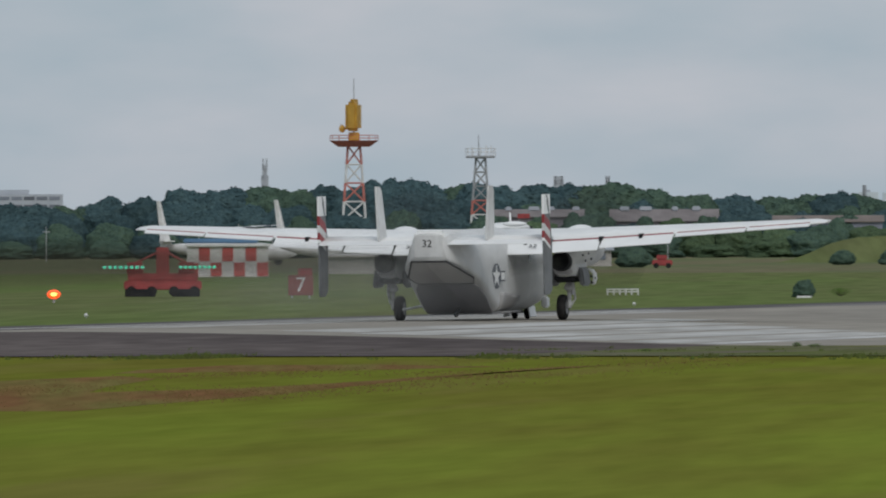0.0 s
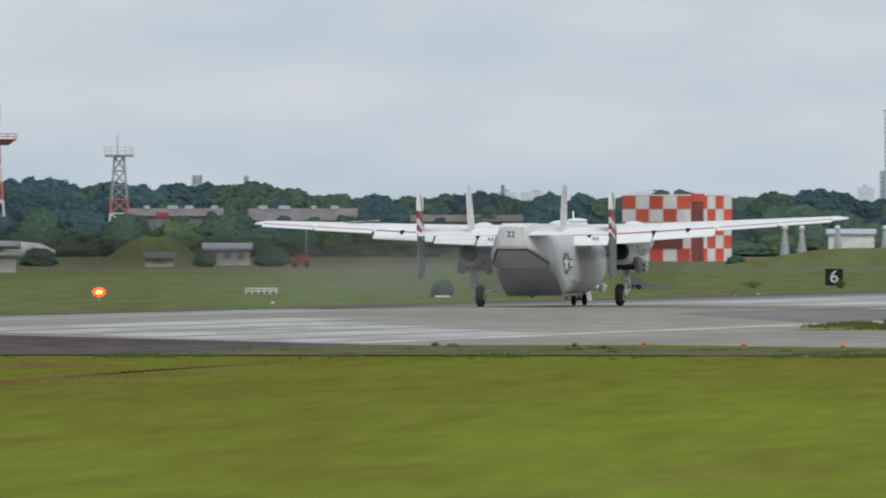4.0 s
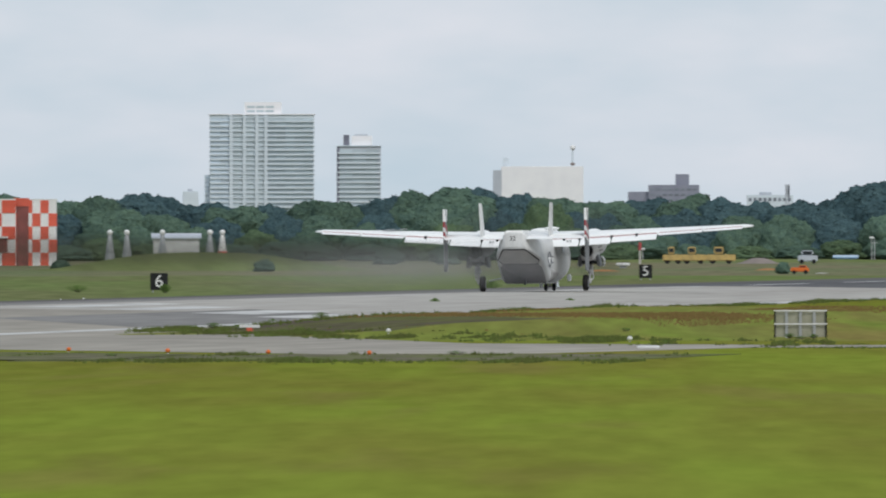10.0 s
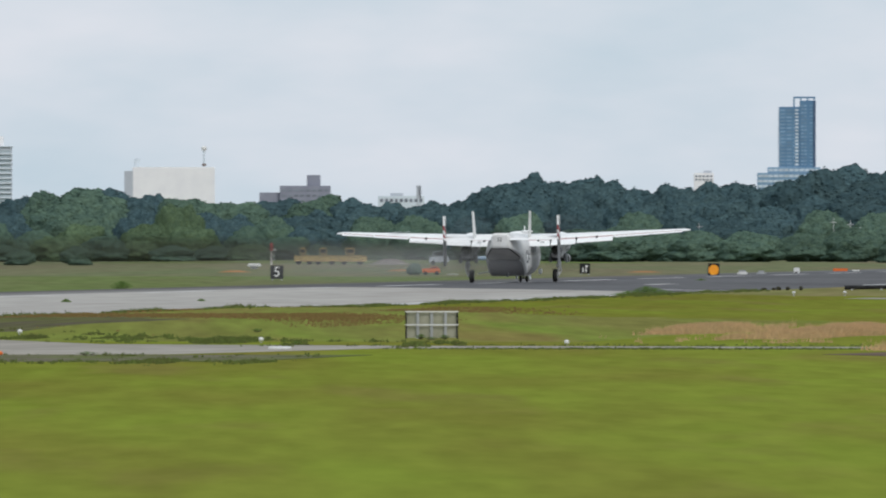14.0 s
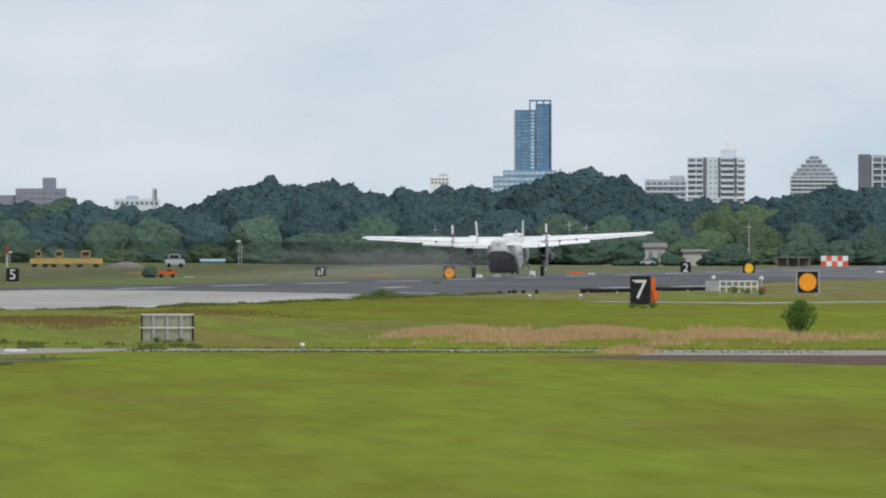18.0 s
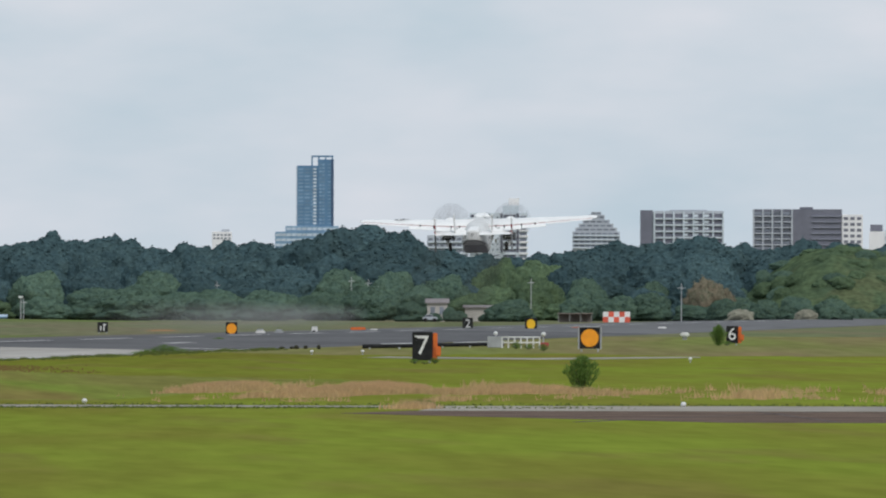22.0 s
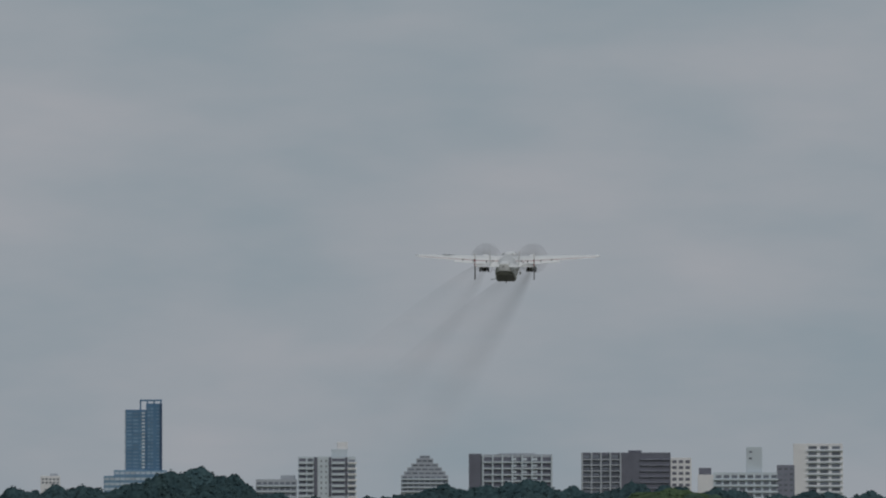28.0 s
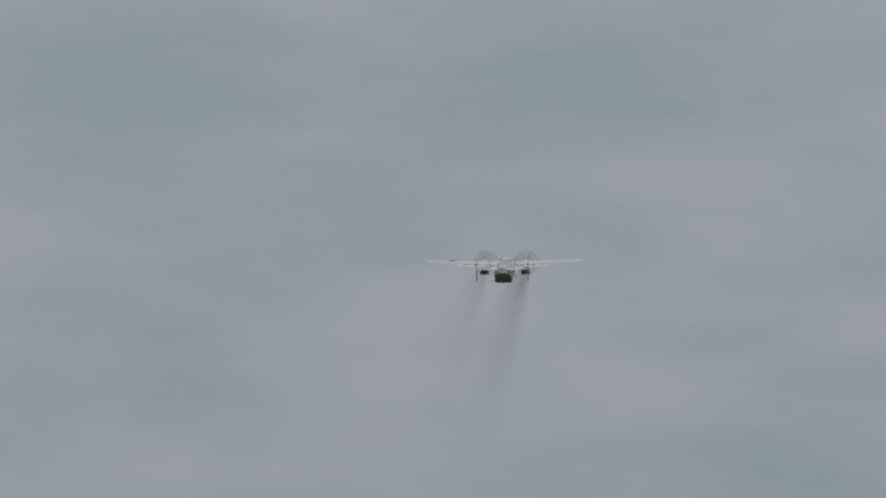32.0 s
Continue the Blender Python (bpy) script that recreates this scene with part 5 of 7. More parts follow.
    panes(t, w * 0.73, w * 0.99, z(-92), z(-171), 1, 8, 0.85, 0.5, BLD_WIN)
    panes(t, -w * 0.4, w * 0.05, z(-88), z(-102), 2, 2, 0.8, 0.3, BLD_WIN)
    ledges(t, -w * 1.0, -w * 0.47, z(-104), z(-173), 7, BLD_WHITE, out=0.9, thick=0.8)
    ledges(t, w * 0.16, w * 0.62, z(-92), z(-173), 8, BLD_WHITE, out=0.8, thick=0.8)
    ledges(t, w * 0.72, w * 1.04, z(-92), z(-173), 8, BLD_CREAM, out=1.0, thick=0.6)

    t = place("stepped_block", 2513, "grey stepped apartment block narrowing towards its roof")
    for i, (hw, v0, v1) in enumerate(((42, 0, -141), (37, -141, -148), (31, -148, -155), (24, -155, -162), (15, -162, -171), (9, -171, -176))):
        block(t, "storey", -hw * k, hw * k, 0 if i == 0 else z(v0), z(v1), BLD_GREY, i * 0.5, 14 - i * 0.5)
        if i:
            panes(t, -hw * k * 0.94, hw * k * 0.94, z(v0), z(v1), max(2, 7 - i), 1, 0.8, 0.4, BLD_WIN, i * 0.5)
    panes(t, -40 * k, 40 * k, z(-112), z(-141), 8, 4, 0.8, 0.4, BLD_WIN)
    ledges(t, -42 * k, 42 * k, z(-112), z(-141), 4, BLD_WHITE)

    t = place("apartment_block", 2665, "long apartment block with dark end wall and white balconies")
    w = 74 * k
    block(t, "wall", -w, w, 0, z(-178), BLD_GREY)
    block(t, "dark_end", -w, -w * 0.70, 0, z(-179), BLD_DARK, -0.3, 0.1)
    block(t, "roof_plant", -w * 0.3, w * 0.6, z(-178), z(-180), BLD_GREY, 3, 8)
    panes(t, -w * 0.66, w * 0.98, z(-108), z(-175), 7, 6, 0.80, 0.62, BLD_DARK)
    panes(t, -w * 0.05, w * 0.70, z(-108), z(-175), 3, 6, 0.5, 0.4, BLD_WHITE, -0.12)
    ledges(t, -w * 0.66, w * 0.99, z(-108), z(-175), 6, BLD_WHITE, out=1.0)
    for x in (-0.66, -0.43, -0.2, 0.04, 0.27, 0.51, 0.74, 0.98):
        block(t, "pier", x * w - 0.25, x * w + 0.25, z(-108), z(-177), BLD_WHITE, -1.0, 0.1)

    t = place("apartment_block", 2869, "dark brown grey apartment block with a white wing")
    w = 79 * k
    block(t, "wall", -w, w, 0, z(-181), BLD_DARK)
    block(t, "roof_block", w * 0.05, w * 0.35, z(-181), z(-185), BLD_DARK, 2, 10)
    panes(t, -w * 0.98, -w * 0.15, z(-108), z(-179), 4, 7, 0.75, 0.5, BLD_WIN)
    ledges(t, -w * 0.98, -w * 0.10, z(-108), z(-179), 7, BLD_GREY)
    ledges(t, w * 0.32, w * 0.99, z(-108), z(-179), 7, BLD_PURPLE, out=0.6)
    for x in (-0.98, -0.77, -0.56, -0.35, -0.12):
        block(t, "pier", x * w - 0.3, x * w + 0.3, z(-108), z(-181), BLD_GREY, -0.9, 0.1)
    block(t, "white_wing", w, w + 37 * k, 0, z(-172), BLD_CREAM)
    panes(t, w + k, w + 36 * k, z(-108), z(-170), 3, 6, 0.65, 0.5, BLD_DARK)

    t = place("small_block", 3010, "small beige building with a stepped roof")
    block(t, "wall", -14 * k, 14 * k, 0, z(-142), BLD_CREAM)
    block(t, "roof_block", -12 * k, 10 * k, z(-142), z(-154), BLD_DARK, 2, 9)

    t = place("apartment_block", 3082, "white apartment block with a tall stair tower")
    block(t, "wall", -58 * k, 58 * k, 0, z(-146), BLD_WHITE)
    block(t, "stair_tower", 0, 28 * k, z(-146), z(-191), BLD_WHITE, 2, 10)
    panes(t, 3 * k, 12 * k, z(-165), z(-188), 1, 2, 0.6, 0.3, BLD_WIN, 2)
    panes(t, -56 * k, 56 * k, z(-100), z(-144), 8, 4, 0.7, 0.5, BLD_WIN)
    ledges(t, -57 * k, 57 * k, z(-100), z(-144), 4, BLD_WHITE)
    t = place("apartment_block", 3152, "pinkish grey apartment block")
    block(t, "wall", -16 * k, 16 * k, 0, z(-159), BLD_PURPLE)
    panes(t, -15 * k, 15 * k, z(-100), z(-157), 3, 6, 0.6, 0.4, BLD_WIN)
    t = place("apartment_tower", 3209, "pale slab apartment tower with dark balconies")
    block(t, "wall", -44 * k, 44 * k, 0, z(-197), BLD_CREAM)
    panes(t, -20 * k, 42 * k, z(-100), z(-195), 3, 9, 0.7, 0.5, BLD_WIN)
    ledges(t, -20 * k, 43 * k, z(-100), z(-195), 9, BLD_WHITE)
    t = place("office_block", -1840, "pale grey building with window bands and a rooftop tree")
    block(t, "wall", -70 * k, 70 * k, 0, z(-98), BLD_GREY)
    block(t, "upper_floor", -70 * k, 10 * k, z(-98), z(-106), BLD_GREY, 2, 12)
    panes(t, -68 * k, 66 * k, z(-55), z(-98), 6, 3, 0.85, 0.45, BLD_WIN)
    for u, v0, v1, w in ((-1413, -100, -160, 5), (-893, -108, -128, 9), (-806, -100, -128, 4), (-352, -90, -110, 3), (-345, -85, -98, 18), (-290, -85, -97, 30), (290, -85, -106, 14), (1346, -95, -118, 4)):
        t = place("roof_mast" if w < 10 else "low_block", u, "hazy grey mast on the skyline" if w < 10 else "hazy white block on the skyline")
        bm = bmesh.new()
        if w < 10:
            for s in (-1, 1):
                box(bm, s * w * k * 0.6 - 0.3, s * w * k * 0.6 + 0.3, 0, 1, 0, z(v1))
            for f in (0.15, 0.45, 0.75):
                zz = z(v0 + (v1 - v0) * f)
                box(bm, -w * k, w * k, 0, 1.2, zz - 0.8, zz + 0.8)
            if w == 5:
                box(bm, -w * k * 1.3, w * k * 1.3, 0.2, 2, z(v0), z(v0 + 0.5 * (v1 - v0)))
                box(bm, -w * k * 0.6, w * k * 0.6, 0.3, 2, z(v0 + 0.5 * (v1 - v0)), z(v0 + 0.8 * (v1 - v0)))
            part("mast", bm, BLD_GREY, t)
        else:
            box(bm, -w * k, w * k, 0, 10, 0, z(v1), bevel=0.2)
            part("wall", bm, BLD_WHITE, t)
            block(t, "roof_plant", -w * k * 0.4, w * k * 0.2, z(v1), z(v1 - 4), BLD_GREY, 2, 7)


build_city()


# ---- airfield things ----
def lattice(parent, legs_r0, legs_r1, z0, z1, bays, paint, bar=0.12):
    """Four-legged lattice tower in bands of paint."""
    for i in range(bays):
        bm = bmesh.new()
        a, b = i / bays, (i + 1) / bays
        r0, r1 = legs_r0 + (legs_r1 - legs_r0) * a, legs_r0 + (legs_r1 - legs_r0) * b
        za, zb = z0 + (z1 - z0) * a, z0 + (z1 - z0) * b
        cs = ((-1, -1), (1, -1), (1, 1), (-1, 1))
        for j, (sx, sy) in enumerate(cs):
            tube(bm, (sx * r0, sy * r0, za), (sx * r1, sy * r1, zb), bar, bar, 6)
            tx, ty = cs[(j + 1) % 4]
            tube(bm, (sx * r0, sy * r0, za), (tx * r1, ty * r1, zb), bar * 0.7, bar * 0.7, 5)
            tube(bm, (tx * r0, ty * r0, za), (sx * r1, sy * r1, zb), bar * 0.7, bar * 0.7, 5)
            tube(bm, (sx * r1, sy * r1, zb), (tx * r1, ty * r1, zb), bar * 0.7, bar * 0.7, 5)
        part("lattice_bay", bm, paint[i % len(paint)], parent)


def railing(parent, r, z, h, n, material):
    bm = bmesh.new()
    pts = [Vector((r * math.cos(2 * math.pi * i / n), r * math.sin(2 * math.pi * i / n), z)) for i in range(n)]
    for i, p in enumerate(pts):
        q = pts[(i + 1) % n]
        tube(bm, p, p + Vector((0, 0, h)), 0.06, 0.06, 5)
        for k in (0.5, 1.0):
            tube(bm, p + Vector((0, 0, h * k)), q + Vector((0, 0, h * k)), 0.05, 0.05, 5)
    return part("railing", bm, material, parent)


def build_radar_tower():
    d = 2300
    t = thing("radar_tower", spot(-1255, d), "red and white lattice tower with a yellow radar antenna", "radar tower")
    z = lambda v: height(v, d) - GROUND
    lattice(t, 2.3, 1.0, 0, z(-182), 6, (WHITE, WHITE, WHITE, TOWER_RED, WHITE, TOWER_RED), 0.2)
    bm = bmesh.new()
    bmesh.ops.create_cone(bm, cap_ends=True, segments=16, radius1=2.6, radius2=4.0, depth=1.0, matrix=Matrix.Translation((0, 0, z(-186))))
    part("platform", bm, TOWER_RED, t)
    railing(t, 3.9, z(-191), 0.9, 14, TOWER_RED)
    part("equipment_cabin", box(bmesh.new(), -0.9, 0.9, -0.9, 0.9, z(-191), z(-206), bevel=0.1), TOWER_YELLOW, t)
    ant = new("antenna")
    ant.parent = t
    ant.matrix_local = pose(0, 0, z(-206))
    tagged(ant, "turning yellow radar antenna")
    bm = bmesh.new()
    n = 14
    rings = []
    for i in range(n + 1):
        a = (i / n - 0.5) * 1.9
        rings.append([Vector((2.5 * math.sin(a), -1.3 * math.cos(a) + 0.7 + o, zz)) for zz, o in ((0.3, 0.0), (2.6, -0.35), (4.8, 0.1), (4.8, 0.3), (2.6, -0.1), (0.3, 0.25))])
    loft(bm, rings)
    part("reflector", bm, TOWER_YELLOW, ant, "curved yellow mesh reflector")
    part("feed_arm", tube(bmesh.new(), (0, 0, 0.3), (0, 2.0, 0.8), 0.16, 0.1), TOWER_YELLOW, ant)
    part("feed_horn", box(bmesh.new(), -0.3, 0.3, 1.8, 2.3, 0.6, 1.3), WHITE, ant)
    part("housing", box(bmesh.new(), -2.3, 2.3, -0.9, 1.1, 0.2, 5.0, bevel=0.5), TOWER_YELLOW, ant)
    part("upper_bar", box(bmesh.new(), -2.2, 2.2, -0.3, 0.2, 4.9, 5.4, bevel=0.08), TOWER_YELLOW, ant)
    part("mast", tube(bmesh.new(), (0, 0, z(-200)), (0, 0, z(-301)), 0.12, 0.06), GREY, t, "thin mast with lightning rod")
    part("dish", ball(bmesh.new(), (-1.9, -0.8, z(-212)), 0.6, (0.9, 0.4, 1)), TOWER_YELLOW, t)
    return ant


radar_antenna = build_radar_tower()


def build_light_tower():
    d = 2290
    t = thing("lattice_tower", spot(-1031, d), "pale steel lattice tower with a red band and railed platform", "tower")
    z = lambda v: height(v, d) - GROUND
    lattice(t, 2.0, 0.75, 0, z(-160), 7, (WHITE, WHITE, WHITE, TOWER_RED, GREY, GREY, GREY), 0.18)
    part("platform", box(bmesh.new(), -2.4, 2.4, -2.4, 2.4, z(-160), z(-164), bevel=0.1), GREY, t)
    railing(t, 2.4, z(-164), 1.2, 12, WHITE)
    part("mast", tube(bmesh.new(), (-0.3, 0, z(-164)), (-0.3, 0, z(-201)), 0.12, 0.06), GREY, t)
    for x in (-1.4, 0.9, 1.7):
        part("aerial", tube(bmesh.new(), (x, 0.3, z(-164)), (x, 0.3, z(-182)), 0.07, 0.05), WHITE, t)


build_light_tower()


def build_check_house():
    d = 1790
    t = thing("checkered_house", spot(-44, d, GROUND, -31), "orange and white checkered equipment house", "house")
    s = 10.1
    h = 8.3
    part("wall", box(bmesh.new(), -s / 2, s / 2, -s / 2, s / 2, 0, h), CHECK_WHITE, t)
    part("roof", box(bmesh.new(), -s / 2 - 0.05, s / 2 + 0.05, -s / 2 - 0.05, s / 2 + 0.05, h, h + 0.15), CHECK_WHITE, t)
    me = part("check_panel", box(bmesh.new(), -0.98, 0.98, -0.05, 0.02, -0.81, 0.81), CHECK_RED, t)
    first = True
    for face in range(2):
        for r in range(5):
            for c in range(5):
                if (r + c + face) % 2:
                    continue
                x, zz = -s / 2 + s / 5 * (c + 0.5), h - 0.83 - 1.66 * r
                m = pose(x, -s / 2 - 0.02, zz) if face == 0 else pose(s / 2 + 0.02, x, zz, 0, 0, 90)
                ob = me if first else new("check_panel", me.data)
                ob.parent = t
                ob.matrix_local = m
                first = False
    part("door_bay", box(bmesh.new(), s / 2 - 0.25, s / 2 + 0.35, -s / 2 + 0.1, -s / 2 + 2.6, 0, h - 0.8), DOOR_RED, t, "dark red brown door bay")
    part("bay_cap", box(bmesh.new(), s / 2 - 0.3, s / 2 + 0.42, -s / 2, -s / 2 + 2.7, h - 0.8, h + 0.25), CHECK_RED, t)
    part("porch", box(bmesh.new(), -1.2, 3.9, -s / 2 - 0.25, -s / 2, 1.7, 3.5, bevel=0.05), DOOR_RED, t, "dark red recessed porch")
    part("porch_roof", box(bmesh.new(), -1.5, 4.1, -s / 2 - 0.6, -s / 2, 3.5, 3.7), CHECK_WHITE, t)
    part("lean_to", box(bmesh.new(), -s / 2 - 1.7, -s / 2, -s / 2 + 0.3, s / 2 - 2, 0, 3.3, bevel=0.05), CHECK_WHITE, t)
    for r, c in ((0, 0), (1, 0)):
        part("check_panel", box(bmesh.new(), -s / 2 - 1.6, -s / 2 - 0.8, -s / 2 + 0.24, -s / 2 + 0.3, 1.65 * r + 0.1, 1.65 * r + 1.6), CHECK_RED if r else CHECK_WHITE, t)


build_check_house()


def build_check_hut():
    d = 1180
    k = d / UNIT
    t = thing("checkered_hut", spot(-1479, d), "low red and white checkered hut with a pale roof", "hut")
    w, h = 72 * k, height(-4, d) - GROUND
    part("wall", box(bmesh.new(), -w, w, 0, 4, 0, h), CHECK_WHITE, t)
    me = None
    for c in range(7):
        for r in range(2):
            if (c + r) % 2:
                continue
            bm = box(bmesh.new(), -w / 7 + 0.03, w / 7 - 0.03, -0.06, 0.02, -h / 4 + 0.06, h / 4 - 0.06)
            if me is None:
                ob = part("check_panel", bm, HUT_RED, t)
                me = ob.data
            else:
                bm.free()
                ob = new("check_panel", me)
                ob.parent = t
            ob.matrix_local = pose(-w + (c + 0.5) * 2 * w / 7, -0.01, h / 4 + r * h / 2)
    part("roof", box(bmesh.new(), -w - 0.2, w + 0.2, -0.3, 4.3, h, h + 0.25, bevel=0.05), WHITE, t)
    part("awning", box(bmesh.new(), -w * 1.1, w * 0.75, 4.5, 8, h + 0.3, h + 0.7, bevel=0.1), BLD_BLUE, t, "blue awning roof")


build_check_hut()


def build_light_cart():
    d = 765
    t = thing("signal_light_cart", spot(-1594, d), "red wheeled signal cart with bars of green lights", "light cart")
    part("chassis", box(bmesh.new(), -2.1, 2.1, -0.9, 0.9, 0.45, 0.95, bevel=0.06), RED_CART, t)
    part("deck", box(bmesh.new(), -1.9, 1.9, -0.8, 0.8, 0.95, 1.35, bevel=0.05), RED_CART, t)
    part("mast", box(bmesh.new(), -0.35, 0.35, -0.35, 0.35, 1.3, 2.75, bevel=0.05), RED_CART, t)
    for x in (-1.5, 1.3):
        part("cabinet", box(bmesh.new(), x - 0.45, x + 0.45, -0.6, 0.6, 1.3, 1.95, bevel=0.05), RED_CART, t)
        part("brace", tube(bmesh.new(), (x, 0, 1.9), (0, 0, 2.6), 0.06, 0.06), RED_CART, t)
    for x in (-1.7, -0.6, 0.6, 1.7):
        part("wheel", tube(bmesh.new(), (x, -1.0, 0.38), (x, 1.0, 0.38), 0.28, 0.28, 16), RUBBER, t)
    for x0, x1 in ((-2.05, -0.4), (0.5, 2.0)):
        part("skirt", box(bmesh.new(), x0, x1, -1.04, -1.0, 0.08, 0.5, bevel=0.01), DARK, t)
    for side, x0, x1 in ((-1, -3.3, -0.95), (1, 0.85, 2.9)):
        part("light_bar", box(bmesh.new(), x0, x1, -1.0, -0.85, 1.62, 1.74), GREY, t)
        n = 8
        me = None
        for i in range(n):
            x = x0 + (x1 - x0) * (i + 0.5) / n
            if me is None:
                ob = part("green_lamp", ball(bmesh.new(), (0, 0, 0), 0.085), GLOW_GREEN, t, "lit green lamp")
                me = ob.data
            else:
                ob = new("green_lamp", me)
                ob.parent = t
            ob.matrix_local = pose(x, -1.08, 1.68)


build_light_cart()


def sign(u, d, w, h, text, face, label, back=None, lean=0.0, foot=0.15, ink=WHITE, size=0.8):
    """A distance board on short feet; the text faces the eye."""
    t = thing("distance_sign", spot(u, d, GROUND, lean), label, "sign", "distance boards along the runway")
    part("board", box(bmesh.new(), -w / 2, w / 2, -0.06, 0.5, foot, foot + h, bevel=0.03), face, t)
    for x in (-w * 0.35, w * 0.35):
        part("foot", box(bmesh.new(), x - 0.05, x + 0.05, 0.0, 0.4, -0.02, foot), GREY, t)
    if text:
        letters("digit", text, h * size * 1.25, pose(0, -0.068, foot + h / 2, 90, 0, 0), ink, t)
    if back:
        part("side_box", box(bmesh.new(), w / 2, w / 2 + 0.24, 0.1, 0.9, foot, foot + h * 0.96, bevel=0.03), back, t, "orange side box of the sign")
        part("lamp_box", box(bmesh.new(), w / 2 + 0.1, w / 2 + 0.42, 0.0, 0.5, foot + h * 0.15, foot + h * 0.5, bevel=0.05), back, t)
    return t


s7 = sign(2206, 723, 1.05, 1.46, "7", DARK, "black distance sign with a white 7 and orange side", ORANGE, size=0.75)
part("caption", box(bmesh.new(), -0.40, 0.30, -0.07, -0.06, 1.34, 1.42), WHITE, s7)
sign(-1350, 760, 1.35, 1.1, "7", DOOR_RED, "dark red distance sign with a white 7", size=0.8)
sign(234, 876, 1.1, 1.05, "6", DARK, "black distance sign with a white 6", size=0.85)
sign(1095, 1144, 1.05, 1.08, "5", DARK, "black distance sign with a white 5", size=0.85)
sign(2754, 1018, 0.85, 1.25, "6", DARK, "black distance sign with a white 6 and orange side", ORANGE, size=0.8)
sign(3048, 1198, 1.05, 1.25, "5", DARK, "black distance sign with a white 5", size=0.85)
sign(2286, 1455, 1.1, 1.25, "2", DARK, "black distance sign with a white 2", size=0.8)
h4 = sign(1640, 1336, 1.0, 0.95, "", DARK, "dark runway sign with worn white marks")
part("mark", box(bmesh.new(), -0.24, -0.12, -0.072, -0.06, 0.28, 0.72), WHITE, h4)
part("mark", box(bmesh.new(), 0.06, 0.17, -0.072, -0.06, 0.28, 0.95), WHITE, h4)
part("mark", box(bmesh.new(), 0.17, 0.32, -0.072, -0.06, 0.78, 0.90), WHITE, h4)


def disc_sign(u, d, w, r, face, label, frame_mat=DARK, oval=1.0, foot=0.2, neck=False):
    t = thing("disc_sign", spot(u, d), label, "sign", "yellow disc signs")
    h = r * 2 * oval + (0.5 if neck else 0.22)
    part("board", box(bmesh.new(), -w / 2, w / 2, 0, 0.12, foot, foot + h, bevel=0.02), DARK, t)
    part("disc", tube(bmesh.new(), (0, -0.05, 0), (0, 0.01, 0), r, r, 28), face, t).matrix_local = Matrix.Translation((0, 0, foot + h / 2 + (0.14 if neck else 0))) @ Matrix.Diagonal((1, 1, oval, 1))
    if neck:
        part("neck", box(bmesh.new(), -r * 0.42, r * 0.42, -0.045, 0.01, foot + 0.03, foot + h / 2 - r * 0.5), face, t)
    if frame_mat is not DARK:
        for x0, x1, z0, z1 in ((-w / 2 - 0.09, -w / 2, foot - 0.05, foot + h), (w / 2, w / 2 + 0.09, foot - 0.05, foot + h), (-w / 2, w / 2, foot + h, foot + h + 0.07)):
            part("frame", box(bmesh.new(), x0, x1, -0.06, 0.16, z0, z1), frame_mat, t)
    for x in (-w * 0.4, w * 0.4):
        part("post", box(bmesh.new(), x - 0.05, x + 0.05, 0.02, 0.12, -0.02, foot), GREY, t)


disc_sign(-279, 800, 1.1, 0.46, YELLOW, "round yellow marker on a black board")
disc_sign(2502, 889, 1.3, 0.56, DISC_ORANGE, "round orange marker on a framed black board", GREY)
disc_sign(1868, 1235, 1.0, 0.44, DISC_ORANGE, "keyhole-shaped orange marker on a dark board", DARK, 1.05, 0.1, True)
disc_sign(2398, 1455, 1.25, 0.45, YELLOW, "keyhole-shaped yellow marker on a black board", DARK, 1.15, 0.1, True)


def build_rack():
    """A low open grid frame standing in the grass."""
    t = thing("grid_frame", spot(1369, 469), "weathered grey rectangular frame of posts and rails in the grass", "frame")
    for x in (-0.85, -0.46, 0.0, 0.46, 0.85):
        r = 0.028 if abs(x) > 0.8 else 0.045
        part("post", box(bmesh.new(), x - r, x + r, -r, r, -0.05, 0.92), GREY if abs(x) < 0.8 else DARK, t)
    for z in (0.46, 0.9):
        part("rail", box(bmesh.new(), -0.88, 0.88, -0.07, -0.045, z - 0.02, z + 0.02), WHITE, t)
    part("mesh_panel", box(bmesh.new(), -0.84, 0.84, 0.05, 0.06, 0.03, 0.9), mat("olive_mesh", (0.35, 0.345, 0.27), 0.9, color2=(0.29, 0.29, 0.21), scale=3), t, "faded olive mesh behind the rails")


build_rack()


def lamp_post(u, v, label="white runway edge lamp on a short post", d=None, r=0.10, h=0.28, material=WHITE, name="edge_lamp", group="airfield edge lamps"):
    t = thing(name, spot(u, d or reach(v)), label, "lamp", group)
    part("post", tube(bmesh.new(), (0, 0, -0.03), (0, 0, h - r), 0.04, 0.03), GREY, t)
    part("globe", ball(bmesh.new(), (0, 0, h), r, (1, 1, 0.9)), material, t, smooth=True)
    return t


for u, v in ((1608, 166), (640, 150), (615, 121), (1067, 161), (2668, 171), (380, 119), (-60, 100), (-20, 93), (-100, 96), (60, 86), (100, 84), (850, 74), (1140, 64), (1300, 62), (1500, 58),
             (-1730, 121), (-760, 103), (-300, 88), (470, 80), (1420, 58), (2010, 80), (2100, 79), (2680, 90), (700, 78), (900, 96), (1250, 96)):
    lamp_post(u, v, r=0.085 if v > 90 else 0.10, h=0.11 if v > 90 else 0.2)
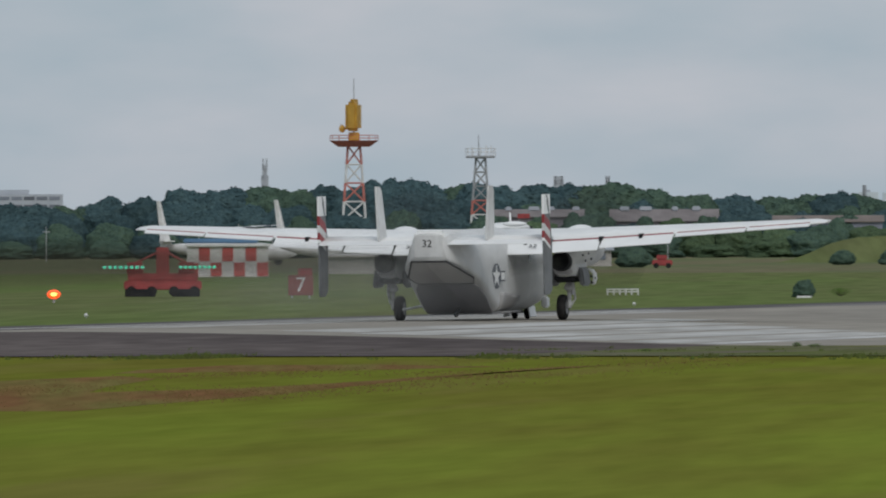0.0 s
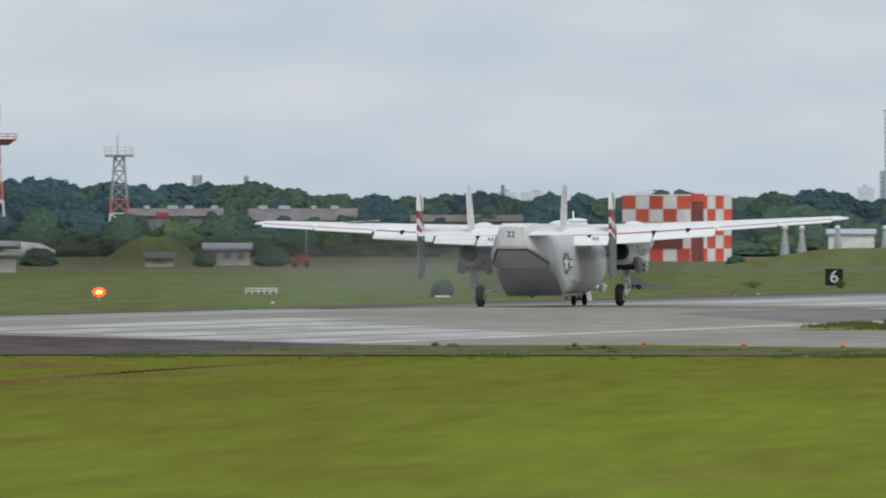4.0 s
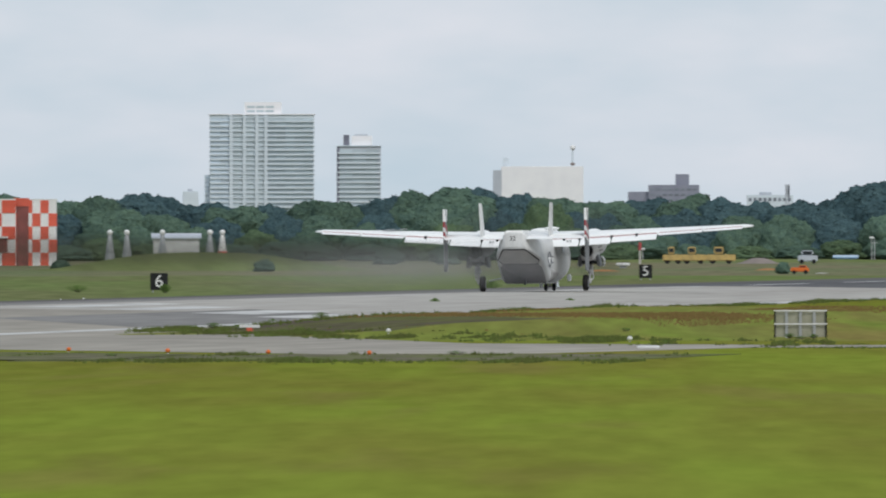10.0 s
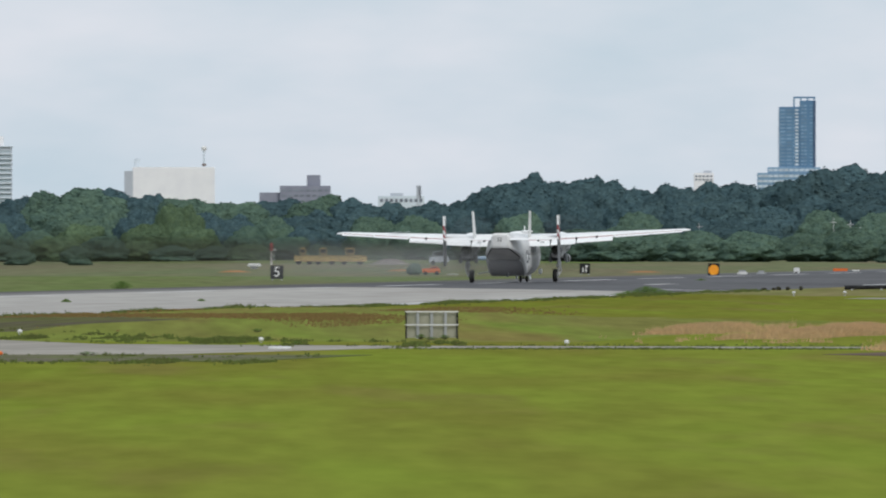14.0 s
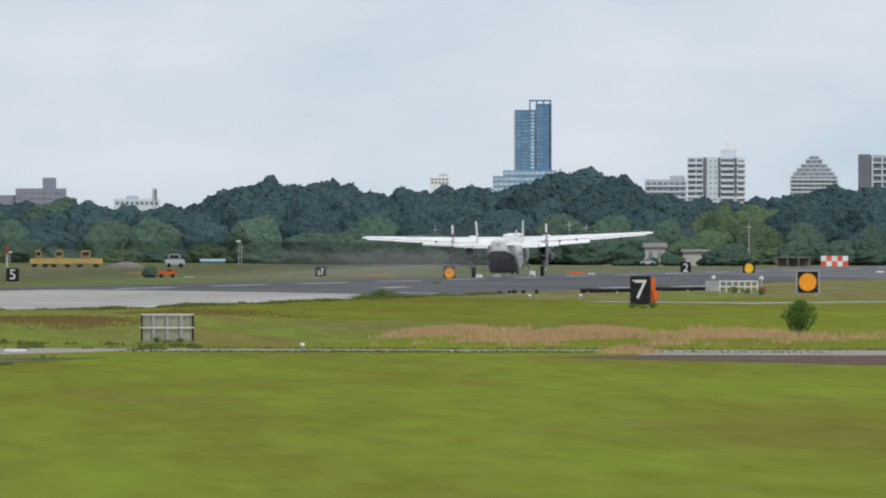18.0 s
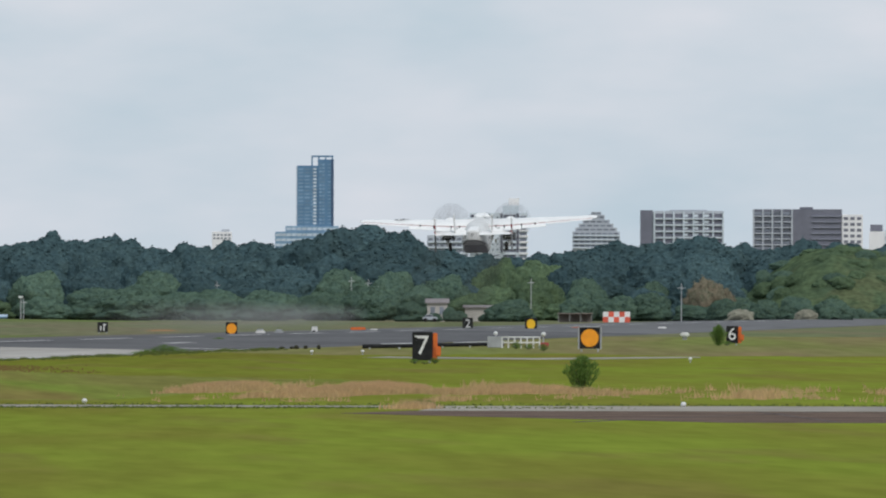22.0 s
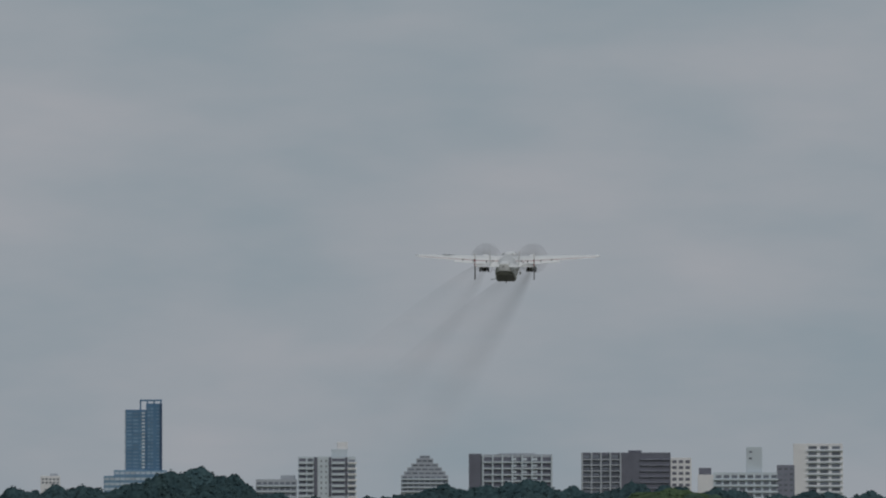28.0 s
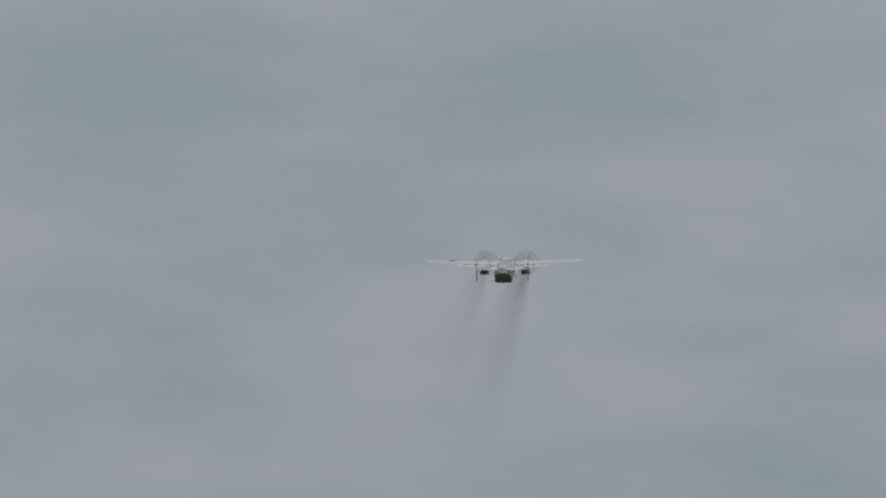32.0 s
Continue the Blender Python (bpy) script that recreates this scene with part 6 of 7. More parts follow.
for u, d in ((-102, 415), (74, 410), (249, 405), (427, 400), (606, 397)):
    lamp_post(u, 0, "small orange taxiway edge light", d, 0.07, 0.09, ORANGE, "taxiway_light", "orange taxiway lights")
for u, d in ((-1787, 715), (-1067, 712)):
    t = thing("strobe_lamp", spot(u, d), "glowing red orange approach lamp on a post", "lamp", "glowing approach lamps")
    part("post", tube(bmesh.new(), (0, 0, -0.03), (0, 0, 0.3), 0.06, 0.05), GREY, t)
    part("lens", ball(bmesh.new(), (0, 0, 0.42), 0.25, (1.35, 0.8, 0.95)), GLOW_RED, t, "lit red orange lens", True)
    part("core", ball(bmesh.new(), (0, -0.17, 0.42), 0.12, (1.4, 0.8, 0.8)), GLOW_CORE, t, "bright yellow lamp core", True)
t = thing("guidance_sign", spot(394, 495), "white T-shaped sign low in the weeds", "sign")
part("panel", box(bmesh.new(), -0.36, 0.36, -0.05, 0.05, 0.16, 0.26, bevel=0.01), WHITE, t)
part("post", box(bmesh.new(), -0.1, 0.1, -0.04, 0.04, -0.03, 0.16), CHECK_RED, t)
t = thing("ground_plate", spot(1100, 425), "flat white plate beside the taxiway", "plate")
part("plate", box(bmesh.new(), -0.34, 0.34, -1.5, 1.5, 0.0, 0.06, bevel=0.01), WHITE, t)

# white rails, pipes and a cabinet near the crossing taxiway
t = thing("railing", spot(2380, 940), "white tubular railing in the grass", "railing")
for i in range(7):
    part("post", tube(bmesh.new(), (-1.25 + 2.5 * i / 6, 0, -0.02), (-1.25 + 2.5 * i / 6, 0, 0.72), 0.045, 0.045), WHITE, t)
for z in (0.36, 0.72):
    part("rail", tube(bmesh.new(), (-1.3, 0, z), (1.3, 0, z), 0.045, 0.045), WHITE, t)
t = thing("railing", spot(-780, 790), "pale tubular railing in the grass", "railing")
for i in range(6):
    part("post", tube(bmesh.new(), (-0.85 + 1.7 * i / 5, 0, -0.02), (-0.85 + 1.7 * i / 5, 0, 0.32), 0.04, 0.04), WHITE, t)
for z in (0.18, 0.32):
    part("rail", tube(bmesh.new(), (-0.9, 0, z), (0.9, 0, z), 0.035, 0.035), WHITE, t)
for u, d, w, label in ((2165, 915, 2.4, "low black pipe run lying in the grass"), (2290, 950, 2.3, "low black pipe run with pale caps")):
    t = thing("pipe_run", spot(u, d), label, "pipe")
    part("pipe", tube(bmesh.new(), (-w, 0, 0.16), (w, 0, 0.22), 0.14, 0.12, 10), DARK, t)
    part("upper_pipe", tube(bmesh.new(), (-w * 0.5, 0.4, 0.30), (w, 0.4, 0.38), 0.05, 0.05), GREY, t)
    for x in (-w * 0.8, 0, w * 0.8):
        part("stand", box(bmesh.new(), x - 0.06, x + 0.06, -0.1, 0.1, -0.02, 0.16), GREY, t)
t = thing("equipment_cabinet", spot(2338, 945), "small grey equipment cabinet", "cabinet")
part("body", box(bmesh.new(), -0.65, 0.4, -0.3, 0.3, 0, 0.75, bevel=0.03), GREY, t)
part("lamp", ball(bmesh.new(), (-0.1, 0, 0.95), 0.14), WHITE, t)
part("pole", tube(bmesh.new(), (-0.1, 0, 0.7), (-0.1, 0, 0.95), 0.03, 0.03), GREY, t)
t = thing("marker_lamp", spot(2420, 935), "red and white marker lamp on a stand", "lamp")
part("stand", tube(bmesh.new(), (0, 0, -0.02), (0, 0, 0.8), 0.06, 0.05), GREY, t)
part("globe", ball(bmesh.new(), (0, 0, 0.95), 0.16), WHITE, t)
part("box", box(bmesh.new(), -0.2, 0.35, -0.1, 0.2, 0.1, 0.4), RED_CART, t)
for u, d in ((-183, 850),):
    t = thing("white_marker", spot(u, d), "low white rounded marker in the grass", "marker", "low white markers")
    part("body", ball(bmesh.new(), (0, 0, 0.2), 0.4, (1.3, 1, 0.6)), WHITE, t, smooth=True)


rng = random.Random(88)
for i in range(7):
    t = thing("turf_clod", spot(1920 + 16.5 * i + rng.uniform(-5, 5), 925 - i * 2.5), "dark clod of earth beside the runway", "clod", "row of dark clods")
    bm = bmesh.new()
    bmesh.ops.create_icosphere(bm, subdivisions=2, radius=1, matrix=Matrix.Translation((0, 0, 0.08)) @ Matrix.Diagonal((rng.uniform(0.12, 0.26), 0.2, rng.uniform(0.08, 0.2), 1)))
    for v in bm.verts:
        v.co *= 1 + 0.25 * noise.noise(v.co * 6 + Vector((i, 0, 0)))
    part("clod", bm, DARK_SOIL, t)


def rng_tree(kind, u, d, h, w, label, seed):
    return tree(kind, spot(u, d), h, w, random.Random(seed), label)



def spiky_bush(u, d, h, w, seed, label):
    """Upright leafy shoots fanning out from the base."""
    t = thing("bush", spot(u, d), label, "bush", "bushes on the airfield")
    rng = random.Random(seed)
    bm = bmesh.new()
    for i in range(9):
        a = rng.uniform(0, 6.28)
        tube(bm, (0, 0, -0.03), (w * 0.3 * math.cos(a), w * 0.3 * math.sin(a), h * rng.uniform(0.5, 0.8)), 0.02, 0.006, 5)
    part("stems", bm, BARK, t)
    verts, faces = [], []
    for i in range(1500):
        a, k = rng.uniform(0, 6.28), rng.random() ** 0.6
        lean = rng.uniform(0.05, 1.0)
        top = h * (1.05 - 0.45 * lean * lean) * k
        p = Vector((w * 0.5 * lean * math.cos(a) * (0.35 + 0.65 * k), w * 0.5 * lean * math.sin(a) * (0.35 + 0.65 * k), max(0.04, top)))
        up = Vector((math.cos(a) * lean * 0.6, math.sin(a) * lean * 0.6, 1)).normalized()
        side = Vector((rng.gauss(0, 1), rng.gauss(0, 1), 0.2)).normalized()
        l, q = rng.uniform(0.06, 0.16) * h, rng.uniform(0.015, 0.03) * h
        n = len(verts)
        verts += [tuple(p - side * q), tuple(p + side * q), tuple(p + up * l + side * q * 0.5)]
        faces.append((n, n + 1, n + 2))
    raw("foliage", verts, faces, BUSH_LEAF, t)


spiky_bush(2488, 507, 1.15, 1.5, 1, "bushy green shrub standing alone in the grass")
rng_tree("shrub", -459, 755, 0.95, 1.25, "small dark clipped bush behind the runway", 2)
t = thing("bush_plinth", spot(-459, 748), "low white plinth before the bush", "plinth")
part("plinth", box(bmesh.new(), -0.4, 0.4, -0.2, 0.2, -0.02, 0.1, bevel=0.02), WHITE, t)
spiky_bush(2730, 1000, 1.35, 1.3, 3, "upright green bush beside the sign")
for u, d, h, w in ((1680, 838, 0.25, 1.4), (1700, 834, 0.4, 1.5), (1716, 832, 0.5, 1.5), (1732, 836, 0.55, 1.5), (1748, 836, 0.5, 1.5), (1764, 838, 0.4, 1.4), (1782, 840, 0.25, 1.4)):
    spiky_bush(u, d, h, w, int(u) + 1, "low green weed bush beside the runway")
for u, d, h, w in ((722, 690, 0.6, 0.7), (-395, 770, 0.4, 1.6), (820, 950, 0.7, 1.7), (245, 868, 0.5, 0.9), (90, 880, 0.4, 1.8), (1395, 960, 0.5, 2.4), (3100, 1000, 0.6, 2.4), (3140, 1004, 0.5, 2.2), (2420, 900, 0.4, 0.9), (1845, 1060, 0.6, 1.5), (435, 560, 0.35, 0.5), (446, 575, 0.3, 0.6), (285, 520, 0.2, 0.8), (330, 515, 0.2, 0.8), (380, 507, 0.18, 0.9), (961, 715, 0.5, 0.9), (520, 540, 0.22, 0.8), (610, 600, 0.2, 0.9)):
    spiky_bush(u, d, h, w, int(u) + 1, "low green weed bush beside the runway")
for u, d, h, w in ((1350, 466, 0.16, 0.4), (1392, 466, 0.14, 0.45), (1369, 463, 0.10, 0.6), (2192, 717, 0.22, 0.7), (2228, 717, 0.28, 0.6), (2210, 714, 0.15, 0.9), (2372, 930, 0.4, 0.9), (2394, 928, 0.3, 1.0), (2480, 505, 0.2, 0.8), (2500, 503, 0.16, 0.7), (1060, 497, 0.12, 0.5), (2745, 1010, 0.3, 1.0)):
    spiky_bush(u, d, h, w, int(u) + 77, "tuft of uncut grass at the foot of a post")
for u, d, h, w in ((-760, 1500, 2.2, 3.6), (-390, 1600, 1.7, 2.8), (-300, 1600, 2.0, 3.4), (-880, 1480, 1.7, 2.4), (420, 1450, 1.3, 2.4), (60, 1500, 1.2, 2.0), (-1172, 1520, 2.0, 4), (640, 1850, 2.0, 4), (740, 1850, 2.4, 4), (2345, 2095, 2.6, 5), (2368, 2092, 3.4, 6), (2186, 2095, 2.8, 5), (2254, 2100, 2.2, 2.2), (2226, 2096, 1.3, 2.6), (2270, 2098, 1.6, 3.0), (2318, 2098, 1.2, 2.4)):
    rng_tree("shrub", u, d, h, w, "rounded dark bush on rough grass", int(u) + 5)


for u, d, h, w in ((-472, 414, 0.14, 0.35), (-440, 412, 0.12, 0.6), (-740, 398, 0.10, 0.5), (-174, 402, 0.14, 0.3), (-160, 392, 0.10, 0.6), (-225, 411, 0.13, 0.25), (760, 399, 0.12, 0.7), (150, 393, 0.10, 0.5), (1130, 440, 0.12, 0.4), (2200, 424, 0.24, 0.7), (2182, 423, 0.2, 0.6), (2218, 424, 0.22, 0.6)):
    spiky_bush(u, d, h, w, int(u) + 1009, "small green weed at the pavement edge")


# ---- farther things beyond the runway ----
def hut(u0, u1, v0, v1, d, wall, roof, label, windows=3, name="hut", slope=0.6, vents=()):
    k = d / UNIT
    t = thing(name, spot((u0 + u1) / 2, d), label, "building", "low airfield buildings")
    w, h = (u1 - u0) * k / 2, height(v0, d) - GROUND
    part("wall", box(bmesh.new(), -w, w, 0, 6, 0, h), wall, t)
    bm = bmesh.new()
    loft(bm, [[Vector((x, y, z)) for y, z in ((-0.4, h), (3, h + slope), (6.4, h), (6.4, h - 0.15), (-0.4, h - 0.15))] for x in (-w - 0.3, w + 0.3)])
    part("roof", bm, roof, t)
    if windows:
        panes(t, -w * 0.9, w * 0.9, h * 0.3, h * 0.85, windows, 1, 0.5, 0.7, BLD_WIN, 0.0)
    for f, vw in vents:
        part("roof_vent", box(bmesh.new(), f * w - vw, f * w + vw, 2.3, 3.7, h + slope - 0.3, h + slope + 0.45, bevel=0.15), BLD_GREY, t, "pale roof ventilator")
    return t


PALE_GREY_POLE = mat("pale_grey_pole", (0.40, 0.41, 0.42), 0.7, color2=(0.33, 0.34, 0.35), scale=1.0)
ROOF_PALE = mat("weathered_pale_wall", (0.55, 0.52, 0.49), 0.85, color2=(0.45, 0.425, 0.40), scale=0.4, spec=0.1)
# Hall roof and wall colours are muted to hold the low-contrast haze.
HALL_ROOF = mat("hazed_pinkish_roof", (0.265, 0.24, 0.24), 0.85, color2=(0.205, 0.185, 0.185), scale=0.3, spec=0.1)
HALL_WALL = mat("dull_mauve_wall", (0.25, 0.235, 0.25), 0.8, color2=(0.20, 0.19, 0.21), scale=0.3, spec=0.1)
hut(224, 305, -24, 4, 1900, WHITE, BLD_GREY, "small white equipment hut", 0)
hut(2214, 2250, -15, 10, 2110, ROOF_PALE, HALL_ROOF, "pale low house before the woods", 2)
hut(2281, 2338, -7, 10, 2120, ROOF_PALE, HALL_ROOF, "low pale shed before the woods", 0, "hut", 0.3)
hut(-1312, -1214, 12, 45, 1262, ROOF_PALE, ROOF_PALE, "low pale shed beside the parked aircraft", 0, "hut", 0.15)
hut(-985, -935, 18, 40, 1500, ROOF_PALE, HALL_ROOF, "small pale hut on the grass", 1)
hut(-880, -800, 2, 35, 1560, ROOF_PALE, BLD_GREY, "pale house with a blue grey roof", 3)
hut(-800, -612, -48, -44, 2300, HALL_WALL, HALL_ROOF, "long hall with a brown roof among the trees", 8, "long_hall", 1.9, ((-0.75, 0.8), (-0.35, 1.0), (0.2, 0.5), (0.6, 0.7)))
t = thing("awning", spot(-955, 2292), "faded red awning before the long building", "awning")
part("cloth", box(bmesh.new(), -0.9, 0.9, 0, 1.6, height(-60, 2292) - GROUND, height(-54, 2292) - GROUND, bevel=0.1), RED_CART, t)
for x in (-0.8, 0.8):
    part("post", tube(bmesh.new(), (x, 0.2, -0.05), (x, 0.2, height(-56, 2292) - GROUND), 0.08, 0.08), GREY, t)
hut(-1015, -850, -56, -48, 2300, HALL_WALL, HALL_ROOF, "long dull building with a reddish roof among the trees", 9, "long_hall", 1.2, ((-0.6, 0.5), (-0.05, 0.9), (0.3, 0.7), (0.85, 0.6)))
hut(-512, -320, -46, -40, 2310, BLD_PURPLE, ROOF, "low brown roofed hall among the trees", 6, "long_hall", 1.0)
for u, v, w, material in ((-710, 28, 18, RED_CART), (-440, 10, 14, WHITE), (1055, 22, 12, WHITE), (2120, 30, 8, WHITE), (2670, 42, 8, WHITE), (2630, 25, 8, WHITE), (2480, 26, 12, ORANGE), (3070, 46, 14, ORANGE)):
    d = reach(v + 8)
    k = d / UNIT
    t = thing("parked_vehicle" if w > 15 else "field_box", spot(u, d), "small %s vehicle parked on the far grass" % ("red" if material is RED_CART else "white" if material is WHITE else "orange") if w > 15 else "small bright box on the far grass", "vehicle" if w > 15 else "box")
    part("body", box(bmesh.new(), -w * k, w * k, -0.8, 0.8, 0.25, 0.85 if w > 15 else 0.6, bevel=0.1), material, t)
    if w > 15:
        part("cab", box(bmesh.new(), -w * k * 0.6, w * k * 0.5, -0.7, 0.7, 0.85, 1.35, bevel=0.12), material, t)
        for x in (-w * k * 0.6, w * k * 0.6):
            part("wheel", tube(bmesh.new(), (x, -0.85, 0.28), (x, 0.85, 0.28), 0.28, 0.28, 14), RUBBER, t)
    else:
        part("foot", box(bmesh.new(), -w * k * 0.5, w * k * 0.5, -0.5, 0.5, -0.02, 0.26), GREY, t)


t = thing("parked_vehicle", spot(1368, 1336), "small orange utility vehicle parked in the grass", "vehicle")
part("body", box(bmesh.new(), -0.85, 0.85, -0.5, 0.5, 0.22, 0.62, bevel=0.06), ORANGE, t)
part("cab", box(bmesh.new(), -0.1, 0.65, -0.45, 0.45, 0.62, 0.82, bevel=0.06), ORANGE, t)
part("windscreen", box(bmesh.new(), -0.02, 0.5, -0.47, -0.44, 0.65, 0.77), GLASS_DARK, t)
for x in (-0.55, 0.55):
    for y in (-0.42, 0.42):
        part("wheel", tube(bmesh.new(), (x, y - 0.08, 0.2), (x, y + 0.08, 0.2), 0.2, 0.2, 12), RUBBER, t)
tree("shrub", spot(1338, 1345), 1.15, 1.5, random.Random(4), "dark green bush beside the orange vehicle")
mound(1384, 1428, 38, 1360, 2.0, "small heap of pale sand", ROOF_PALE, "sand_heap")
hut(1430, 1468, 11, 20, 2100, BLD_BLUE_WIN, BLD_BLUE_WIN, "low teal shelter before the woods", 0, "shelter", 0.3)
for u, v0 in ((1495, -22), (1090, -2), (-1530, -30), (-1400, -28), (-700, -34)):
    t = thing("lamp_mast", spot(u, 2090), "slim pole with a white lamp head", "lamp post", "lamp posts before the woods")
    h = height(v0, 2090) - GROUND
    part("pole", tube(bmesh.new(), (0, 0, -0.05), (0, 0, h), 0.08, 0.06), PALE_GREY_POLE, t)
    part("lamp_head", box(bmesh.new(), -0.35, 0.35, -0.15, 0.15, h, h + 0.28, bevel=0.06), WHITE, t)


def antenna_mast(u, d, v_top, red=False):
    t = thing("antenna_mast", spot(u, d), "white cone-shaped antenna mast with a ball top", "antenna", "antenna masts by the hut")
    h = height(v_top, d) - GROUND
    part("cone", tube(bmesh.new(), (0, 0, 0), (0, 0, h * 0.85), 0.75, 0.25, 12), GREY if not red else CHECK_WHITE, t)
    part("ball", ball(bmesh.new(), (0, 0, h * 0.92), 0.38), WHITE, t, smooth=True)
    if red:
        part("red_base", tube(bmesh.new(), (0, 0, 0), (0, 0, h * 0.38), 0.8, 0.6, 12), CHECK_RED, t)


for u, red in ((147, False), (177, False), (240, False), (324, False), (346, True)):
    antenna_mast(u, 1880, -38, red)


# Yellow dulled in its base colour for the haze at this distance.
MACHINE_YELLOW = mat("hazed_machine_yellow", (0.54, 0.38, 0.13), 0.6, color2=(0.40, 0.29, 0.11), scale=0.8)


def yellow_machines():
    d = 1900
    k = d / UNIT
    for u, w, cab in ((1143, 16, True), (1180, 20, True), (1228, 24, True)):
        t = thing("construction_vehicle", spot(u, d), "yellow construction machine parked on the grass", "vehicle", "yellow machines")
        part("body", box(bmesh.new(), -w * k * 1.1, w * k * 1.1, -1, 1, 0.4, 1.25, bevel=0.1), MACHINE_YELLOW, t)
        part("cab", box(bmesh.new(), -w * k * 0.5, w * k * 0.2, -0.9, 0.9, 1.3, 2.3, bevel=0.1), MACHINE_YELLOW, t)
        part("cab_window", box(bmesh.new(), -w * k * 0.4, w * k * 0.1, -0.95, -0.88, 1.6, 2.1), GLASS_DARK, t)
        part("arm", tube(bmesh.new(), (w * k * 0.3, 0, 1.2), (w * k * 1.05, 0, 0.7), 0.18, 0.12), MACHINE_YELLOW, t)
        for x in (-0.6, 0.6):
            part("wheel", tube(bmesh.new(), (x * w * k, -0.9, 0.4), (x * w * k, 0.9, 0.4), 0.4, 0.4, 14), RUBBER, t)


yellow_machines()
mound(1252, 1340, 12, 1920, 4, "heap of grey brown soil", ROOF, "soil_heap")
mound(1280, 1345, 30, 1500, 3, "flat patch of orange soil", DIRT, "soil_patch")
mound(1700, 1790, 33, 1450, 3, "flat patch of orange soil", DIRT, "soil_patch")
mound(980, 1060, 32, 1450, 3, "flat patch of pale red soil", DIRT, "soil_patch")
t = thing("wind_post", spot(1085, 1880), "pale red and white marker post before the woods", "post")
part("post", tube(bmesh.new(), (0, 0, -0.03), (0, 0, 2.8), 0.14, 0.12), ROOF_PALE, t)
part("band", tube(bmesh.new(), (0, 0, 1.9), (0, 0, 2.9), 0.24, 0.2), RED_CART, t)
t = thing("checkered_board", spot(2549, 2000), "red and white checkered marker board before the woods", "board")
for i in range(5):
    for j in range(2):
        part("check_panel", box(bmesh.new(), -1.9 + 0.77 * i, -1.9 + 0.77 * (i + 1), 0, 0.15, 0.35 + 0.75 * j, 0.35 + 0.75 * (j + 1)), CHECK_RED if (i + j) % 2 == 0 else CHECK_WHITE, t)
for x in (-1.5, 1.5):
    part("post", box(bmesh.new(), x - 0.08, x + 0.08, 0.16, 0.3, -0.03, 1.2), GREY, t)
PALE_POST = mat("pale_concrete_post", (0.46, 0.47, 0.48), 0.8, color2=(0.38, 0.39, 0.40), scale=1.5)
for u, d, v0 in ((2398, 2100, -58), (2664, 2110, -52), (1804, 2240, -56), (1842, 2238, -52), (2080, 2235, -60), (2110, 2236, -56), (2127, 2234, -44), (-1800, 1900, -40), (-1460, 1900, -44), (300, 2000, -30), (1500, 2100, -22)):
    t = thing("utility_pole", spot(u, d), "grey pole standing before the woods", "pole", "poles before the woods")
    h = height(v0, d) - GROUND
    part("pole", tube(bmesh.new(), (0, 0, -0.05), (0, 0, h), 0.07, 0.05), PALE_POST, t)
    part("crossarm", box(bmesh.new(), -0.5, 0.5, -0.06, 0.06, h - 0.7, h - 0.6), PALE_POST, t)


# loose equipment on the grass beyond the runway
t = thing("equipment_box", spot(1919, 1250), "white rounded equipment box on the grass beyond the runway", "box")
part("body", box(bmesh.new(), -0.42, 0.42, -0.35, 0.35, 0.08, 0.82, bevel=0.12), WHITE, t)
part("lid", box(bmesh.new(), -0.34, 0.30, -0.3, 0.3, 0.8, 0.9, bevel=0.04), GREY, t)
for x in (-0.3, 0.3):
    part("foot", box(bmesh.new(), x - 0.08, x + 0.08, -0.3, 0.3, -0.03, 0.1), GREY, t)
for u, d, k, paint in ((1953, 1255, 1.0, GREY), (-118, 855, 0.95, PAINT_DARK)):
    t = thing("ground_machine", spot(u, d), "grey ground machine with a long low drawbar", "machine", "ground machines")
    part("body", box(bmesh.new(), -0.45 * k, 0.35 * k, -0.5, 0.5, 0.15, 0.85 * k, bevel=0.14), paint, t)
    bm = loft(bmesh.new(), [[Vector((x * k, y, z)) for y, z in ((-0.25, 0.1), (0.25, 0.1), (0.25, zt), (-0.25, zt))] for x, zt in ((0.3, 0.55), (1.1, 0.34), (2.5, 0.18))])
    part("drawbar", bm, paint, t)
    for x in (-0.25, 0.2):
        part("wheel", tube(bmesh.new(), (x, -0.55, 0.15), (x, 0.55, 0.15), 0.16, 0.16, 12), RUBBER, t)
t = thing("marker_sign", spot(2015, 1300), "small white marker sign on a post", "sign")
part("post", tube(bmesh.new(), (0, 0, -0.03), (0, 0, 0.5), 0.06, 0.05), GREY, t)
part("panel", box(bmesh.new(), -0.28, 0.28, -0.05, 0.05, 0.32, 1.02, bevel=0.05), WHITE, t)
part("mark", box(bmesh.new(), -0.18, 0.06, -0.06, -0.05, 0.5, 0.66), DARK, t)
t = thing("field_box", spot(2092, 1420), "faded orange crate on the far grass", "box")
part("body", box(bmesh.new(), -0.75, 0.75, -0.4, 0.4, 0.1, 0.72, bevel=0.06), ORANGE, t)
part("foot", box(bmesh.new(), -0.5, 0.5, -0.3, 0.3, -0.02, 0.12), GREY, t)
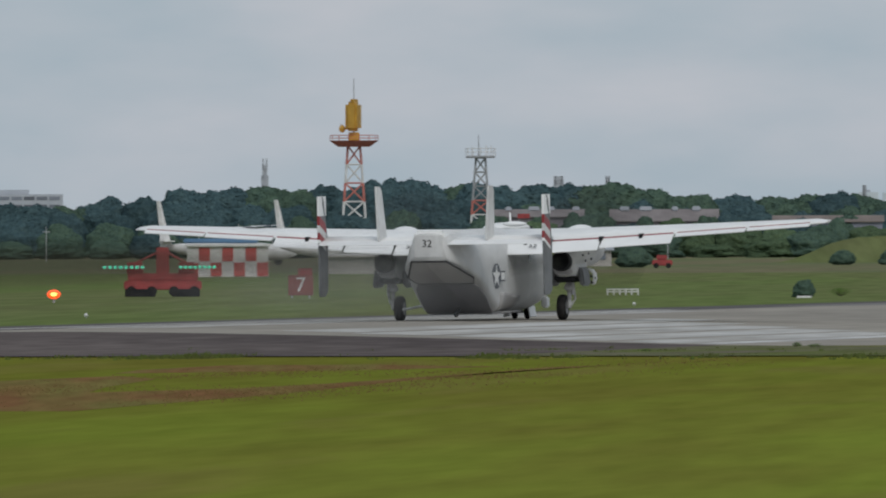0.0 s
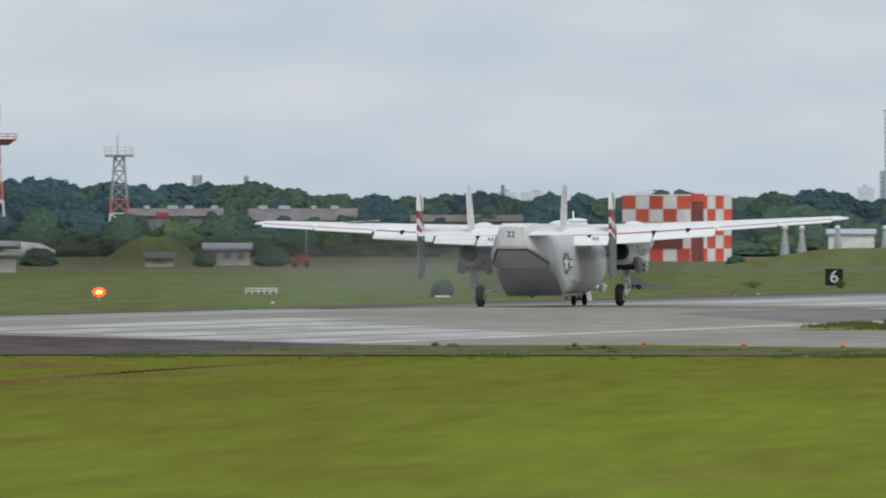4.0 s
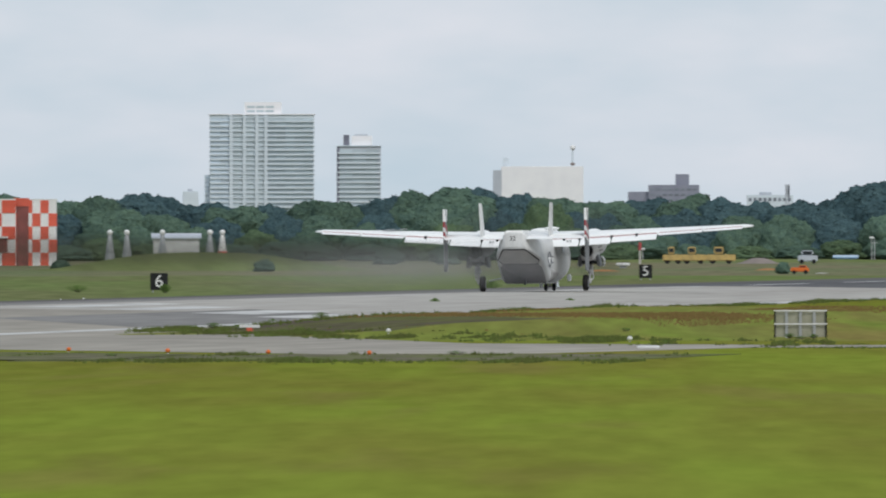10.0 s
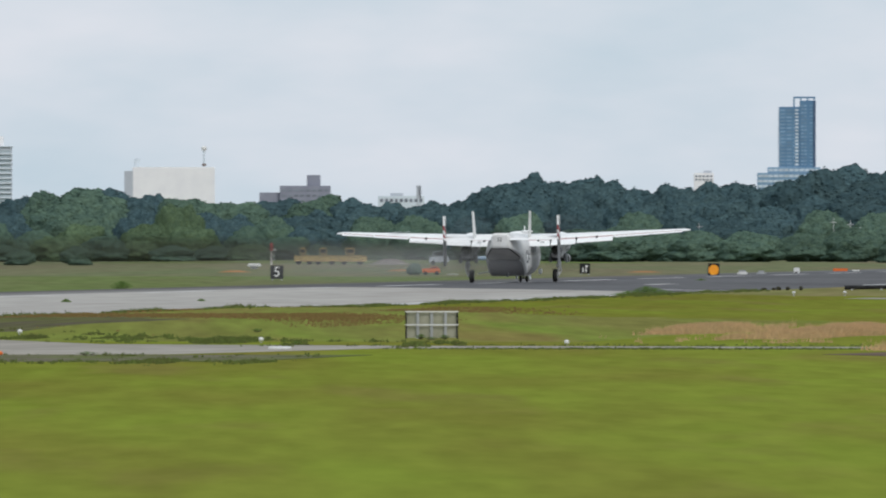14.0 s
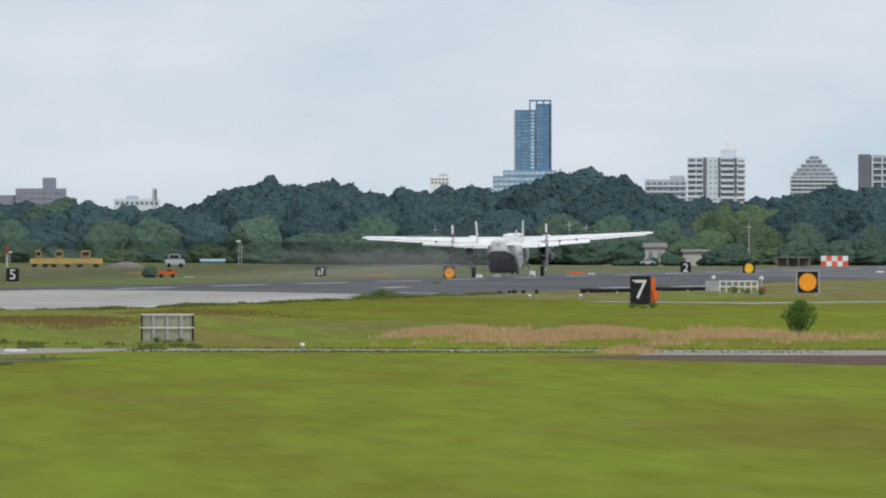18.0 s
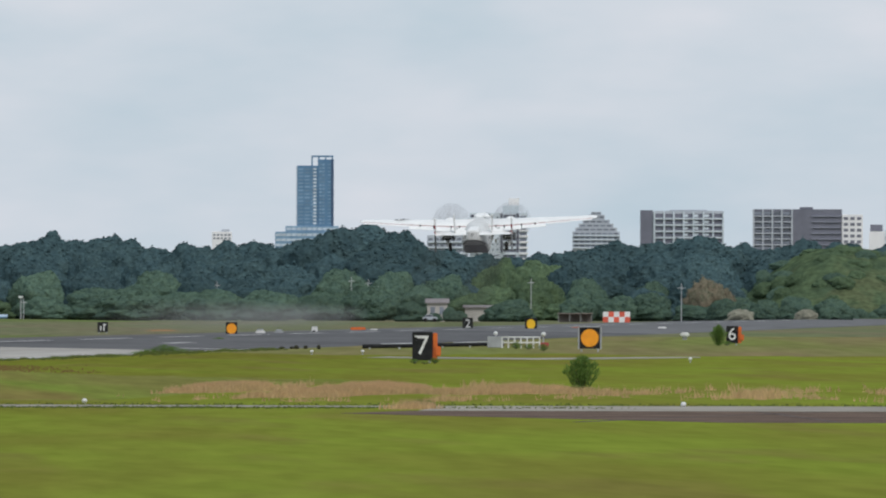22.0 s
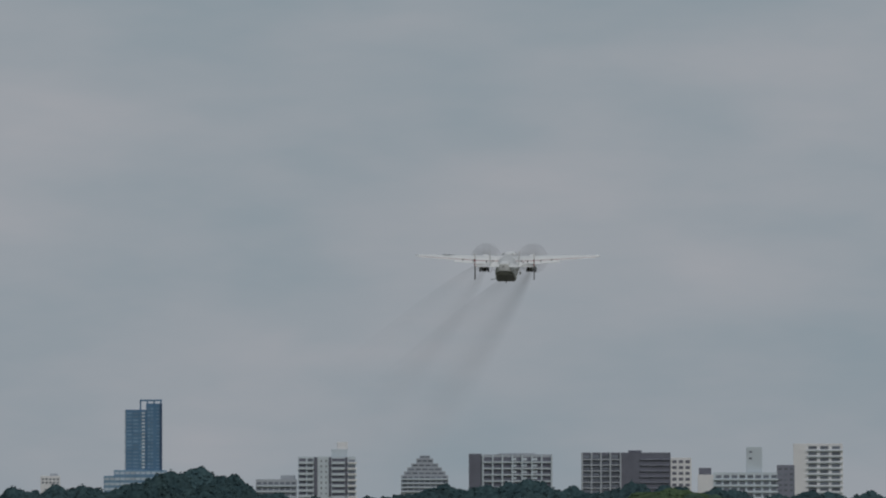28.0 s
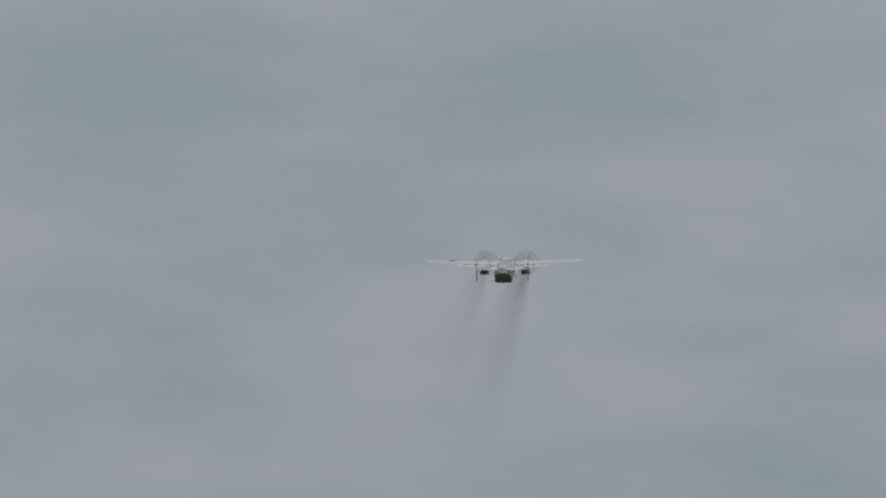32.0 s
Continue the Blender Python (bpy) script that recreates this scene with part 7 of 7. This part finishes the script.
for u, d, w, h, label in ((1382, 1900, 1.35, 1.5, "pale grey van parked before the woods"), (2219, 2060, 1.1, 0.8, "pale car parked before the low houses")):
    t = thing("parked_vehicle", spot(u, d), label, "vehicle", "cars before the woods")
    part("body", box(bmesh.new(), -w, w, -0.8, 0.8, 0.3, 0.3 + h * 0.55, bevel=0.12), BLD_GREY, t)
    part("cab", box(bmesh.new(), -w * 0.65, w * 0.55, -0.7, 0.7, 0.3 + h * 0.55, 0.3 + h, bevel=0.15), BLD_GREY, t)
    part("side_window", box(bmesh.new(), -w * 0.5, w * 0.4, -0.73, -0.69, 0.36 + h * 0.58, 0.2 + h, bevel=0.02), GLASS_DARK, t)
    for x in (-w * 0.6, w * 0.6):
        part("wheel", tube(bmesh.new(), (x, -0.82, 0.3), (x, 0.82, 0.3), 0.3, 0.3, 14), RUBBER, t)
t = thing("open_shed", spot(2476, 2060), "low dark open shed before the woods", "shed")
part("roof", box(bmesh.new(), -2.6, 2.6, -1.5, 1.5, 1.2, 1.36, bevel=0.04), ROOF, t)
part("back_wall", box(bmesh.new(), -2.4, 2.4, 1.2, 1.4, 0, 1.2), ROOF, t)
for x in (-2.4, -0.8, 0.8, 2.4):
    part("post", box(bmesh.new(), x - 0.08, x + 0.08, -1.3, -1.1, -0.03, 1.2), POST, t)


# White paint greyed in its colour by the haze over the far apron.
PALE_GREY = mat("hazed_pale_grey_paint", (0.46, 0.47, 0.48), 0.6, color2=(0.38, 0.39, 0.40), scale=0.6)


def parked_plane(u, d, turn, label):
    t = thing("parked_aircraft", spot(u, d, None, turn), label, "aircraft", "parked aircraft")
    bm = bmesh.new()
    rings = []
    for x, r, z in ((-7.5, 0.2, 2.2), (-5.5, 0.6, 2.0), (-2, 1.0, 1.7), (3.5, 1.1, 1.6), (6.5, 0.9, 1.5), (8.2, 0.25, 1.4)):
        rings.append([Vector((x, r * math.cos(2 * math.pi * i / 16), z + r * math.sin(2 * math.pi * i / 16))) for i in range(16)])
    part("fuselage", loft(bm, rings), WHITE, t, smooth=True)
    bm = bmesh.new()
    loft(bm, [[Vector((x, y, z)) for x, y in ((x0, 0), ((x0 + x1) / 2, 0.12), (x1, 0), ((x0 + x1) / 2, -0.12))] for z, x0, x1 in ((2.2, -7.9, -6.4), (4.0, -7.95, -7.0), (7.6, -8.3, -7.85))])
    part("fin", bm, WHITE, t, "tall pale tail fin")
    part("tailplane", box(bmesh.new(), -7.8, -6.4, -3.2, 3.2, 2.8, 2.95, bevel=0.04), WHITE, t)
    part("wing", box(bmesh.new(), -0.6, 2.2, -9, 9, 2.0, 2.2, bevel=0.08), PALE_GREY, t)
    for y in (-4, 4):
        part("engine", tube(bmesh.new(), (-0.5, y, 2.2), (3.6, y, 2.2), 0.45, 0.45, 12), GREY, t)
    for x, y in ((6, 0), (0.5, -3.2), (0.5, 3.2)):
        part("wheel", tube(bmesh.new(), (x, y - 0.25, 0.5), (x, y + 0.25, 0.5), 0.5, 0.5, 14), RUBBER, t)
        part("strut", tube(bmesh.new(), (x, y, 0.5), (x, y, 1.6), 0.12, 0.12), METAL, t)


parked_plane(-1270, 1620, 8, "white four-finned patrol aircraft parked beyond the runway")
parked_plane(-1480, 1660, 5, "white patrol aircraft parked behind the checkered hut")
t = thing("tilted_panel", spot(-1342, 1000), "small pale red board in the grass", "board")
part("board", box(bmesh.new(), -0.5, 0.5, 0, 0.08, 0.15, 1.1), RED_CART, t)
part("post", box(bmesh.new(), -0.05, 0.05, 0.02, 0.08, -0.02, 0.15), GREY, t)


# ---- the green bus on the perimeter road ----
def build_bus():
    b = thing("minibus", pose(-200, 20, -0.30), "green minibus with a rounded roof on the perimeter road", "bus")
    sec = ((-1.05, 0.45), (-1.08, 1.2), (-1.06, 2.2), (-1.0, 2.75), (-0.82, 3.08), (-0.5, 3.205), (0, 3.222), (0.5, 3.205), (0.82, 3.08), (1.0, 2.75), (1.06, 2.2), (1.08, 1.2), (1.05, 0.45))
    rings = []
    for x, k, zz in ((-3.50, 0.94, 0.88), (-3.42, 0.97, 0.95), (-3.25, 0.99, 0.99), (-3.0, 1.0, 1.014), (-2.7, 1.0, 1.021), (-2.3, 1.0, 1.010), (-1.9, 1.0, 1.004), (-1.2, 1.0, 1.0), (-0.2, 1.0, 1.003), (0.4, 1.0, 1.001), (1.0, 1.0, 0.998), (1.9, 1.0, 0.9935), (2.5, 0.99, 0.985), (2.85, 0.97, 0.955), (2.98, 0.92, 0.88)):
        rings.append([Vector((x, y * k, 0.45 + (z - 0.45) * zz)) for y, z in sec])
    part("body", loft(bmesh.new(), rings), BUS_GREEN, b, "green body with a rounded roof", True)
    for s in (-1, 1):
        for i in range(5):
            part("side_window", box(bmesh.new(), -3.1 + 1.15 * i, -2.1 + 1.15 * i, s * 1.07 - 0.02, s * 1.07 + 0.02, 1.45, 2.2, bevel=0.015), GLASS_DARK, b)
        for x in (-1.8, 1.9):
            w = part("wheel", tube(bmesh.new(), (x, s * 0.78, 0.38), (x, s * 1.08, 0.38), 0.38, 0.38, 20), RUBBER, b)
            part("hubcap", tube(bmesh.new(), (x, s * 1.08, 0.38), (x, s * 1.10, 0.38), 0.2, 0.18, 14), METAL, w)
        part("headlight", ball(bmesh.new(), (2.93, s * 0.75, 0.95), 0.12, (0.5, 1, 1)), WHITE, b)
        part("tail_light", box(bmesh.new(), -3.53, -3.4, s * 0.8 - 0.08, s * 0.8 + 0.08, 0.9, 1.2), RED_CART, b)
    part("windscreen", box(bmesh.new(), 2.83, 2.96, -0.85, 0.85, 1.45, 2.4, bevel=0.02), GLASS_DARK, b)
    part("bumper", box(bmesh.new(), 2.85, 3.08, -0.98, 0.98, 0.42, 0.65, bevel=0.04), DARK, b)
    return b


bus = build_bus()


# ---- exhaust smoke: rigid drifting plumes ----
PLUME = 430.0


def plume_radius(y):
    """Half-width of the smoke at y behind the engine."""
    return 0.30 + 5.6 * min(1.0, max(0.0, -y / PLUME)) ** 0.6


def smoke_material(name, density, color, length, grow, start, power, across, stops):
    """Thin soot: mostly see-through, thinning towards its rim and its tail."""
    m = bpy.data.materials.new(name)
    m.use_nodes = True
    n, l = m.node_tree.nodes, m.node_tree.links
    n.clear()
    out, mix, tr, df = n.new("ShaderNodeOutputMaterial"), n.new("ShaderNodeMixShader"), n.new("ShaderNodeBsdfTransparent"), n.new("ShaderNodeBsdfDiffuse")
    df.inputs["Color"].default_value = (*color, 1)

    def calc(op, a, b):
        k = n.new("ShaderNodeMath")
        k.operation = op
        for i, v in enumerate((a, b)):
            if isinstance(v, float):
                k.inputs[i].default_value = v
            else:
                l.new(v, k.inputs[i])
        return k.outputs[0]

    tc, sep, mp = n.new("ShaderNodeTexCoord"), n.new("ShaderNodeSeparateXYZ"), n.new("ShaderNodeMapping")
    mp.inputs["Scale"].default_value = (0.16, 12.0 / length, 0.16)
    tex, contrast, rim, ramp = n.new("ShaderNodeTexNoise"), n.new("ShaderNodeMapRange"), n.new("ShaderNodeMapRange"), n.new("ShaderNodeValToRGB")
    l.new(tc.outputs["Object"], sep.inputs[0])
    l.new(tc.outputs["Object"], mp.inputs["Vector"])
    l.new(mp.outputs["Vector"], tex.inputs["Vector"])
    tex.inputs["Scale"].default_value, tex.inputs["Detail"].default_value = 1.0, 3
    contrast.inputs[1].default_value, contrast.inputs[2].default_value, contrast.inputs[3].default_value = 0.30, 0.70, 0.72
    l.new(tex.outputs["Fac"], contrast.inputs[0])
    along = calc("DIVIDE", sep.outputs["Y"], -length)
    radius = calc("ADD", calc("MULTIPLY", calc("POWER", calc("MAXIMUM", along, 0.0001), power), grow), start)
    rim.interpolation_type = "SMOOTHSTEP"
    rim.inputs[1].default_value, rim.inputs[2].default_value = 0.98, 0.0
    l.new(calc("DIVIDE", calc("ABSOLUTE", sep.outputs[across], 0.0), radius), rim.inputs[0])
    e = ramp.color_ramp.elements
    e[0].position, e[0].color = 0.0, (density * stops[0][1],) * 3 + (1,)
    e[1].position, e[1].color = 1.0, (0, 0, 0, 1)
    for at_, k in stops[1:]:
        e.new(at_).color = (density * k,) * 3 + (1,)
    l.new(along, ramp.inputs["Fac"])
    fac = calc("MULTIPLY", calc("MULTIPLY", ramp.outputs["Color"], contrast.outputs[0]), rim.outputs[0])
    l.new(fac, mix.inputs[0])
    l.new(tr.outputs[0], mix.inputs[1])
    l.new(df.outputs[0], mix.inputs[2])
    l.new(mix.outputs[0], out.inputs["Surface"])
    return m


PLUME_STOPS = ((0, 0.7), (0.03, 1.0), (0.14, 0.66), (0.34, 0.36), (0.62, 0.16))
SMOKE = smoke_material("thin_exhaust_smoke", 0.33, (0.055, 0.058, 0.045), PLUME, 5.6, 0.30, 0.6, "X", PLUME_STOPS)
SMOKE_THIN = smoke_material("thinner_exhaust_smoke", 0.16, (0.055, 0.058, 0.045), PLUME, 5.6, 0.30, 0.6, "X", PLUME_STOPS)


def build_plume(x, material, label):
    p = thing("exhaust_plume", pose(-101 + x, 486, 2.2), label, "smoke", "exhaust plumes")
    rings = []
    for i in range(30):
        y = -PLUME * (i / 29) ** 1.6
        r = plume_radius(y)
        rings.append([Vector((r * math.cos(2 * math.pi * j / 24), y, 0.9 * r * math.sin(2 * math.pi * j / 24))) for j in range(24)])
    for a, b in ((0, 9), (9, 18), (18, 24), (24, 29)):
        ob = part("smoke", loft(bmesh.new(), rings[a:b + 1], True, False), material, p, smooth=True)
        ob.visible_shadow = False
    return p


plumes = [(-3.17, build_plume(-3.17, SMOKE_THIN, "faint grey exhaust smoke trailing behind the engine")), (3.17, build_plume(3.17, SMOKE, "thin dark exhaust smoke trailing behind the engine"))]

# low haze of dust and exhaust that the propellers blow off to the side of the runway
HAZE = 26.0
HAZE_MAT = smoke_material("dusty_exhaust_haze", 0.22, (0.33, 0.34, 0.345), HAZE, 1.1, 1.2, 0.7, "Z", ((0, 0.0), (0.10, 1.0), (0.45, 0.8), (0.75, 0.35)))


def build_haze(label):
    p = thing("exhaust_haze", pose(-104, 484, 1.3), label, "haze", "exhaust haze")
    rings = []
    for i in range(24):
        y = -HAZE * i / 23
        r = 1.2 + 1.1 * (i / 23) ** 0.7
        rings.append([Vector((r * math.cos(2 * math.pi * j / 24), y, r * math.sin(2 * math.pi * j / 24))) for j in range(24)])
    for a, b in ((0, 8), (8, 16), (16, 23)):
        ob = part("haze", loft(bmesh.new(), rings[a:b + 1], True, False), HAZE_MAT, p, smooth=True)
        ob.visible_shadow = False
    return p


hazes = [(-2.5, build_haze("thin brownish haze drifting off behind the engine")), (1.5, build_haze("thin brownish haze drifting off behind the engine"))]


# ---- what moves ----
# seconds, x, y, z of the wheels' ground point, pitch, bank
FLIGHT = [
    (0, -101, 488.0, -0.20, 0.6, 0.4), (0.5, -101, 496.5, -0.19, 0.55, 0.4), (1, -101, 505.7, -0.17, 0.5, 0.4), (1.5, -101, 515.8, -0.14, 0.4, 0.4), (2, -101, 526.6, -0.11, 0.3, 0.4), (2.5, -101, 537.8, -0.08, 0.25, 0.4),
    (3.5, -101, 562.6, -0.03, 0.1, 0.4), (4.5, -101, 589.7, 0, 0, 0.4), (5.5, -101, 619.2, 0, 0, 0.7), (6.5, -101, 652.0, 0, 0, 0.7), (7.5, -101, 688.7, 0, 0, 0.7), (8.5, -101, 728.4, 0, 0, 0.7),
    (9.5, -101, 769.5, 0, 0, 0.7), (10.5, -101, 813.8, 0, 0, 0.7), (11.5, -101, 859.9, 0, 0, 0.7), (12.5, -101, 908.7, 0, 0, 0.7), (13.5, -101, 959.0, 0, 0, 0.7), (14.5, -101, 1008.5, 0, 0, 0.5),
    (15.5, -101, 1060.9, 0, 0, 0.6), (16.5, -101, 1114.5, 0, 0.2, 0.7), (17.5, -101, 1169.5, 0.05, 0.8, 0.8), (18, -101, 1199.5, 0.1, 1.6, 1.0), (18.5, -101.2, 1233.0, 0.2, 2.6, 1.2),
    (19, -101.5, 1266.0, 0.45, 3.6, 1.4), (20, -102.5, 1337.0, 1.6, 5.4, 1.0), (21, -103.0, 1402.0, 4.0, 6.4, 0.6), (22, -104.0, 1470.0, 7.8, 7.2, 1.2), (23, -104.8, 1553.0, 12.2, 7.6, 1.6),
    (24, -105.0, 1620.0, 17.4, 7.8, 1.5), (25, -106.0, 1690.0, 23.2, 7.8, 1.0), (26, -107.0, 1760.0, 28.4, 7.6, 0.7), (27.2, -107.8, 1847.0, 34.35, 7.4, 0.2), (28.5, -107.6, 1940.0, 40.9, 7.2, -0.4),
    (29, -107.9, 1976.0, 43.8, 7.2, -0.4), (30.5, -108.7, 2085.0, 53.05, 7.2, 0.1), (32, -110.3, 2195.0, 61.4, 7.2, 0.4)]


def spin(origin, rate):
    """Rows at an even beat, turning about the shaft."""
    x, y, z = origin
    return [(i / FPS, pose(x, y, z, 0, rate * i % 360, 0)) for i in range(int(32 * FPS) + 1)]


def squat(t):
    """How far the legs are pressed in while the aircraft still rolls slowly."""
    return 0.16 * (1 - smooth01(t / 4.2))


# seconds, degrees by which the wind turns the smoke
DRIFT = ((0, 0.4), (23, 0.6), (25, 1.2), (26.5, 1.3), (29, 0.85), (30, 1.25), (31, 1.65), (32, 1.8))


def between(t, table):
    for a, b in zip(table, table[1:]):
        if a[0] <= t <= b[0]:
            return a[1] + (b[1] - a[1]) * (t - a[0]) / (b[0] - a[0])
    return table[-1][1]


def motions():
    walk(aircraft, [(t, pose(x, y, z, p, -b, 0)) for t, x, y, z, p, b in FLIGHT])
    for side, s in (("left", -1), ("right", 1)):
        walk(movers["propeller_" + side], spin((s * 3.17, 4.55, 2.72), 89.5))
        gear = [(0, 0), (1, 0), (2, 0), (3, 0), (4.2, 0), (21.4, 0), (22.0, 35), (22.7, 70), (23.4, 84), (32, 84)]
        walk(movers["gear_" + side], [(t, pose(s * 3.17, 0, 2.0 + a * 0.002 + squat(t), -a, 0, 0)) for t, a in gear])
    rows = [(t, x, y, z, p) for t, x, y, z, p, b in FLIGHT]
    for off, plume in plumes:
        out = []
        for i, (t, x, y, z, p) in enumerate(rows):
            a, b = rows[max(0, i - 1)], rows[min(len(rows) - 1, i + 1)]
            climb = math.degrees(math.atan2(b[3] - a[3], b[2] - a[2]))
            # the smoke leaves along the body at first and along the flight path later
            k = 1 - smooth01((t - 23.0) / 4.0)
            dip = climb + (p - climb) * 0.85 * k - 0.5 * smooth01((t - 24) / 2) * (1 - smooth01((t - 27) / 2))
            drift = between(t, DRIFT)
            # on the ground the crosswind carries the smoke off to the side
            calm = smooth01((t - 15) / 6.5)
            out.append((t, pose(x + off, y - 1.4, z + 2.25 - 1.4 * math.sin(radians(p)), dip, -80 * (1 - calm), drift - 84 * (1 - calm))))
        walk(plume, out)
    # the haze follows the ground roll, then stays behind and drifts off
    for off, haze in hazes:
        out = []
        for t, x, y, z, p in rows:
            yy = y if t < 19 else 1266 + 70 * (1 - math.exp(-(t - 19)))
            out.append((t, pose(x + off - 0.8 * max(0, t - 19), yy - 4, 1.35, 0, 0, -3 - 2.8 * min(t, 17))))
        walk(haze, out)
    walk(radar_antenna, [(0.5 * i, pose(0, 0, radar_antenna.location.z, 0, 0, 80 + 47.5 * i)) for i in range(65)])
    walk(bus, [(t, pose(-3.36 + 11.1 * (t - 26.0), 20, -0.30)) for t in (0, 16, 26, 32)])
    walk(movers["gear_nose"], [(t, pose(0, 7.0, 0.9 + a * 0.004 + 0.7 * squat(t), a, 0, 0)) for t, a in ((0, 0), (1, 0), (2, 0), (3, 0), (4.2, 0), (21.2, 0), (21.9, 40), (22.8, 86), (32, 86))])


motions()
